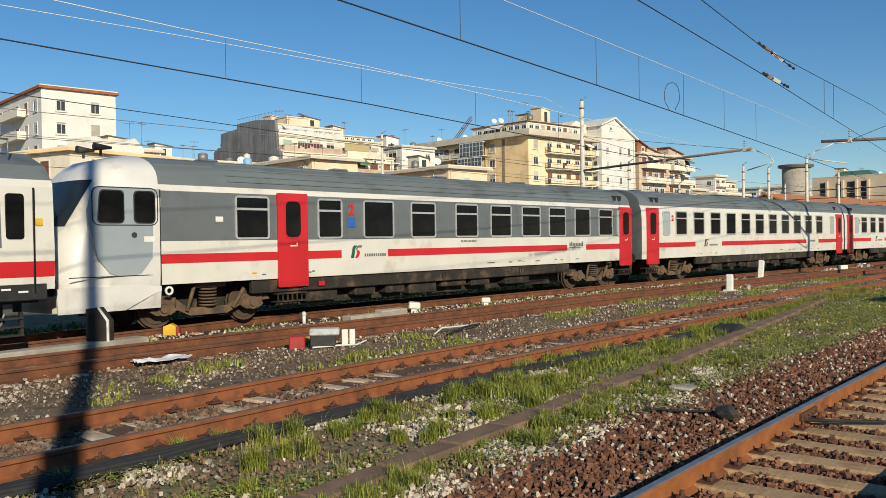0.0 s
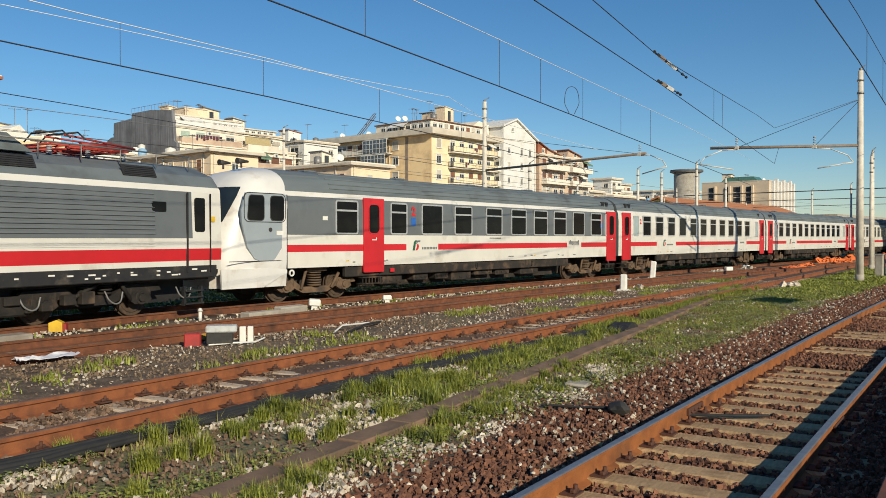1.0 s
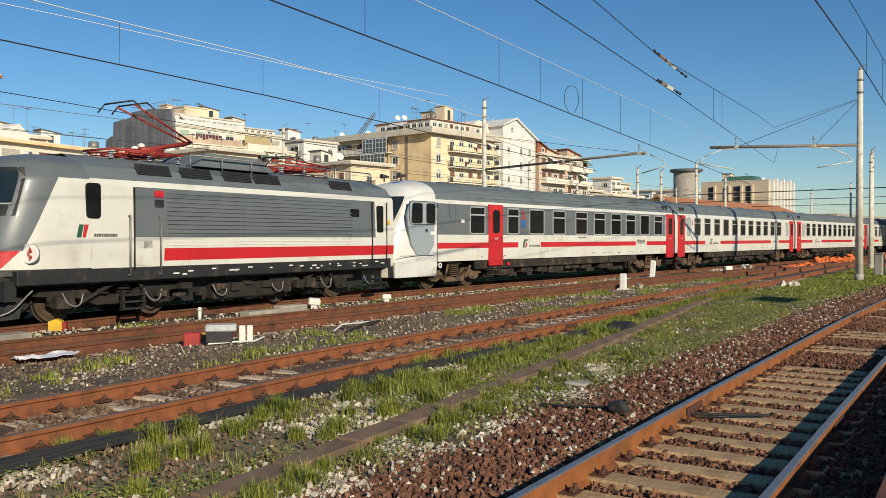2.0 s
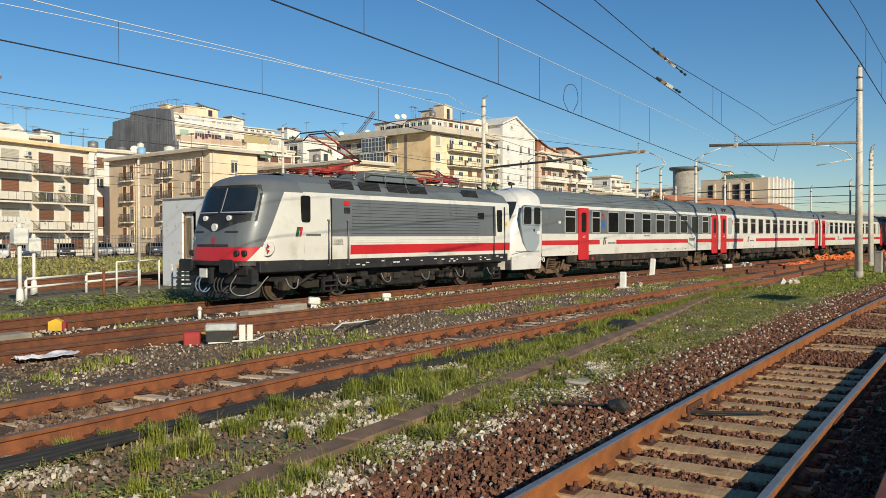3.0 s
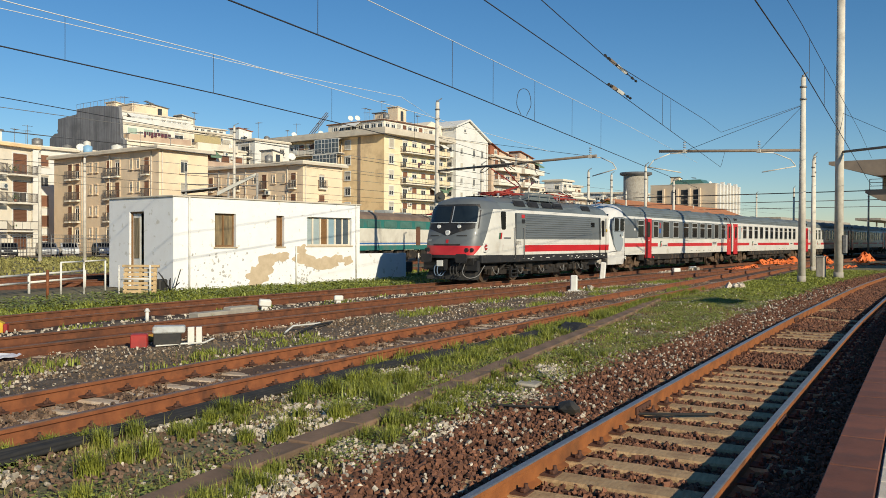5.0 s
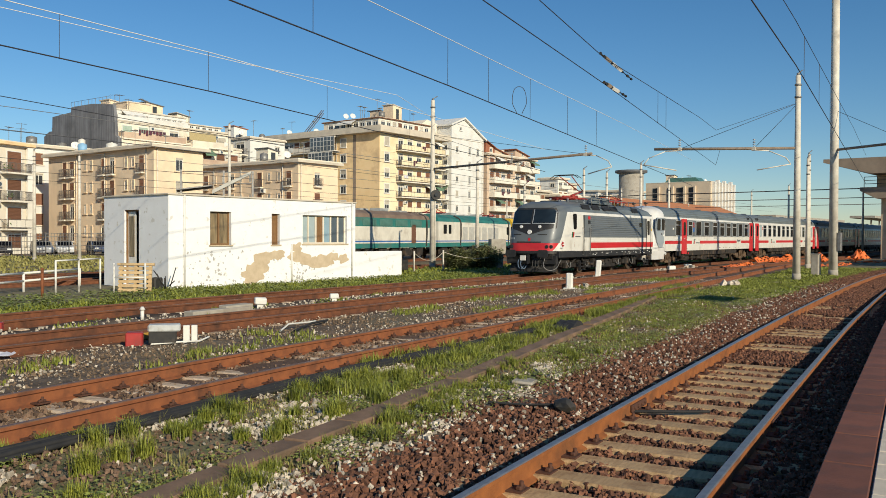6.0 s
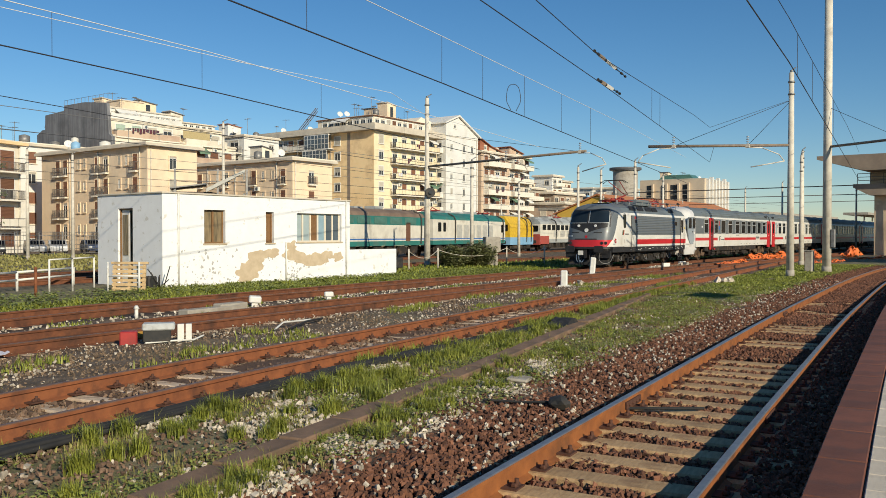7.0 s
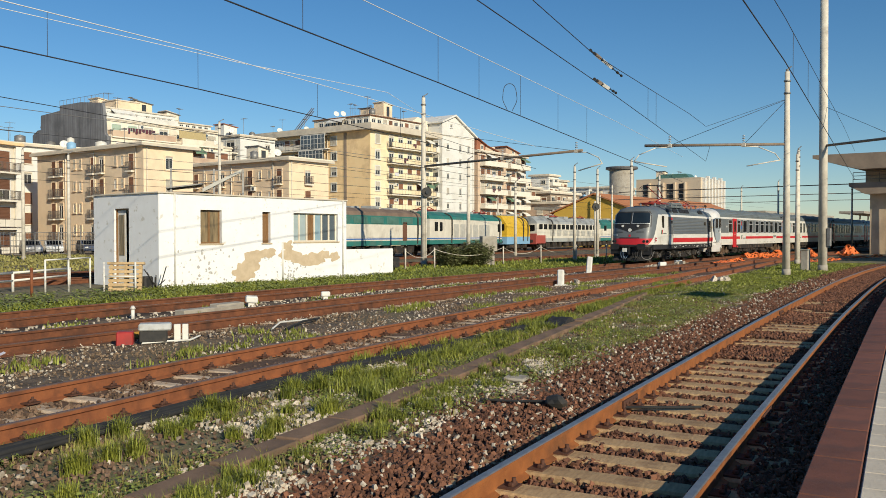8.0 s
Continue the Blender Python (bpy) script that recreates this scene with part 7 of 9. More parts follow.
# lower, farther roofs
for u, v, wu, wv, h, m, s in ((20, 190, 26, 40, 13, "cream", 7), (60, 150, 12, 40, 12, "whitewall", 8), (171, 92, 10, 10, 9.0, "redwall", 9), (196, 96, 14, 8, 10.5, "concrete", 10), (236, 108, 14, 8, 16.0, "whitewall", 11), (206, 128, 6, 7, 21, "whitewall", 12), (200, 113, 22, 14, 13.5, "cream", 1), (223, 112, 28, 12, 12.5, "whitewall", 2), (186, 118, 12, 10, 17.2, "whitewall", 3), (216, 120, 6, 6, 19.0, "whitewall", 4), (176, 108, 14, 8, 13.5, "concrete", 5), (262, 100, 40, 12, 9.5, "cream", 6), (188, 104, 16, 7, 12.4, "brown_slab", 13), (230, 126, 9, 7, 18.5, "cream", 14), (250, 124, 12, 8, 17.0, "whitewall", 15)):
    th = shell("far_block", "distant pale flat-roofed building", u, v, wu, wv, h, M[m], over=0.6, parapet=0.6)
    f = Front(th, "R", v, M["cream"], s)
    n = int(h / 3)
    for i in range(max(0, n - 3), n):
        z = h - (n - i) * 3 + 0.9
        for k in range(int(wu / 3)):
            f.win(u + 1.5 + 3 * k, z + 0.7, 1.7, 1.3, ("dark", "dark", "halfbrown", "brown", "pale"))
        f.balc(u + wu / 2, z - 0.6, wu * 0.86, 1.2, f.rr.choice(["solid", "panel"]), M["balc"])
    f = Front(th, "L", u, M["cream"], s)
    for k in range(int(wv / 3.5)):
        f.win(v + 1.8 + 3.5 * k, h - 1.7, 1.4, 1.3, ("dark", "halfbrown", "pale"))

# beige civic building with slits and a ribbed pale end
th = shell("civic_block", "beige modern building with dark slits and ribbed end", 226.6, 78.9, 19.5, 18.6, 17.4, M["civic"], over=0.05, parapet=0.2)
f = Front(th, "L", 226.6, M["civic"], 2)
for a, w in ((94.6, 1.7), (90.4, 1.4), (87.4, 2.2), (84.2, 1.6)):
    bm = BM()
    box(bm, -w / 2, w / 2, -0.05, 0.0, 0, 4.6, 0)
    for k in range(3):
        box(bm, -w / 2, w / 2, -0.12, -0.05, 1.3 * k + 0.4, 1.3 * k + 0.6, 1)
    box(bm, w / 2, w / 2 + 0.5, -0.7, 0.0, -0.3, 5.0, 1)
    f.put("slit_window", bm, a, 11.4, "dark vertical window slit", [M["win_dark"], M["civic"]])
f = Front(th, "R", 78.9, M["whitewall"], 3)
for k in range(7):
    bm = BM()
    box(bm, -0.45, 0.45, -0.9, 0.0, 0, 16.4 + 0.6 * (k % 2))
    f.put("rib", bm, 228.2 + 2.7 * k, 1.0, "pale concrete rib", M["whitewall"])
bm = BM()
prism(bm, [(82.6, 17.5), (93.2, 17.5), (91.4, 18.9), (84.0, 18.9)], 229, 234, axis="x")
solid("roof_lantern", bm, M["teal_glass"], "greenish glazed lantern on the roof", "roof light")
bm = BM()
tube(bm, (214.2, 96.4, 0), (214.2, 96.4, 19.4), 3.3, n=32)
tube(bm, (214.2, 96.4, 19.4), (214.2, 96.4, 19.7), 3.4, 4.3, n=32, mi=1)
tube(bm, (214.2, 96.4, 19.7), (214.2, 96.4, 20.3), 4.3, n=32, mi=1)
solid("water_tower", bm, [M["concrete"], M["dark_grey_roof"]], "round grey concrete water tower with a dark rim", "tower")

# blocks beyond the yard on the town side
th = shell("cream_block", "tall cream apartment block with a brown roof edge", 37.9, 119.1, 10, 36, 23.5, M["whitewall"], roof=M["tile"])
f = Front(th, "L", 37.9, M["whitewall"], 4)
for z in storeys(1, 23, 7):
    for k in range(9):
        f.win(121.5 + 3.9 * k, z, 1.4, 1.6, ("dark", "brown", "pale"))
    f.balc(130, z - 0.9, 9, 1.2, "solid")
f = Front(th, "R", 119.1, M["whitewall"], 5)
for z in storeys(1, 23, 7):
    f.win(40.4, z, 1.2, 1.6, ("dark", "brown", "pale"))
    f.win(45.0, z, 1.2, 1.6, ("dark", "brown", "pale"))
th = shell("orange_block", "low orange block with roof clutter", 43.0, 107.5, 6, 30, 14.4, M["ochre"], over=0.5)
f = Front(th, "L", 43.0, M["cream"], 6)
for z in storeys(1, 14, 4):
    for k in range(8):
        f.win(109.5 + 3.7 * k, z, 1.3, 1.6, SHUT)

th = shell("grey_block", "grey-white block with a flat roof in the gap", 54.0, 118.5, 16.5, 10, 14.6, M["whitewall"], over=0.4)
f = Front(th, "R", 118.5, M["cream"], 16)
for z in storeys(0, 14.4, 5):
    for k in range(5):
        f.win(55.6 + 3.1 * k, z, 1.3, 1.6, SHUT)
roof_clutter(55, 70, 119.5, 127, 15.1, 9, 21)
# cream block with brown shutters, turned a little from the tracks
ANG = math.degrees(math.atan2(0.305, 0.952))
th = shell("balcony_block", "cream apartment block with brown shutters and balconies", -18.0, 0.0, 18.0, 9.0, 12.0, M["cream"], over=0.6, parapet=0.45, roof=M["ochre_deep"], at=pose(48.3, 95.0, 0, 0, 0, ANG))
f = Front(th, "R", 0.0, M["whitewall"], 4)
zs = [8.95, 5.85, 2.75, -0.3]
for z in zs:
    for a, w in ((-1.9, 1.9), (-6.2, 2.0)):
        f.win(a, z + 1.2, w, 2.3, ("brown", "brown", "brown", "halfbrown"))
        f.balc(a - 0.2, z, 3.5, 1.2, "bars" if z > 4 else "panel")
        f.plant(a - 1.4, z, 0.9)
    f.win(-10.8, z + 1.2, 2.2, 2.3, ("dark", "halfpale", "brown"))
    f.win(-14.6, z + 1.2, 1.6, 2.3, ("dark", "brown"))
    f.balc(-13.2, z, 8.0, 1.4, "panel" if z > 4 else "solid", M["balc"])
    f.band(-18, 0, z - 0.3, 0.22, 0.05, M["whitewall"])
f.wash(-11.6, 4.2, 3.4, 1.45, M["awning"])
f.awn(-14.6, 5.6, 2.6, 1.4, M["awning_green"])
f.case(-8.7, 11.0)
f.case(-4.2, 7.6)
for a in (-0.25, -8.6):
    f.pipe(a, 0, 12)
f = Front(th, "L", -18.0, M["whitewall"], 4)
for z in zs:
    f.win(4.0, z + 1.2, 1.4, 2.0, SHUT)
bm = BM()
prism(bm, [(-13.5, 12.4), (-6.2, 12.4), (-6.2, 13.4), (-7.5, 14.5), (-9.0, 13.9), (-13.5, 14.1)], 2.5, 6.5)
part("roof_tent", bm, M["awning"], th, "white sheeted rooftop shelter")
for a in ((60, 65, 88, 108, 12.9, 6, 1), (73.0, 84.5, 117.5, 130.5, 21.4, 16, 2), (115.5, 129.5, 101, 113, 23.7, 15, 3), (150.5, 168.5, 103.5, 112.5, 20.0, 14, 4), (201, 221, 114, 126, 14.0, 12, 5), (43.5, 48, 108, 136, 14.8, 14, 6), (78, 83, 83, 105, 12.2, 6, 7), (97.5, 104, 115, 122, 19.3, 7, 9), (224, 250, 113, 123, 13.0, 12, 10), (86.5, 92.5, 118, 128, 20.5, 9, 11), (177, 189, 109, 115, 14.0, 8, 12), (187, 197, 119, 127, 17.7, 6, 13), (114.5, 117, 116, 127, 21.4, 5, 14), (132, 136, 104, 110, 22.7, 3, 15), (229, 245, 81, 96, 17.5, 5, 16)):
    roof_clutter(*a)

# rooftop crane arm beyond the yellow block
cr = thing("crane_arm", "slanting brown lattice crane arm above the roofs", "crane", pose(118, 128, 0))
a, b = Vector((0, 0, 18)), Vector((4, -6, 27))
for dx, dz in ((0, 0), (0.5, 0), (0, 0.6), (0.5, 0.6)):
    bm = BM()
    tube(bm, a + Vector((dx, 0, dz)), b + Vector((dx, 0, dz)), 0.08, n=5)
    part("chord", bm, M["brown_steel"], cr)
for k in range(9):
    bm = BM()
    p, q = a.lerp(b, k / 9), a.lerp(b, (k + 1) / 9)
    tube(bm, p, q + Vector((0.5, 0, 0.6)), 0.05, n=5)
    part("lacing", bm, M["brown_steel"], cr)
# low long canopies and sheds between the sidings and the far blocks
for u, v, wu, wv, h in ((150, 60, 40, 10, 5.5), (135, 70, 20, 8, 6.5), (165, 45, 60, 6, 6.0), (200, 34, 80, 5, 6.5)):
    th = thing("platform_canopy", "long low station canopy on thin posts", "canopy", pose(u, v, 0), "canopies")
    bm = BM()
    box(bm, 0, wu, 0, wv, h, h + 0.5)
    part("roof", bm, M["concrete"], th)
    for k in range(9):
        bm = BM()
        box(bm, wu * k / 8 - 0.15, wu * k / 8 + 0.15, wv / 2 - 0.15, wv / 2 + 0.15, 0, h)
        part("post", bm, M["pole"], th)


# unseen plain wall, added behind the platform to block low sky and deepen shadows
bm = BM()
box(bm, -60, 40, -26, -22, -0.1, 8.2)
solid("station_wall", bm, M["ochre"], "unseen plain ochre wall added behind the platform to block sky light", "wall", kind="structure")

# steel stair and lean-to canopy behind the hut
lt = thing("lean_to", "grey steel lean-to canopy with a slanting strut", "canopy", pose(32.6, 45.0, 0, 0, 0, -38))
for x in (0.0, 2.6, 4.4):
    bm = BM()
    box(bm, x - 0.06, x + 0.06, -0.06, 0.06, 0, 6.2)
    part("post", bm, M["steel"], lt)
bm = BM()
prism(bm, [(-0.3, 4.9), (1.9, 5.2), (1.9, 5.28), (-0.3, 4.98)], -0.2, 2.6)
part("canopy_sheet", bm, M["steel"], lt)
bm = BM()
prism(bm, [(1.9, 4.7), (4.3, 6.0), (4.3, 6.2), (1.9, 4.95)], -0.3, 0.3)
part("strut", bm, M["alu_dull"], lt)
# dark block stands in for the shade under the canopy sheet
bm = BM()
prism(bm, [(-0.2, 3.6), (3.6, 3.6), (3.6, 4.5), (2.2, 4.75), (-0.2, 4.75)], 0.4, 2.4)
part("shaded_box", bm, M["brown_steel"], lt)
for z in (6.1, 5.4):
    bm = BM()
    tube(bm, (0, 0, z), (4.4, 0, z), 0.03, n=6)
    part("rail", bm, M["steel"], lt)

# ---------- stones, kerb, cables ----------


M["dusty_stone"] = mat("dusty_brown_stone", (0.20, 0.125, 0.08), (0.12, 0.075, 0.05), 9, 0.9, island=0.45, bump=0.3)


def stone_field(name, pts, sizes, m, label, seed):
    rng = np.random.RandomState(seed)
    n = len(pts)
    cube = np.array([(x, y, z) for x in (-1, 1) for y in (-1, 1) for z in (-1, 1)], float)
    quads = np.array([(0, 1, 3, 2), (4, 6, 7, 5), (0, 4, 5, 1), (2, 3, 7, 6), (0, 2, 6, 4), (1, 5, 7, 3)])
    v = cube[None] * (1 + rng.uniform(-0.45, 0.3, (n, 8, 3)))
    v *= (sizes[:, None] * np.array([1.0, 0.8, 0.6])[None] * rng.uniform(0.75, 1.25, (n, 3)))[:, None] * 0.5
    ang = rng.uniform(0, 6.28, (n, 3))
    for ax, (i, j) in enumerate(((1, 2), (0, 2), (0, 1))):
        c, s = np.cos(ang[:, ax] * (1 if ax == 2 else 0.25))[:, None], np.sin(ang[:, ax] * (1 if ax == 2 else 0.25))[:, None]
        a, b = v[:, :, i].copy(), v[:, :, j].copy()
        v[:, :, i], v[:, :, j] = c * a - s * b, s * a + c * b
    v += np.asarray(pts)[:, None]
    me = bpy.data.meshes.new(name)
    me.from_pydata(v.reshape(-1, 3).tolist(), [], (quads[None] + 8 * np.arange(n)[:, None, None]).reshape(-1, 4).tolist())
    me.materials.append(m)
    return tagged(new(name, me), label, "gravel", kind="stuff")


T1V = np.vectorize(t1)
T2V = np.vectorize(t2)
T3V = np.vectorize(t3)
T4V = np.vectorize(t4)
KV = np.vectorize(kerb_v)
rng = np.random.RandomState(12)


def near_u(n, a, b, power=1.6):
    """Places along the tracks, denser near the platform's start."""
    return a + (b - a) * rng.random_sample(n) ** power


COVER = (13.8, 15.4, 20.0)
# brown ballast round the first track
u = near_u(46000, 2.0, 30.0, 1.6)
d = rng.uniform(-1.5, 2.75, len(u))
gap = np.abs(((u - 1.0 + 0.3) % 0.6) - 0.3) > 0.13
shoulder = d > 0.95
keep = (gap & (np.abs(d) < 0.68)) | shoulder | (d < -0.9) | (gap & (np.abs(d) < 1.4) & (np.abs(d) > 0.85)) | ((np.abs(np.abs(d) - 0.62) < 0.05) & (rng.random_sample(len(u)) < 0.25))
keep &= (np.abs(np.abs(d) - 0.7525) > 0.10)
keep &= rng.random_sample(len(u)) < np.where(d > 2.2, (2.8 - d) / 0.6, 1)
u, d = u[keep], d[keep]
# raised on the platform side: dark stones hide sleeper ends to deepen the shade
z = np.where(np.abs(d) < 0.95, -0.035, np.where(d > 0, -0.02 + 0.03 * np.clip((1.6 - d), 0, 0.6), 0.0)) + rng.uniform(-0.012, 0.02, len(u))
stone_field("ballast", np.stack([u, T1V(u) + d, z], 1), rng.uniform(0.028, 0.060, len(u)), M["ballast"], "reddish brown crushed ballast stones", 1)
# ballast behind the viewpoint
u = rng.uniform(-11, 2.0, 9000)
d = rng.uniform(-1.2, 2.6, len(u))
keep = (np.abs(((u - 1.0 + 0.3) % 0.6) - 0.3) > 0.15) & (np.abs(np.abs(d) - 0.7525) > 0.1) | (d > 1.3)
u, d = u[keep], d[keep]
stone_field("ballast", np.stack([u, T1V(u) + d, -0.03 + rng.uniform(-0.01, 0.02, len(u))], 1), rng.uniform(0.035, 0.07, len(u)), M["ballast"], "reddish brown crushed ballast stones", 23)
# ballast farther along
u = 28 + 34 * rng.random_sample(7000)
d = rng.uniform(-1.4, 2.4, len(u))
keep = np.abs(np.abs(d) - 0.7525) > 0.12
u, d = u[keep], d[keep]
stone_field("ballast", np.stack([u, T1V(u) + d, -0.03 + rng.uniform(-0.01, 0.03, len(u))], 1), rng.uniform(0.06, 0.11, len(u)), M["ballast"], "reddish brown crushed ballast stones", 2)
# ballast heaped over the sleepers in patches
u = near_u(16000, 9.0, 58, 1.5)
d = rng.uniform(-0.66, 0.66, len(u))
q = np.array([noise.noise((a * 0.8, b * 0.7, 22)) for a, b in zip(u, d)])
keep = ((u > COVER[0]) & (u < COVER[1])) | ((u > 16.9) & (u < 17.9)) | ((u > COVER[2]) & (q > -0.12 - np.clip((u - COVER[2]) * 0.02, 0, 0.5)))
u, d = u[keep], d[keep]
stone_field("ballast", np.stack([u, T1V(u) + d, rng.uniform(0.0, 0.022, len(u))], 1), rng.uniform(0.03, 0.06, len(u)) * (1 + np.clip((u - 14) * 0.02, 0, 0.8)), M["ballast"], "brown ballast heaped over the sleepers", 18)
u = near_u(1500, 2.0, 40, 1.5)
d = rng.uniform(1.1, 2.7, len(u))
stone_field("gravel", np.stack([u, T1V(u) + d, rng.uniform(-0.005, 0.025, len(u))], 1), rng.uniform(0.02, 0.05, len(u)), M["pale_stone"], "pale stones strewn on brown ballast", 19)
# pale limestone at the edge of the grass and under the cables
u = near_u(34000, 2.0, 34, 1.5)
d = np.where(rng.random_sample(len(u)) < 0.3, rng.normal(2.75, 0.3, len(u)), rng.uniform(2.2, 5.2, len(u)))
clump = np.array([noise.noise((a * 0.9, b * 0.9, 4)) for a, b in zip(u, d)])
keep = (clump > np.where(rng.random_sample(len(u)) < 0.05, -0.5, -0.02 + np.clip((u - 7) * 0.09, 0, 0.75))) & (np.abs(T1V(u) + d - KV(u)) > 0.2) & (T1V(u) + d < T2V(u) - 1.3)
u, d = u[keep], d[keep]
stone_field("gravel", np.stack([u, T1V(u) + d, rng.uniform(-0.02, 0.02, len(u))], 1), 0.018 + 0.048 * rng.random_sample(len(u)) ** 2.5, M["pale_stone"], "scattered pale limestone gravel among grass", 3)
u = near_u(9000, 2.0, 26, 1.5)
d = rng.uniform(2.2, 5.4, len(u))
keep = (np.abs(T1V(u) + d - KV(u)) > 0.17) & (T1V(u) + d < T2V(u) - 1.0)
u, d = u[keep], d[keep]
stone_field("gravel", np.stack([u, T1V(u) + d, rng.uniform(-0.02, 0.015, len(u))], 1), rng.uniform(0.015, 0.045, len(u)), M["dusty_stone"], "small brown stones among grass", 17)
# grey gravel between the second and third tracks and round their sleepers
u = near_u(30000, 2.0, 42, 1.4)
f = rng.random_sample(len(u))
v = T2V(u) - 1.3 + f * (T3V(u) + 1.3 - T2V(u) + 1.3)
keep = (np.abs(np.abs(v - T2V(u)) - 0.7525) > 0.1) & (np.abs(np.abs(v - T3V(u)) - 0.7525) > 0.1)
u, v = u[keep], v[keep]
stone_field("gravel", np.stack([u, v, np.where(np.minimum(np.abs(v - T2V(u)), np.abs(v - T3V(u))) < 1.1, -0.055, -0.02) + rng.uniform(-0.01, 0.015, len(u))], 1), 0.02 + 0.035 * rng.random_sample(len(u)) ** 2, M["grey_stone"], "dusty grey gravel between rusty tracks", 4)
u = near_u(9000, 3.0, 40, 1.3)
v = T2V(u) + 1.0 + rng.random_sample(len(u)) * (T3V(u) - T2V(u) - 1.8)
q = np.array([noise.noise((a * 0.45, b * 0.7, 8)) for a, b in zip(u, v)])
keep = rng.random_sample(len(u)) < np.clip(0.35 + 1.6 * q, 0.06, 0.95)
u, v = u[keep], v[keep]
stone_field("gravel", np.stack([u, v, rng.uniform(-0.02, 0.03, len(u))], 1), 0.012 + 0.045 * rng.random_sample(len(u)) ** 4, M["pale_stone"], "pale stones scattered on grey gravel", 5)
u = near_u(1200, 3.0, 40, 1.2)
v = T3V(u) + 0.9 + rng.random_sample(len(u)) * 2.2
stone_field("gravel", np.stack([u, v, rng.uniform(-0.02, 0.02, len(u))], 1), rng.uniform(0.03, 0.08, len(u)), M["pale_stone"], "pale gravel beside the train's track", 6)

# brown crushed stones over the second track's sleepers
u = near_u(14000, 2.0, 40, 1.3)
d = rng.uniform(-1.25, 1.25, len(u))
q = np.array([noise.noise((a * 1.3, b * 1.6, 15)) for a, b in zip(u, d)])
keep = (np.abs(np.abs(d) - 0.7525) > 0.08) & (q > -0.25)
u, d = u[keep], d[keep]
stone_field("ballast", np.stack([u, T2V(u) + d, -0.028 + rng.uniform(-0.012, 0.014, len(u))], 1), rng.uniform(0.025, 0.06, len(u)), M["dusty_stone"], "dusty brown stones between rusty rails", 16)

# low kerb of concrete slabs through the grass
kerb = thing("kerb", "low weathered concrete kerb slabs set in grass", "kerb", kind="structure")
u = 2.2
k = 0
while u < 34:
    a = math.atan2(kerb_v(u + 1) - kerb_v(u - 1), 2)
    bm = BM()
    box(bm, -0.48, 0.48, -0.15, 0.15, -0.12, 0.055 + random.uniform(-0.008, 0.012), 0, 0.015)
    part("slab", bm, M["slab"], kerb, at=pose(u, kerb_v(u), 0.01, random.uniform(-1.5, 1.5), random.uniform(-0.8, 0.8), math.degrees(a)))
    u += 0.99 * math.cos(a)

# bundle of black cables along the second track
cables = thing("cable_bundle", "sagging bundle of black cables lying on gravel", "cable")
for k in range(6):
    cu = bpy.data.curves.new("cable", "CURVE")
    cu.dimensions, cu.bevel_depth, cu.bevel_resolution = "3D", random.uniform(0.022, 0.035), 2
    sp = cu.splines.new("POLY")
    us = np.arange(1.0, 17.4 - 0.2 * (k % 3), 0.4)
    sp.points.add(len(us) - 1)
    for q, uu in zip(sp.points, us):
        off = (k - 2.5) * 0.04 + 0.06 * noise.noise((uu * 0.5, k * 3.3, 0))
        base = t2(uu) - 1.32 - 0.16 * smooth(10, 16, uu)
        q.co = (uu, base + off, 0.03 + 0.035 * abs(noise.noise((uu * 0.9, k * 2.1, 5))) + 0.02 * (k % 2), 1)
    cu.materials.append(M["cable"])
    ob = new("cable", cu)
    ob.parent = cables
bm = BM()
prism(bm, [(-0.9, 0.0), (-0.5, 0.12), (0.1, 0.26), (0.5, 0.2), (0.9, 0.0)], -0.3, 0.3)
bmesh.ops.subdivide_edges(bm, edges=bm.edges, cuts=3, use_grid_fill=True)
for v_ in bm.verts:
    v_.co += 0.05 * Vector((noise.noise(v_.co * 4), noise.noise(v_.co * 4 + Vector((9, 0, 0))), noise.noise(v_.co * 5)))
solid("sheeting", bm, M["cable"], "crumpled black sheeting over the cable end", "sheeting", at=pose(16.6, 8.95, 0, 0, 0, 12) @ Matrix.Scale(0.7, 4))

# ---------- grass and weeds ----------


def blades(name, roots, heights, spread, m, label, seed, width=0.006):
    rg = np.random.RandomState(seed)
    n = len(roots)
    ang = rg.uniform(0, 6.283, n)
    lean = rg.uniform(0.1, 1.0, n) * spread
    dirv = np.stack([np.cos(ang), np.sin(ang), np.zeros(n)], 1)
    side = np.stack([-np.sin(ang), np.cos(ang), np.zeros(n)], 1)
    w = (width * rg.uniform(0.6, 1.4, n))[:, None]
    h = heights[:, None]
    up = np.array([0, 0, 1.0])[None]
    p0 = roots
    p1 = roots + up * h * 0.55 + dirv * h * (lean * 0.3)[:, None]
    p2 = roots + up * h * (1 - 0.35 * lean[:, None] ** 2) + dirv * h * (lean * 0.95)[:, None]
    v = np.stack([p0 - side * w, p0 + side * w, p1 + side * w * 0.8, p1 - side * w * 0.8, p2], 1).reshape(-1, 3)
    faces = []
    for i in range(n):
        b = 5 * i
        faces += [(b, b + 1, b + 2, b + 3), (b + 3, b + 2, b + 4)]
    me = bpy.data.meshes.new(name)
    me.from_pydata(v.tolist(), [], faces)
    me.materials.append(m)
    return tagged(new(name, me), label, "grass", kind="stuff")


def tufts(centres, per, radius, hmin, hmax, seed):
    rg = np.random.RandomState(seed)
    n = len(centres)
    r = np.repeat(centres, per, 0)
    r = r + np.concatenate([rg.normal(0, radius, (len(r), 2)), np.zeros((len(r), 1))], 1)
    hh = np.repeat(rg.uniform(0.5, 1.0, n), per) * rg.uniform(hmin, hmax, len(r))
    return r, hh


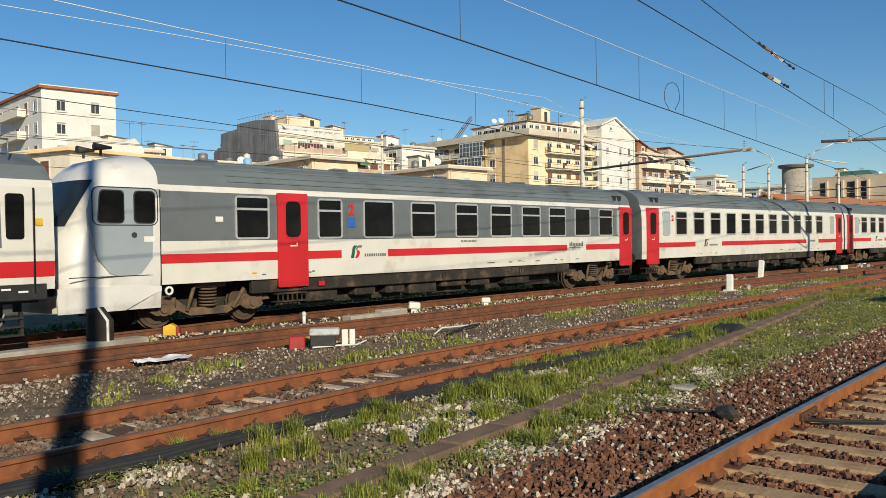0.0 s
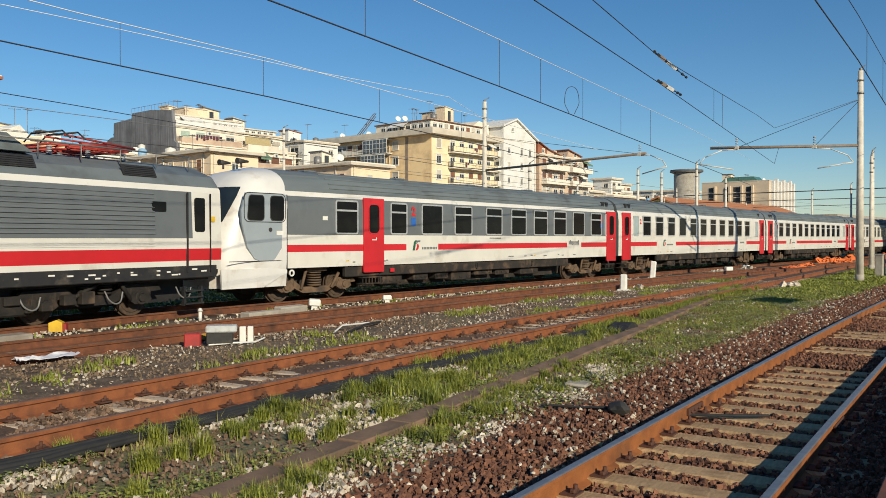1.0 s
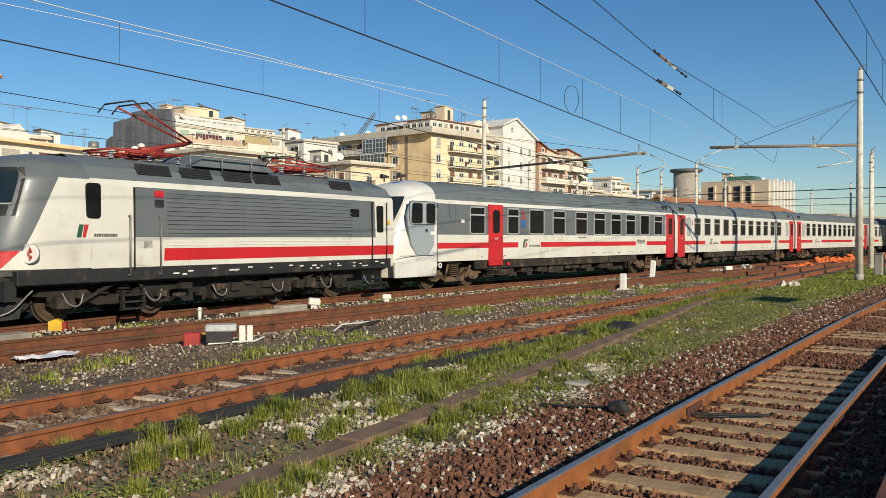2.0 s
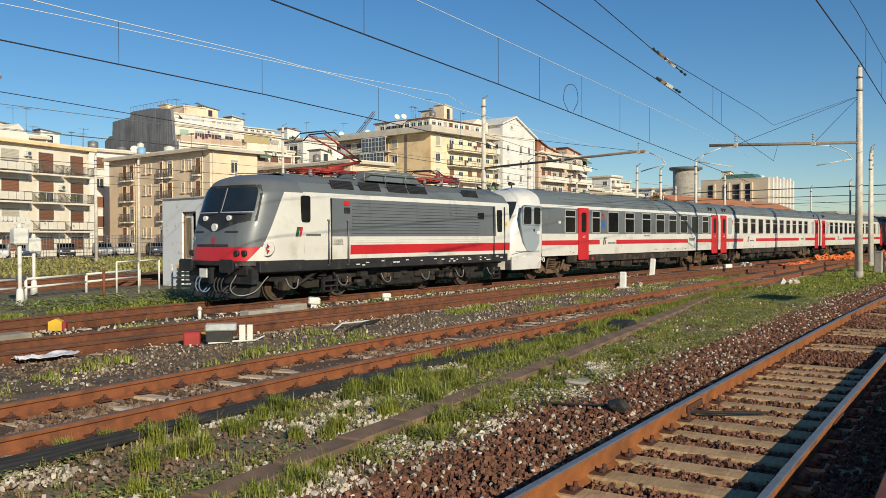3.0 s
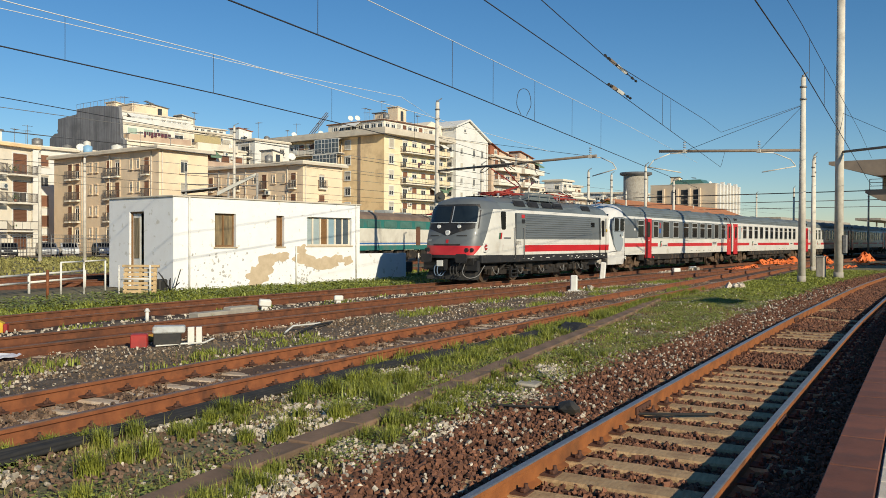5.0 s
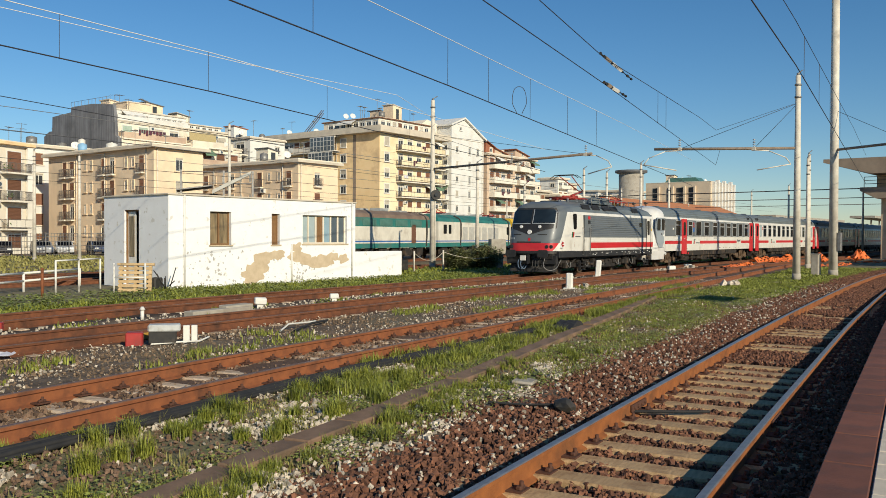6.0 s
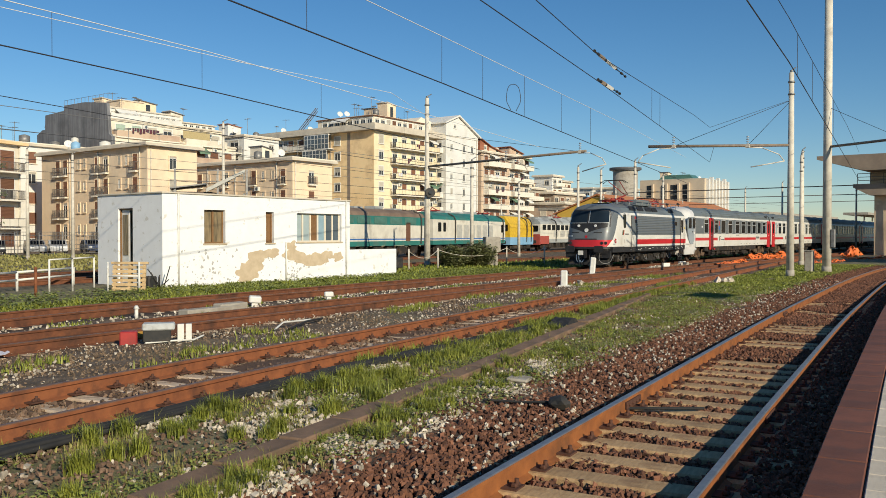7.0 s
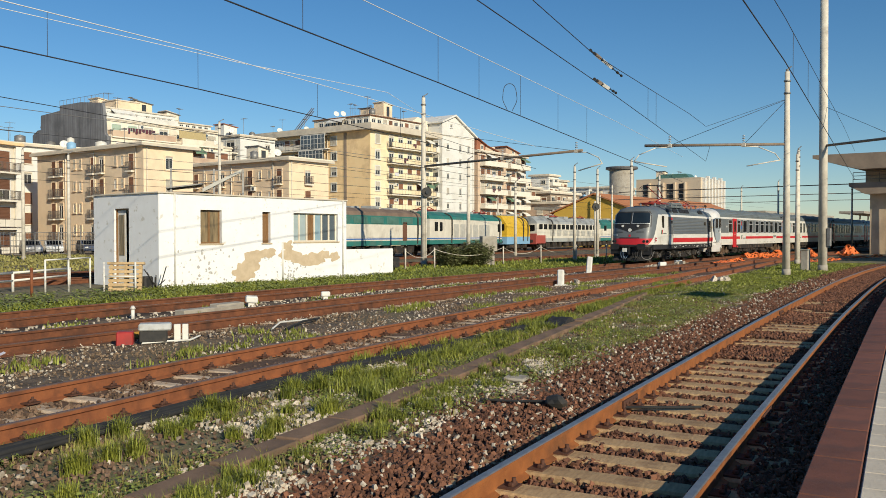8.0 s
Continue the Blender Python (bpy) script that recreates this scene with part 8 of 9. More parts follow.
def strip_points(n, a, b, lo, hi, power=1.4, patchy=0.0, seed=0):
    u = near_u(n, a, b, power)
    f = rng.random_sample(n)
    v = lo(u) + (hi(u) - lo(u)) * f
    if patchy:
        q = np.array([noise.noise((x * 0.55, y * 0.8, seed)) for x, y in zip(u, v)])
        keep = q > patchy - 0.5
        u, v = u[keep], v[keep]
    return np.stack([u, v, np.full(len(u), -0.02)], 1)


# tall tufts along the cables, the kerb and the second track
c = strip_points(44, 2.2, 9.5, lambda u: KV(u) + 0.25, lambda u: T2V(u) - 1.05, 0.9)
r, hh = tufts(c, 260, 0.04, 0.08, 0.31, 1)
blades("grass", r, hh, 1.05, M["grass"], "separate tufts of tall green grass beside the cables", 1, 0.0045)
c = strip_points(330, 7.5, 34, lambda u: KV(u) + 0.25, lambda u: T2V(u) - 1.0, 0.95, 0.30, 31)
r, hh = tufts(c, 120, 0.075, 0.06, 0.28, 21)
blades("grass", r, hh, 1.05, M["grass"], "dense grass growing over the cables", 21, 0.006)
c = strip_points(60, 2.2, 14, lambda u: T1V(u) + 2.5, lambda u: KV(u) - 0.12, 1.0)
r, hh = tufts(c, 130, 0.045, 0.06, 0.25, 2)
blades("grass", r, hh, 1.1, M["grass"], "green grass clumps among pale stones", 2, 0.0045)
c = strip_points(420, 2.2, 26, lambda u: T1V(u) + 2.3, lambda u: T2V(u) - 1.15, 1.0)
r, hh = tufts(c, 16, 0.03, 0.05, 0.2, 25)
blades("dry_grass", r, hh, 1.3, M["grass_dry"], "thin straw-coloured dead grass stalks", 25, 0.003)
# short turf over the strip
c = strip_points(30000, 6.0, 44, lambda u: T1V(u) + 2.45, lambda u: T2V(u) - 1.15, 0.85, 0.38, 5)
keep = np.abs(c[:, 1] - KV(c[:, 0])) > 0.14
r, hh = tufts(c[keep], 4, 0.05, 0.03, 0.09, 3)
blades("grass", r, hh, 1.1, M["grass"], "short patchy green turf", 3, 0.007)
c = strip_points(5000, 2.0, 34, lambda u: T1V(u) + 2.3, lambda u: T2V(u) - 1.2, 1.1, 0.58, 6)
keep = np.abs(c[:, 1] - KV(c[:, 0])) > 0.14
r, hh = tufts(c[keep], 6, 0.06, 0.04, 0.12, 4)
blades("dry_grass", r, hh, 1.1, M["grass_dry"], "dry yellowish grass among the green", 4, 0.006)
# far part of the strip, up to the tall poles
c = np.stack([30 + 34 * rng.random_sample(6000), np.zeros(6000), np.full(6000, -0.03)], 1)
c[:, 1] = T1V(c[:, 0]) + 2.3 + rng.random_sample(6000) * (T2V(c[:, 0]) - 1.5 - T1V(c[:, 0]) - 2.3)
r, hh = tufts(c, 4, 0.12, 0.04, 0.13, 5)
blades("grass", r, hh, 1.0, M["grass"], "patchy grass near the line poles", 5, 0.03)
# between the other tracks and in front of the hut
c = strip_points(1100, 4.0, 44, lambda u: T2V(u) + 1.4, lambda u: T3V(u) - 1.1, 0.9, 0.70, 9)
r, hh = tufts(c, 30, 0.12, 0.05, 0.22, 6)
blades("grass", r, hh, 0.9, M["grass"], "sparse grass tufts on grey gravel", 6, 0.010)
c = strip_points(300, 6.0, 36, lambda u: T3V(u) + 1.2, lambda u: T4V(u) - 1.2, 1.0, 0.55, 11)
r, hh = tufts(c, 14, 0.1, 0.05, 0.16, 7)
blades("grass", r, hh, 0.9, M["grass"], "small weeds between rusty tracks", 7, 0.014)
c = strip_points(5200, 6.0, 48, lambda u: T4V(u) + 1.9, lambda u: np.minimum(T4V(u) + 7.5, 27.2 + 0 * u), 1.0, 0.2, 13)
keep = ~((c[:, 0] > 18.9) & (c[:, 0] < 33) & (c[:, 1] > 26.9)) & ~((c[:, 0] < 17.5) & (c[:, 1] > T4V(c[:, 0]) + 3.4))
r, hh = tufts(c[keep], 9, 0.16, 0.08, 0.26, 8)
blades("grass", r, hh, 1.0, M["grass"], "lush green weeds along the hut's foot", 8, 0.022)
c = np.stack([rng.uniform(30, 95, 3500), rng.uniform(24.5, 33, 3500), np.full(3500, -0.03)], 1)
r, hh = tufts(c, 5, 0.3, 0.1, 0.3, 9)
blades("grass", r, hh, 1.0, M["grass"], "rough grass between yard tracks", 9, 0.05)
c = np.stack([rng.uniform(5, 45, 2500), rng.uniform(44, 80, 2500), np.full(2500, -0.03)], 1)
r, hh = tufts(c, 5, 0.4, 0.1, 0.4, 10)
blades("dry_grass", r, hh, 1.0, M["grass_dry"], "dry grass on the far yard", 10, 0.07)


def leaves(name, pts, size, m, label, seed):
    rg = np.random.RandomState(seed)
    n = len(pts)
    a = rg.uniform(0, 6.28, n)
    tilt = rg.uniform(-0.7, 0.7, n)
    x = np.stack([np.cos(a), np.sin(a), np.sin(tilt) * 0.6], 1)
    y = np.stack([-np.sin(a), np.cos(a), rg.uniform(-0.5, 0.5, n)], 1)
    s = (size * rg.uniform(0.5, 1.4, n))[:, None]
    v = np.stack([pts - x * s, pts + y * s * 0.5, pts + x * s, pts - y * s * 0.5], 1).reshape(-1, 3)
    me = bpy.data.meshes.new(name)
    me.from_pydata(v.tolist(), [], [(4 * i, 4 * i + 1, 4 * i + 2, 4 * i + 3) for i in range(n)])
    me.materials.append(m)
    return me


c = strip_points(5200, 2.0, 34, lambda u: T1V(u) + 2.3, lambda u: T2V(u) - 1.2, 1.2, 0.45, 15)
keep = np.abs(c[:, 1] - KV(c[:, 0])) > 0.16
c = c[keep]
p = np.repeat(c, 22, 0) + np.concatenate([rng.normal(0, 0.10, (len(c) * 22, 2)), rng.uniform(0.0, 0.08, (len(c) * 22, 1))], 1)
tagged(new("weeds", leaves("weeds", p, 0.020, M["weed"], "", 3)), "low leafy weeds in the grass strip", "weeds", kind="stuff")
c = strip_points(900, 10, 40, lambda u: T4V(u) + 2.0, lambda u: np.minimum(T4V(u) + 6.5, 27.0 + 0 * u), 1.0, 0.2, 17)
p = np.repeat(c, 24, 0) + np.concatenate([rng.normal(0, 0.18, (len(c) * 24, 2)), rng.uniform(0.02, 0.2, (len(c) * 24, 1))], 1)
tagged(new("weeds", leaves("weeds", p, 0.05, M["weed"], "", 4)), "bright leafy weeds before the hut", "weeds", kind="stuff")

# ---------- small trackside things ----------


def marker(u, v, h, w, label, lean=0.0):
    bm = BM()
    box(bm, -w / 2, w / 2, -w / 2, w / 2, -0.05, h, 0, 0.04)
    box(bm, -w * 0.8, w * 0.8, -w * 0.8, w * 0.8, -0.06, 0.04)
    solid("marker_post", bm, M["white_paint"], label, "marker post", "marker posts", at=pose(u, v, 0, lean, lean, 20))


marker(29.7, 15.95, 0.62, 0.26, "short white concrete marker post on gravel")
marker(38.5, 19.1, 0.9, 0.27, "leaning white concrete marker post on gravel", 4)


def rock_heap(u, v, n, s, m, label, seed):
    r = np.random.RandomState(seed)
    pts = np.stack([u + r.normal(0, s * 2, n), v + r.normal(0, s, n), r.uniform(0.0, s * 0.6, n)], 1)
    stone_field("rubble", pts, r.uniform(s, s * 2.4, n), m, label, seed)


rock_heap(30.6, 15.7, 5, 0.12, M["pale_stone"], "pale stones lying by the marker post", 31)
rock_heap(36.2, 11.7, 8, 0.16, M["pale_stone"], "pale rocks on the grass", 32)
rock_heap(47.6, 19.6, 12, 0.15, M["pale_stone"], "pale rubble between the tracks", 33)
rock_heap(53.0, 19.7, 8, 0.15, M["pale_stone"], "pale rubble between the tracks", 34)

# point machine with its white lid, red box and white post
pm = thing("point_machine", "black point machine with a grey-white lid on gravel", "point machine", pose(9.45, 13.55, -0.04, 0, 0, -38) @ Matrix.Scale(0.72, 4))
bm = BM()
box(bm, -0.40, 0.40, -0.22, 0.22, 0.40, 0.58, 0, 0.03)
part("lid", bm, M["lid"], pm, "pale grey lid")
bm = BM()
box(bm, -0.38, 0.30, -0.18, 0.18, 0.10, 0.40, 0, 0.02)
part("body", bm, M["black"], pm)
for x in (-0.28, 0.05, 0.28):
    bm = BM()
    box(bm, x - 0.06, x + 0.06, -0.14, 0.14, -0.05, 0.15)
    part("foot", bm, M["black"], pm)
bm = BM()
box(bm, -0.15, 0.15, -0.13, 0.13, -0.05, 0.24, 0, 0.02)
solid("signal_box", bm, M["red_paint"], "small faded red metal box on gravel", "box", at=pose(9.02, 13.85, 0, 0, 0, -38))
bm = BM()
box(bm, -0.12, 0.0, -0.05, 0.05, -0.05, 0.36, 0, 0.01)
box(bm, 0.03, 0.14, -0.04, 0.06, -0.05, 0.36, 0, 0.01)
solid("marker_board", bm, M["white_paint"], "small white twin marker board stained with rust", "marker board", at=pose(9.9, 13.4, -0.03, 0, 0, -40))
hz = [(9.2, 13.6, 0.02), (9.6, 13.3, 0.05), (10.0, 13.25, 0.03), (10.5, 13.6, 0.04)]
strand("loose_cable", hz, 0.018, M["white_paint"], "loose pale cable on the gravel")
strand("loose_cable", [(12.0, 13.2, 0.05), (12.6, 13.6, 0.12), (13.3, 13.7, 0.1), (14.0, 14.2, 0.04)], 0.02, M["white_paint"], "loose pale cable on the gravel")
strand("loose_cable", [(12.2, 13.0, 0.05), (13.2, 13.5, 0.10), (14.2, 14.0, 0.06)], 0.025, M["cable"], "loose black cable on the gravel")


def dwarf(u, v, m, s, label, yaw=-40, lean=0):
    bm = BM()
    box(bm, -0.2 * s, 0.2 * s, -0.13 * s, 0.13 * s, 0.1, 0.1 + 0.22 * s, 0, 0.03)
    box(bm, -0.1 * s, 0.1 * s, -0.08 * s, 0.08 * s, -0.05, 0.12)
    solid("dwarf_signal", bm, m, label, "dwarf signal", "dwarf signals", at=pose(u, v, 0, lean, lean * 0.6, yaw))


dwarf(16.0, 18.45, M["white_paint"], 0.85, "tilted white dwarf signal box between tracks", -35, 8)
dwarf(18.9, 18.35, M["white_paint"], 0.7, "small pale dwarf signal box between tracks")
dwarf(53.0, 18.9 + 1.0, M["white_paint"], 1.1, "small white dwarf signal box far along the track")
dwarf(49.0, 20.0 - 0.6, M["white_paint"], 1.1, "small white dwarf signal box far along the track")
bm = BM()
prism(bm, [(-0.14, 0), (0.14, 0), (0.14, 0.2), (0.02, 0.26), (-0.14, 0.2)], -0.1, 0.1)
solid("stop_marker", bm, M["yellow_paint"], "small yellow ground marker with red end", "ground marker", at=pose(8.5, 18.25, 0, 0, 0, -40))
bm = BM()
box(bm, 0.145, 0.22, -0.09, 0.09, 0.0, 0.18, 0, 0.01)
solid("stop_marker", bm, M["red_paint"], "red end block of the yellow marker", "ground marker", at=pose(8.5, 18.25, 0, 0, 0, -40))
bm = BM()
tube(bm, (0, 0, -0.05), (0, 0, 0.22), 0.045, n=8)
tube(bm, (0, 0, 0.22), (0, 0, 0.30), 0.075, 0.03, n=10)
solid("peg", bm, M["white_paint"], "small white-capped peg beside the rail", "peg", at=pose(12.0, 18.1, 0))
bm = BM()
box(bm, -1.0, 1.0, -0.18, 0.18, -0.05, 0.14, 0, 0.02)
solid("cable_trough", bm, M["concrete"], "pale concrete cable trough block beside the rail", "cable trough", at=pose(14.0, 17.75, 0, 0, 0, 6))
bm = BM()
box(bm, -0.5, 0.5, -0.15, 0.15, -0.02, 0.2, 0, 0.02)
solid("cable_trough", bm, M["concrete"], "short pale concrete trough lid", "cable trough", at=pose(14.7, 17.9, 0, 3, 0, 6))
bm = BM()
box(bm, -2.4, 2.4, -0.22, 0.22, -0.05, 0.16, 0, 0.03)
solid("concrete_beam", bm, M["concrete"], "long pale concrete beam beside the rail", "beam", at=pose(5.0, 16.6, 0, 0, 0, 11))
# pointed steel buffer stop
bs = thing("stop_post", "dark angular steel post with a pale edge on a concrete foot", "stop post", pose(6.42, 16.95, 0, 0, 0, -46))
bm = BM()
prism(bm, [(-0.22, 0.0), (0.22, 0.0), (0.22, 0.55), (0.02, 0.82), (-0.22, 0.80)], -0.14, 0.14)
part("post", bm, M["under"], bs)
bm = BM()
prism(bm, [(0.20, 0.0), (0.24, 0.0), (0.24, 0.57), (0.04, 0.84), (0.02, 0.81), (0.20, 0.55)], -0.145, -0.11)
part("edge", bm, M["white_paint"], bs)
bm = BM()
box(bm, -0.45, 0.45, -0.3, 0.3, -0.08, 0.06, 0, 0.03)
part("foot", bm, M["concrete"], bs)
# yellow-painted rail ends
for u, v in ((7.9, 14.72), (9.6, 14.55)):
    bm = BM()
    box(bm, -0.2, 0.2, -0.05, 0.05, 0.0, 0.14, 0, 0.02)
    solid("rail_anchor", bm, M["yellow_rust"], "rusty yellow-painted rail anchor", "rail anchor", "rail anchors", at=pose(u, v - 0.12, 0, 0, 0, 8))
# rag on the ground
bm = BM()
bmesh.ops.create_grid(bm, x_segments=14, y_segments=6, size=0.5)
for v_ in bm.verts:
    v_.co.y *= 0.32
    v_.co.z = 0.05 + 0.09 * abs(noise.noise((v_.co.x * 5, v_.co.y * 9, 1)))
ob = solid("rag", bm, M["cloth"], "crumpled white and blue rag on gravel", "rag", at=pose(6.35, 14.0, 0, 0, 0, 5))
md = ob.modifiers.new("thick", "SOLIDIFY")
md.thickness = 0.012
# flat stone slab in the grass and a dark hump on the ballast
bm = BM()
box(bm, -0.24, 0.24, -0.15, 0.15, 0.0, 0.05, 0, 0.02)
solid("stone_slab", bm, M["concrete"], "flat grey stone slab lying in the grass", "slab", at=pose(9.9, 6.0, 0.02, 4, 3, 20))
bm = BM()
bmesh.ops.create_icosphere(bm, subdivisions=2, radius=0.13)
for v_ in bm.verts:
    v_.co *= 1 + 0.35 * noise.noise(v_.co * 9)
    v_.co.z *= 0.7
solid("scrap", bm, M["black"], "dark lump of scrap on the ballast", "scrap", at=pose(8.75, 4.75, 0.05))
strand("loose_cable", [(8.75, 4.75, 0.06), (8.6, 5.2, 0.03), (8.4, 5.6, 0.04)], 0.015, M["cable"], "thin black cable leading to the scrap")
strand("loose_cable", [(9.0, 4.05, 0.03), (9.2, 3.6, 0.05), (9.5, 3.3, 0.04)], 0.018, M["cable"], "thin dark cable across the sleepers")

# ---------- pallet, railings and fence near the hut ----------
pal = thing("pallet", "raw wooden pallet leaning upright by the hut", "pallet", pose(17.45, 26.75, 0.0, -6, 0, -54))
for k in range(6):
    bm = BM()
    box(bm, -0.6, 0.6, -0.07, -0.045, 0.03 + 0.155 * k, 0.135 + 0.155 * k)
    part("board", bm, M["pallet"], pal)
for x in (-0.52, 0.0, 0.52):
    bm = BM()
    box(bm, x - 0.05, x + 0.05, -0.045, 0.05, 0.0, 0.95)
    part("bearer", bm, M["pallet"], pal)
bm = BM()
box(bm, -0.66, 0.66, -0.08, 0.06, 0.96, 1.05, 0, 0.01)
part("board", bm, M["pallet"], pal)


def railing(name, pts, h, bars, m, label, r=0.035):
    th = thing(name, label, "railing")
    for p in pts:
        bm = BM()
        tube(bm, (p[0], p[1], -0.05), (p[0], p[1], h), r, n=8)
        part("post", bm, m, th)
    for a, b in zip(pts, pts[1:]):
        for z in bars:
            bm = BM()
            tube(bm, (a[0], a[1], z), (b[0], b[1], z), r * 0.8, n=8)
            part("rail", bm, m, th)
    return th


railing("railing", [(15.2, 28.0), (16.5, 28.8), (18.0, 29.9)], 1.15, (1.15,), M["white_paint"], "white tubular railing near the hut door")
railing("railing", [(16.9, 27.2), (17.55, 26.3)], 1.05, (0.55,), M["white_paint"], "short white tubular railing round the pallet")
railing("railing", [(-4, 24.0), (4, 25.6), (9.5, 27.0), (12.2, 28.3), (15.2, 30.2), (18.6, 32.4)], 0.7, (0.38, 0.66), M["white_paint"], "low white pipe rail along the yard", 0.05)
bm = BM()
tube(bm, (0, 0, -0.05), (0, 0, 0.95), 0.05, n=8)
solid("stake", bm, M["rust"], "rusty white-banded stake by the railing", "stake", at=pose(14.2, 27.0, 0))
for k in range(6):
    bm = BM()
    tube(bm, (0, 0, 0), (0.5 * math.cos(k), 0.4 * math.sin(k * 2), 0.35 + 0.1 * k), 0.02, n=5)
    solid("scrap_rod", bm, M["black"], "bent dark rod in a scrap heap by the hut", "rod", "scrap rods", at=pose(18.6 + 0.05 * k, 26.75, 0))
bm = BM()
box(bm, -0.25, 0.25, -0.2, 0.2, 0, 0.5, 0, 0.05)
solid("crate", bm, M["black"], "black crate beside the pallet", "crate", at=pose(18.35, 26.9, 0, 0, 0, 20))
# white signal standards at the yard's edge
for u, v, h in ((10.95, 25.8, 1.9), (13.3, 30.2, 1.6)):
    th = thing("yard_signal", "white painted old yard signal standard", "signal", pose(u, v, 0))
    bm = BM()
    tube(bm, (0, 0, 0), (0, 0, h), 0.06, n=10)
    tube(bm, (0, 0, 0), (0, 0, 0.5), 0.14, 0.09, n=10)
    part("post", bm, M["white_paint"], th)
    bm = BM()
    box(bm, -0.22, 0.22, -0.18, 0.18, h - 0.1, h + 0.4, 0, 0.05)
    tube(bm, (0, 0, h + 0.4), (0, 0, h + 0.55), 0.1, 0.05, n=10)
    part("lamp_case", bm, M["white_paint"], th)
# rope posts beside the far sidings
prev = None
posts = [(36.0, 28.9), (39.6, 29.6), (47.5, 29.8), (52.0, 29.5), (57, 29.3), (62, 29.2), (67, 29)]
th = thing("chain_fence", "pale posts linked by sagging chain", "fence")
for p in posts:
    bm = BM()
    tube(bm, (*p, -0.05), (*p, 1.25), 0.045, n=8)
    part("post", bm, M["pole"], th)
for a, b in zip(posts, posts[1:]):
    ob = strand("chain", [(*a, 1.15), (*b, 1.15)], 0.016, M["pole"], "", 0.45)
    ob.parent = th
    for key in ("category", "group"):
        if key in ob:
            del ob[key]

# ---------- parked rolling stock ----------


def parked(name, label, uc, length, f, bands, roof_m, windows, end_windows=False, z_top=3.85, panto=None, red_front=False):
    a = heading(f, uc)
    th = thing(name, label, "locomotive", pose(uc, f(uc), RAIL, 0, 0, math.degrees(a)), group="parked vehicles")
    h = length / 2
    hwid = 1.45
    for z0, z1, m in bands:
        bm = BM()
        box(bm, -h, h, -hwid, hwid, z0, z1, 0, 0.0)
        part("body_panel", bm, M[m], th)
    bm = BM()
    zt = bands[-1][1]
    prism(bm, [(-hwid, zt), (-hwid * 0.92, zt + 0.28), (-0.7, z_top), (0.7, z_top), (hwid * 0.92, zt + 0.28), (hwid, zt)], -h + 0.05, h - 0.05, axis="x")
    part("roof", bm, M[roof_m], th)
    for s in (-1, 1):
        for x, z, w, hh, m in windows:
            bm = BM()
            prism(bm, round_rect(w, hh, 0.08), 0, 0.03)
            part("window", bm, M[m], th, at=pose(x, s * hwid, z) @ Matrix.Diagonal((1, s, 1, 1)))
        for k in range(int(length / 2)):
            bm = BM()
            x = -h + 1 + 2 * k
            box(bm, x, x + 0.8 + 0.6 * random.random(), min(s * 0.9, s * 1.3), max(s * 0.9, s * 1.3), 0.35, 0.95, 0, 0.03)
            part("equipment_box", bm, M["under"], th)
    for y in (-0.7, 0.7):
        bm = BM()
        prism(bm, round_rect(0.95, 0.7, 0.1), 0, 0.03)
        part("windscreen", bm, M["glass"], th, at=pose(-h, y, 2.6, 0, 0, 90))
    for xb in (-h + 2.6, h - 2.6):
        for xa in (-1.2, 1.2):
            part("wheelset", WHEELS, None, th, at=pose(xb + xa, 0, WHEEL_R))
        bm = BM()
        box(bm, xb - 1.8, xb + 1.8, -1.12, -0.98, 0.35, 0.75, 0, 0.05)
        box(bm, xb - 1.8, xb + 1.8, 0.98, 1.12, 0.35, 0.75, 0, 0.05)
        part("bogie_frame", bm, M["under"], th)
        # black cable conduits that run up the flank and over the roof edge
        for s in (-1, 1):
            hose(th, [(xb + 1.9, s * 1.46, 1.1), (xb + 1.9, s * 1.52, 2.6), (xb + 1.85, s * 1.40, 3.45), (xb + 1.6, s * 0.9, 3.8)], 0.07, M["black"])
        for k in range(8):
            bm = BM()
            x = xb - 1.7 + 0.45 * k
            tube(bm, (x, -1.15, 0.3 + 0.1 * (k % 3)), (x + 0.2, -1.15, 0.85), 0.05, n=6)
            part("damper", bm, M["under"], th)
    for k in range(int(length / 3)):
        bm = BM()
        box(bm, -h + 1.5 + 3 * k, -h + 2.7 + 3 * k, -0.5, 0.5, z_top - 0.05, z_top + 0.14 + 0.1 * (k % 2), 0, 0.03)
        part("roof_box", bm, M["loco_grey"], th)
    buffers(th, -h + 0.05, -1, M["black"])
    if panto:
        for x in panto:
            pantograph_low(th, x, z_top)
    return th


def pantograph_low(th, x, z):
    bm = BM()
    for y in (-0.6, 0.6):
        tube(bm, (x, y, z + 0.15), (x + 2.0, y, z + 0.15), 0.04, n=6)
        tube(bm, (x + 0.2, y, z + 0.15), (x + 1.0, y * 0.6, z + 0.45), 0.04, n=6)
        tube(bm, (x + 1.8, y, z + 0.15), (x + 1.0, y * 0.6, z + 0.45), 0.04, n=6)
    for xx in (x, x + 1, x + 2):
        tube(bm, (xx, -0.7, z + 0.2), (xx, 0.7, z + 0.2), 0.035, n=6)
    part("pantograph", bm, M["panto"], th)


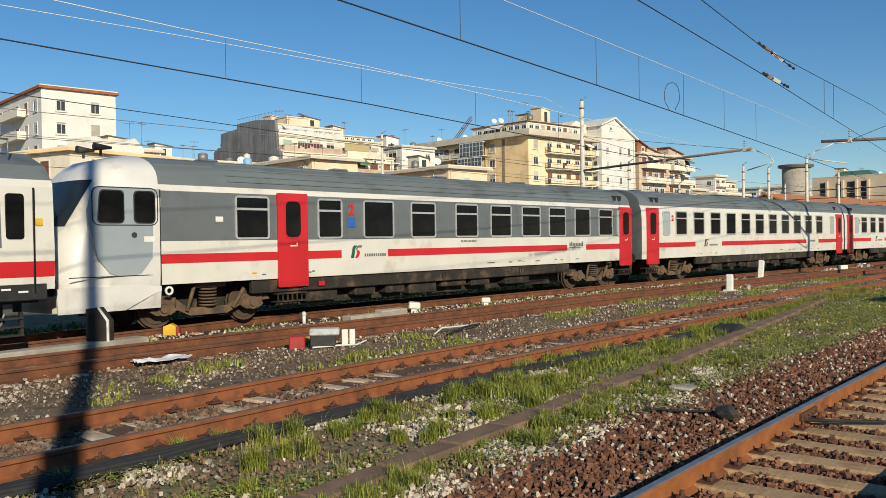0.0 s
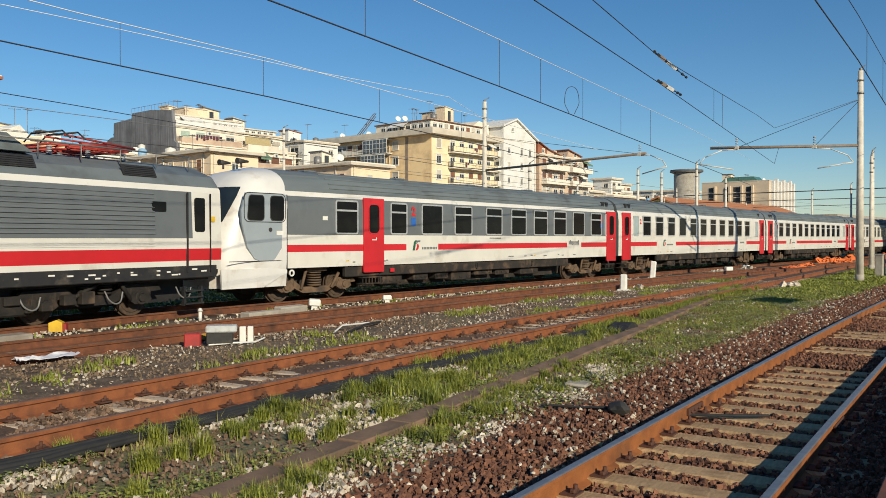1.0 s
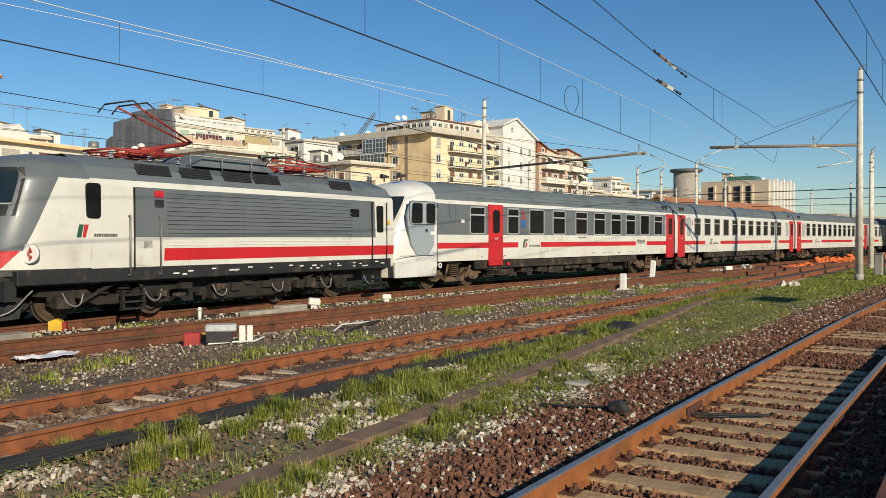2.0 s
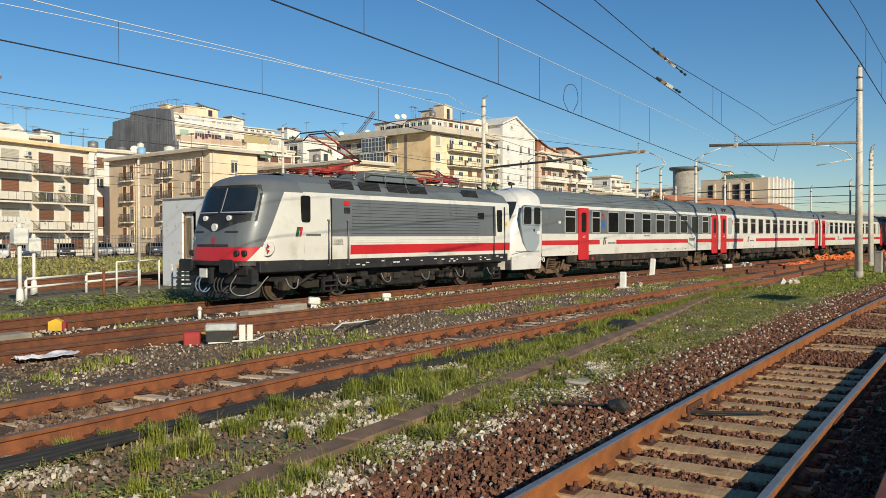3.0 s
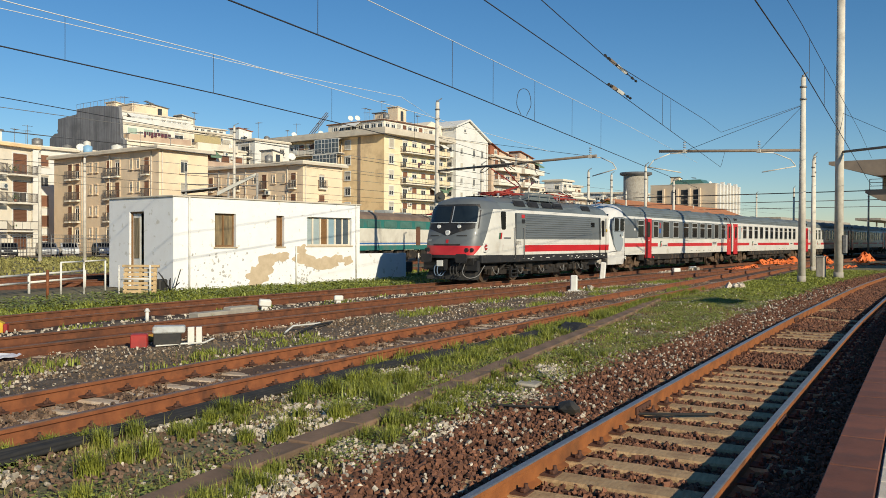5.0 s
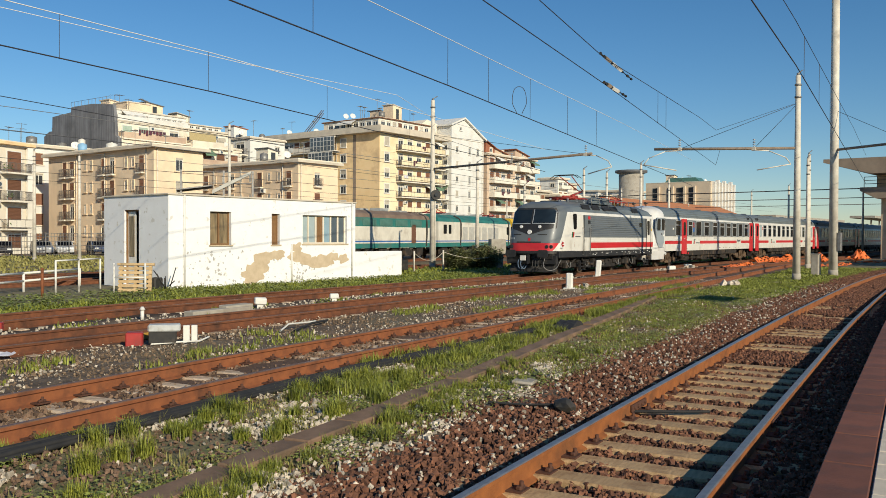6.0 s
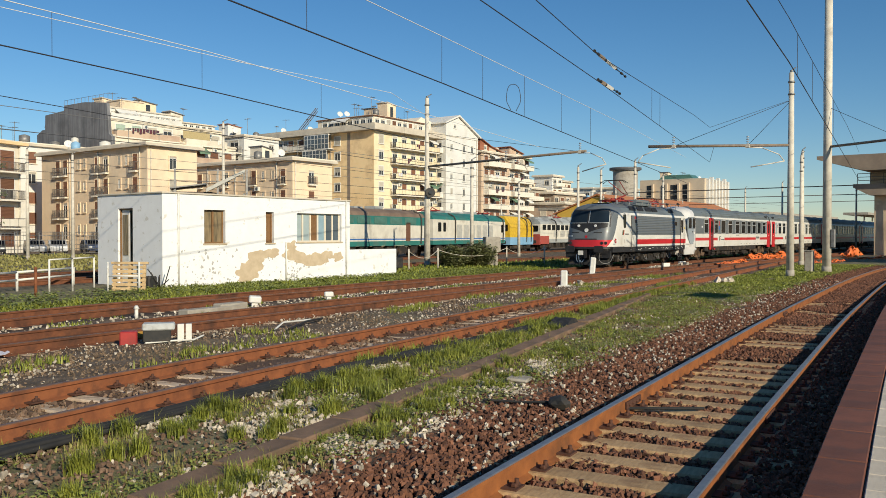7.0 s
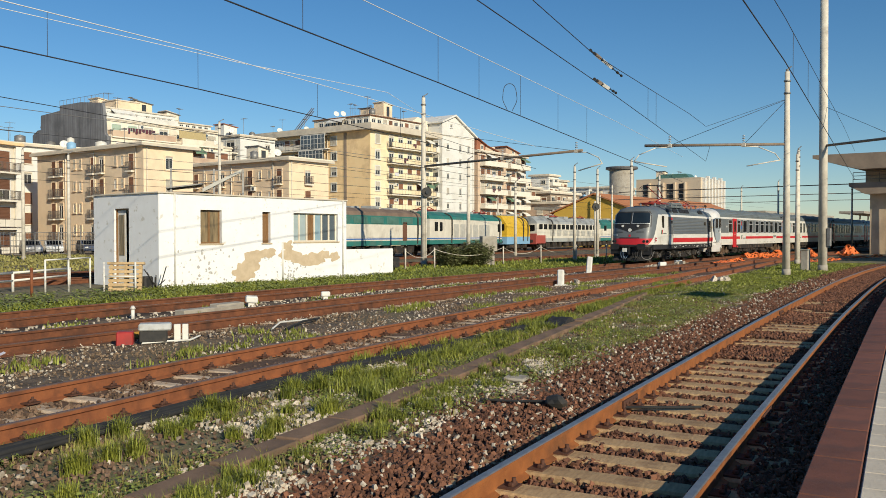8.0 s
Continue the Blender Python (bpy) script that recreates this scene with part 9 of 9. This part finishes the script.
M["loco_roof"] = mat("dusty_brown_loco_roof", (0.24, 0.17, 0.12), (0.16, 0.11, 0.08), 1, 0.8)
GREEN = [(1.0, 1.36, "teal"), (1.36, 1.46, "loco_cream"), (1.46, 1.55, "blue"), (1.55, 2.62, "loco_cream")]
parked("teal_railcar", "grimy cream and teal railcar with rusty roof edge", 47.5, 17.0, t6, GREEN + [(2.62, 3.28, "teal")], "loco_roof", [(-6 + 2.4 * k, 2.95, 1.9, 0.5, "teal_glass") for k in range(6)] + [(5.6, 2.1, 0.7, 1.5, "shutter")])
parked("teal_locomotive", "cream and teal electric locomotive with red pantographs", 66.0, 17.0, t6, GREEN + [(2.62, 3.2, "loco_cream")], "teal", [(-7.2, 2.55, 0.6, 0.8, "glass"), (-6.2, 2.55, 0.5, 0.8, "glass"), (7.6, 2.5, 0.5, 0.8, "glass")] + [(-3 + 1.5 * k, 2.2, 1.1, 1.2, "alu_dull") for k in range(6)], panto=(-7.5, 4.5))
parked("shunter", "yellow and light blue rail vehicle", 78.8, 6.5, t6, [(0.8, 1.6, "skyblue"), (1.6, 2.7, "yellow_paint")], "yellow_paint", [(0.0, 2.5, 1.2, 0.8, "yellow_paint")])
RED = [(0.95, 1.4, "loco_grey"), (1.4, 2.45, "loco_cream"), (2.45, 3.1, "loco_cream")]
lr = parked("old_locomotive", "weathered cream, grey and red electric locomotive", 95.5, 22.0, t6, RED, "loco_grey", [(-9.9 + 1.35 * k, 2.75, 0.95, 0.6, "glass") for k in range(15)] + [(-6.5 + 2 * k, 2.0, 1.3, 0.7, "alu_dull") for k in range(8)], panto=(-5, 4))
bm = BM()
box(bm, -11.1, -11.0, -1.46, 1.46, 0.7, 1.95, 0, 0.03)
part("front_panel", bm, M["loco_red"], lr, "faded red front panel")
bm = BM()
box(bm, -11.0, -8.6, -1.48, -1.45, 0.8, 1.75)
part("front_panel", bm, M["loco_red"], lr)
parked("teal_locomotive", "teal and white locomotive seen behind others", 113.0, 15.0, t6, GREEN + [(2.62, 3.2, "teal")], "teal", [(-6, 2.7, 0.8, 0.7, "glass")])

# ---------- yellow shed, station building, bushes ----------
sh = thing("shed", "yellow gabled shed with an orange tiled roof", "shed")
bm = BM()
prism(bm, [(54.0, 0.0), (54.0, 5.6), (61.5, 8.5), (69.0, 5.6), (69.0, 0.0)], 126, 126.3, axis="x")
prism(bm, [(54.0, 0.0), (54.0, 5.6), (54.3, 5.6), (54.3, 0.0)], 126.3, 180, axis="x")
part("wall", bm, M["shed_yellow"], sh)
bm = BM()
prism(bm, [(53.4, 5.45), (61.5, 8.55), (69.6, 5.45), (69.6, 5.65), (61.5, 8.8), (53.4, 5.65)], 125.6, 182, axis="x")
part("roof", bm, M["orange_tile"], sh)

st = thing("station_tower", "brown station control building with projecting flat roofs", "station building", pose(95.0, 6.1, -0.34, 0, 0, -3) @ Matrix.Scale(1.17, 4))
# long body runs on out of view, added to shade the far coaches
bm = BM()
box(bm, 0, 34, 0, 8.2, -0.1, 6.0)
part("wall", bm, M["tower_render"], st)
# unseen low wing, added to throw shade on the ground beside the first track
bm = BM()
box(bm, -24, -8, -5.5, -2.0, -0.1, 4.6)
part("low_wing", bm, M["tower_render"], st)
bm = BM()
box(bm, 0.6, 33, 0.5, 8.7, 6.0, 8.0)
part("upper_wall", bm, M["tower_render"], st)
bm = BM()
prism(bm, [(-1.6, 6.5), (9.7, 6.5), (9.7, 6.2), (8.4, 5.5), (0, 5.5), (-1.6, 6.2)], -1.0, 35, axis="x")
part("balcony_slab", bm, M["brown_slab"], st)
bm = BM()
prism(bm, [(-2.4, 8.9), (12.4, 9.0), (12.4, 8.7), (8.6, 7.6), (0, 7.6), (-2.4, 8.6)], -2.2, 36, axis="x")
part("roof", bm, M["brown_slab"], st)
bm = BM()
for z in (6.8, 7.1, 7.4):
    tube(bm, (-0.8, -1, z), (-0.8, 9.4, z), 0.03, n=6)
for k in range(11):
    tube(bm, (-0.8, -1 + 1.04 * k, 6.5), (-0.8, -1 + 1.04 * k, 7.4), 0.03, n=6)
part("railing", bm, M["rail_iron"], st)
bm = BM()
box(bm, -0.05, 0.0, 2.0, 6.3, 0.2, 3.0)
part("door", bm, M["whitewall"], st, "pale double door")
bm = BM()
box(bm, -0.07, -0.05, 2.2, 6.1, 2.3, 2.95)
part("window", bm, M["win_dark"], st)


def shrub(u, v, w, h, seed, label):
    r = np.random.RandomState(seed)
    th = thing("shrub", label, "shrub", pose(u, v, 0))
    bm = BM()
    for k in range(14):
        a = r.uniform(0, 6.28)
        e = Vector((w * 0.45 * r.random_sample() * math.cos(a), w * 0.45 * r.random_sample() * math.sin(a), h * r.uniform(0.5, 0.95)))
        tube(bm, (0.1 * math.cos(a), 0.1 * math.sin(a), 0), e, 0.03, 0.01, n=5)
    part("stems", bm, M["wood"], th)
    n = 5200
    d = r.normal(0, 1, (n, 3))
    d /= np.linalg.norm(d, axis=1)[:, None]
    lump = np.array([1 + 0.45 * noise.noise(Vector(q) * 2.2 + Vector((seed, 0, 0))) for q in d])
    p = d * (lump * r.random_sample(n) ** 0.35)[:, None] * np.array([w / 2, w / 2, h * 0.55])[None] + np.array([0, 0, h * 0.48])[None]
    p = p[p[:, 2] > 0.02]
    ob = new("foliage", leaves("foliage", p, 0.09, M["shrub"], "", seed))
    ob.parent = th


shrub(45.2, 30.6, 2.6, 1.5, 3, "untidy grey-green shrub by the chain fence")
shrub(43.0, 31.0, 1.9, 1.3, 4, "untidy grey-green shrub by the pole")
shrub(46.6, 31.6, 1.6, 1.2, 5, "untidy grey-green shrub by the concrete post")
bm = BM()
box(bm, -0.35, 0.35, -0.35, 0.35, 0, 0.9, 0, 0.03)
box(bm, -0.5, 0.5, -0.5, 0.5, 0.9, 1.9, 0, 0.04)
solid("concrete_plinth", bm, M["concrete"], "pale concrete plinth with a wider head", "plinth", at=pose(46.6, 30.4, 0, 0, 0, 45))
for u, v, w in ((32.9, 28.6, 0.7),):
    bm = BM()
    box(bm, -w / 2, w / 2, -0.3, 0.3, 0.25, 0.8, 0, 0.03)
    for x in (-0.25, 0.25):
        tube(bm, (x, 0, 0), (x, 0, 0.3), 0.04, n=6)
    solid("junction_box", bm, M["black"], "dark metal junction box on legs", "junction box", at=pose(34.8, 28.9, 0))

# round signals on masts
for u, v, z, mast in ((43.5, 33.2, 4.75, False), (66.5, 32.4, 4.4, True)):
    th = thing("signal", "round black signal disc on a pale mast", "signal", pose(u, v, 0, 0, 0, -38))
    bm = BM()
    tube(bm, (0, -0.1, z), (0, -0.24, z), 0.32, n=24)
    part("disc", bm, M["black"], th)
    bm = BM()
    tube(bm, (0, -0.24, z), (0, -0.34, z), 0.12, n=12)
    part("lens", bm, M["win_dark"], th)
    bm = BM()
    tube(bm, (0, 0, 0), (0, 0, z + 0.5), 0.07 if mast else 0.05, n=8)
    tube(bm, (0, 0.02, z), (0, -0.1, z), 0.05, n=8)
    part("mast", bm, M["pole"], th)

# orange safety net in crumpled strips
for k, (u, v, w, d, h, yaw) in enumerate(((66.0, 14.2, 6.0, 0.8, 0.5, -12), (70, 19.3, 5.0, 1.2, 0.8, -20), (78, 17.5, 5, 1.0, 1.2, 10), (86, 16.0, 4, 1.5, 1.4, 0), (60, 18.9, 7, 0.7, 0.4, 2), (79, 12.5, 6, 0.8, 0.6, -60))):
    bm = BM()
    bmesh.ops.create_grid(bm, x_segments=46, y_segments=14, size=0.5)
    for v_ in bm.verts:
        x, y = v_.co.x * w, v_.co.y * d
        v_.co = Vector((x + 0.15 * noise.noise((x * 2, y * 3, k)), y + 0.2 * noise.noise((x * 1.5, y, k + 5)), max(0.02, h * (0.35 + 0.9 * noise.noise((x * 0.9, y * 1.8, k * 2.7))) * (1 - abs(2 * y / d) ** 2 * 0.7))))
    rr = random.Random(k)
    bmesh.ops.delete(bm, geom=[f for f in bm.faces if rr.random() < 0.3], context="FACES")
    solid("safety_net", bm, M["orange_net"], "crumpled orange plastic safety net on grass", "safety net", "orange nets", at=pose(u, v, 0, 0, 0, yaw))

# ---------- far street: fence and parked cars ----------
fn_ = thing("street_fence", "grey wire fence along the street", "fence", kind="structure")
fu = [(20 + 2.6 * k, 79.0 + 0.12 * k * 2.6) for k in range(16)]
for p in fu:
    bm = BM()
    tube(bm, (*p, 0), (*p, 2.3), 0.05, n=5)
    part("post", bm, M["steel"], fn_)
for a, b in zip(fu, fu[1:]):
    bm = BM()
    for z in (0.1, 0.55, 1.0, 1.45, 1.9, 2.25):
        tube(bm, (*a, z), (*b, z), 0.025, n=4)
    for j in range(1, 8):
        x, y = a[0] + (b[0] - a[0]) * j / 8, a[1] + (b[1] - a[1]) * j / 8
        tube(bm, (x, y, 0.1), (x, y, 2.25), 0.018, n=4)
    part("mesh_panel", bm, M["steel"], fn_)


def car(u, v, yaw, m, label):
    th = thing("car", label, "car", pose(u, v, 0, 0, 0, yaw), group="parked cars")
    bm = BM()
    prism(bm, [(-2.0, 0.3), (2.0, 0.3), (2.05, 0.6), (1.95, 0.85), (0.95, 0.98), (0.3, 1.42), (-1.2, 1.46), (-1.85, 0.98), (-2.05, 0.85)], -0.82, 0.82)
    bmesh.ops.bevel(bm, geom=bm.edges[:], offset=0.06, segments=2, affect="EDGES")
    part("body", bm, M[m], th)
    for s in (-1, 1):
        bm = BM()
        prism(bm, [(0.82, 0.97), (0.28, 1.34), (-1.15, 1.37), (-1.6, 0.99)], -0.01, 0.01)
        part("window", bm, M["glass"], th, at=pose(0, s * 0.825, 0))
        for x in (-1.25, 1.3):
            bm = BM()
            tube(bm, (x, s * 0.66, 0.31), (x, s * 0.85, 0.31), 0.31, n=16)
            part("wheel", bm, M["rubber"], th)
    for y in (-0.55, 0.55):
        bm = BM()
        box(bm, 2.0, 2.06, y - 0.18, y + 0.18, 0.62, 0.76, 0, 0.02)
        part("headlight", bm, M["lens"], th)
    bm = BM()
    prism(bm, [(0.92, 1.0), (0.36, 1.38), (0.38, 1.40), (0.96, 1.02)], -0.68, 0.68)
    part("windscreen", bm, M["glass"], th)


for k in range(9):
    car(25 + 3.6 * k + (k % 3) * 0.5, 81.6 + 0.12 * 3.6 * k, -115 + 6 * (k % 2), "car%d" % (k % 4), ("black", "silver", "white", "dark blue")[k % 4] + " hatchback parked behind the fence")

# tall lamp mast on the platform behind the viewpoint, known by its shadow
th = thing("platform_mast", "tall grey lamp mast standing on the platform", "lamp mast", pose(-1.30, -1.85, 0.4))
bm = BM()
tube(bm, (0, 0, 0), (0, 0, 13.0), 0.20, 0.13, n=14)
part("mast", bm, M["pole"], th)
bm = BM()
box(bm, -0.5, 0.5, -0.15, 0.15, 13.0, 13.15)
part("lamp_head", bm, M["steel"], th)

# platform sign on a post, out of view, whose shadow lies on the grass
th = thing("platform_sign", "hanging platform sign on a slim post", "sign", pose(25.0, 2.3, 0.4))
bm = BM()
tube(bm, (0, 0, 0), (0, 0, 3.2), 0.05, n=8)
part("post", bm, M["steel"], th)
bm = BM()
box(bm, -1.1, 1.1, -0.12, 0.12, 2.6, 3.2, 0, 0.02)
part("panel", bm, M["steel"], th)

# ---------- what moves ----------


RUN = line([(0, 11.49), (1, 18.885), (2, 26.12), (3, 33.195), (3.5, 36.67), (4, 40.12), (4.5, 43.8), (5.2, 49.05), (6, 55.1), (6.5, 58.9), (7, 62.65), (7.5, 66.35), (8, 70.0)])


def door_place(t):
    return RUN(t)


def vehicle_pose(rear, length):
    ua, ub = rear + length * 0.14, rear + length * 0.87
    a, b = Vector((ua, t4(ua), RAIL)), Vector((ub, t4(ub), RAIL))
    d = (b - a).normalized()
    p = a - d * (length * 0.14)
    return pose(p.x, p.y, p.z, 0, 0, math.degrees(math.atan2(d.y, d.x)))


def motions():
    times = [k * 0.5 for k in range(17)]
    for k, c in enumerate(COACHES):
        walk(c, [(t, vehicle_pose(door_place(t) - 5.9 + k * (CL + 0.3), CL)) for t in times])
    walk(engine, [(t, vehicle_pose(door_place(t) - 5.95 - LOCO_L, LOCO_L)) for t in times])
    for w, xa in SPIN:
        rows = []
        for k in range(121):
            t = min(8.0, k / 15)
            turn = math.degrees((door_place(t) - door_place(0)) / WHEEL_R)
            rows.append((t, pose(xa, 0, WHEEL_R, 0, turn, 0)))
        walk(w, rows)


motions()
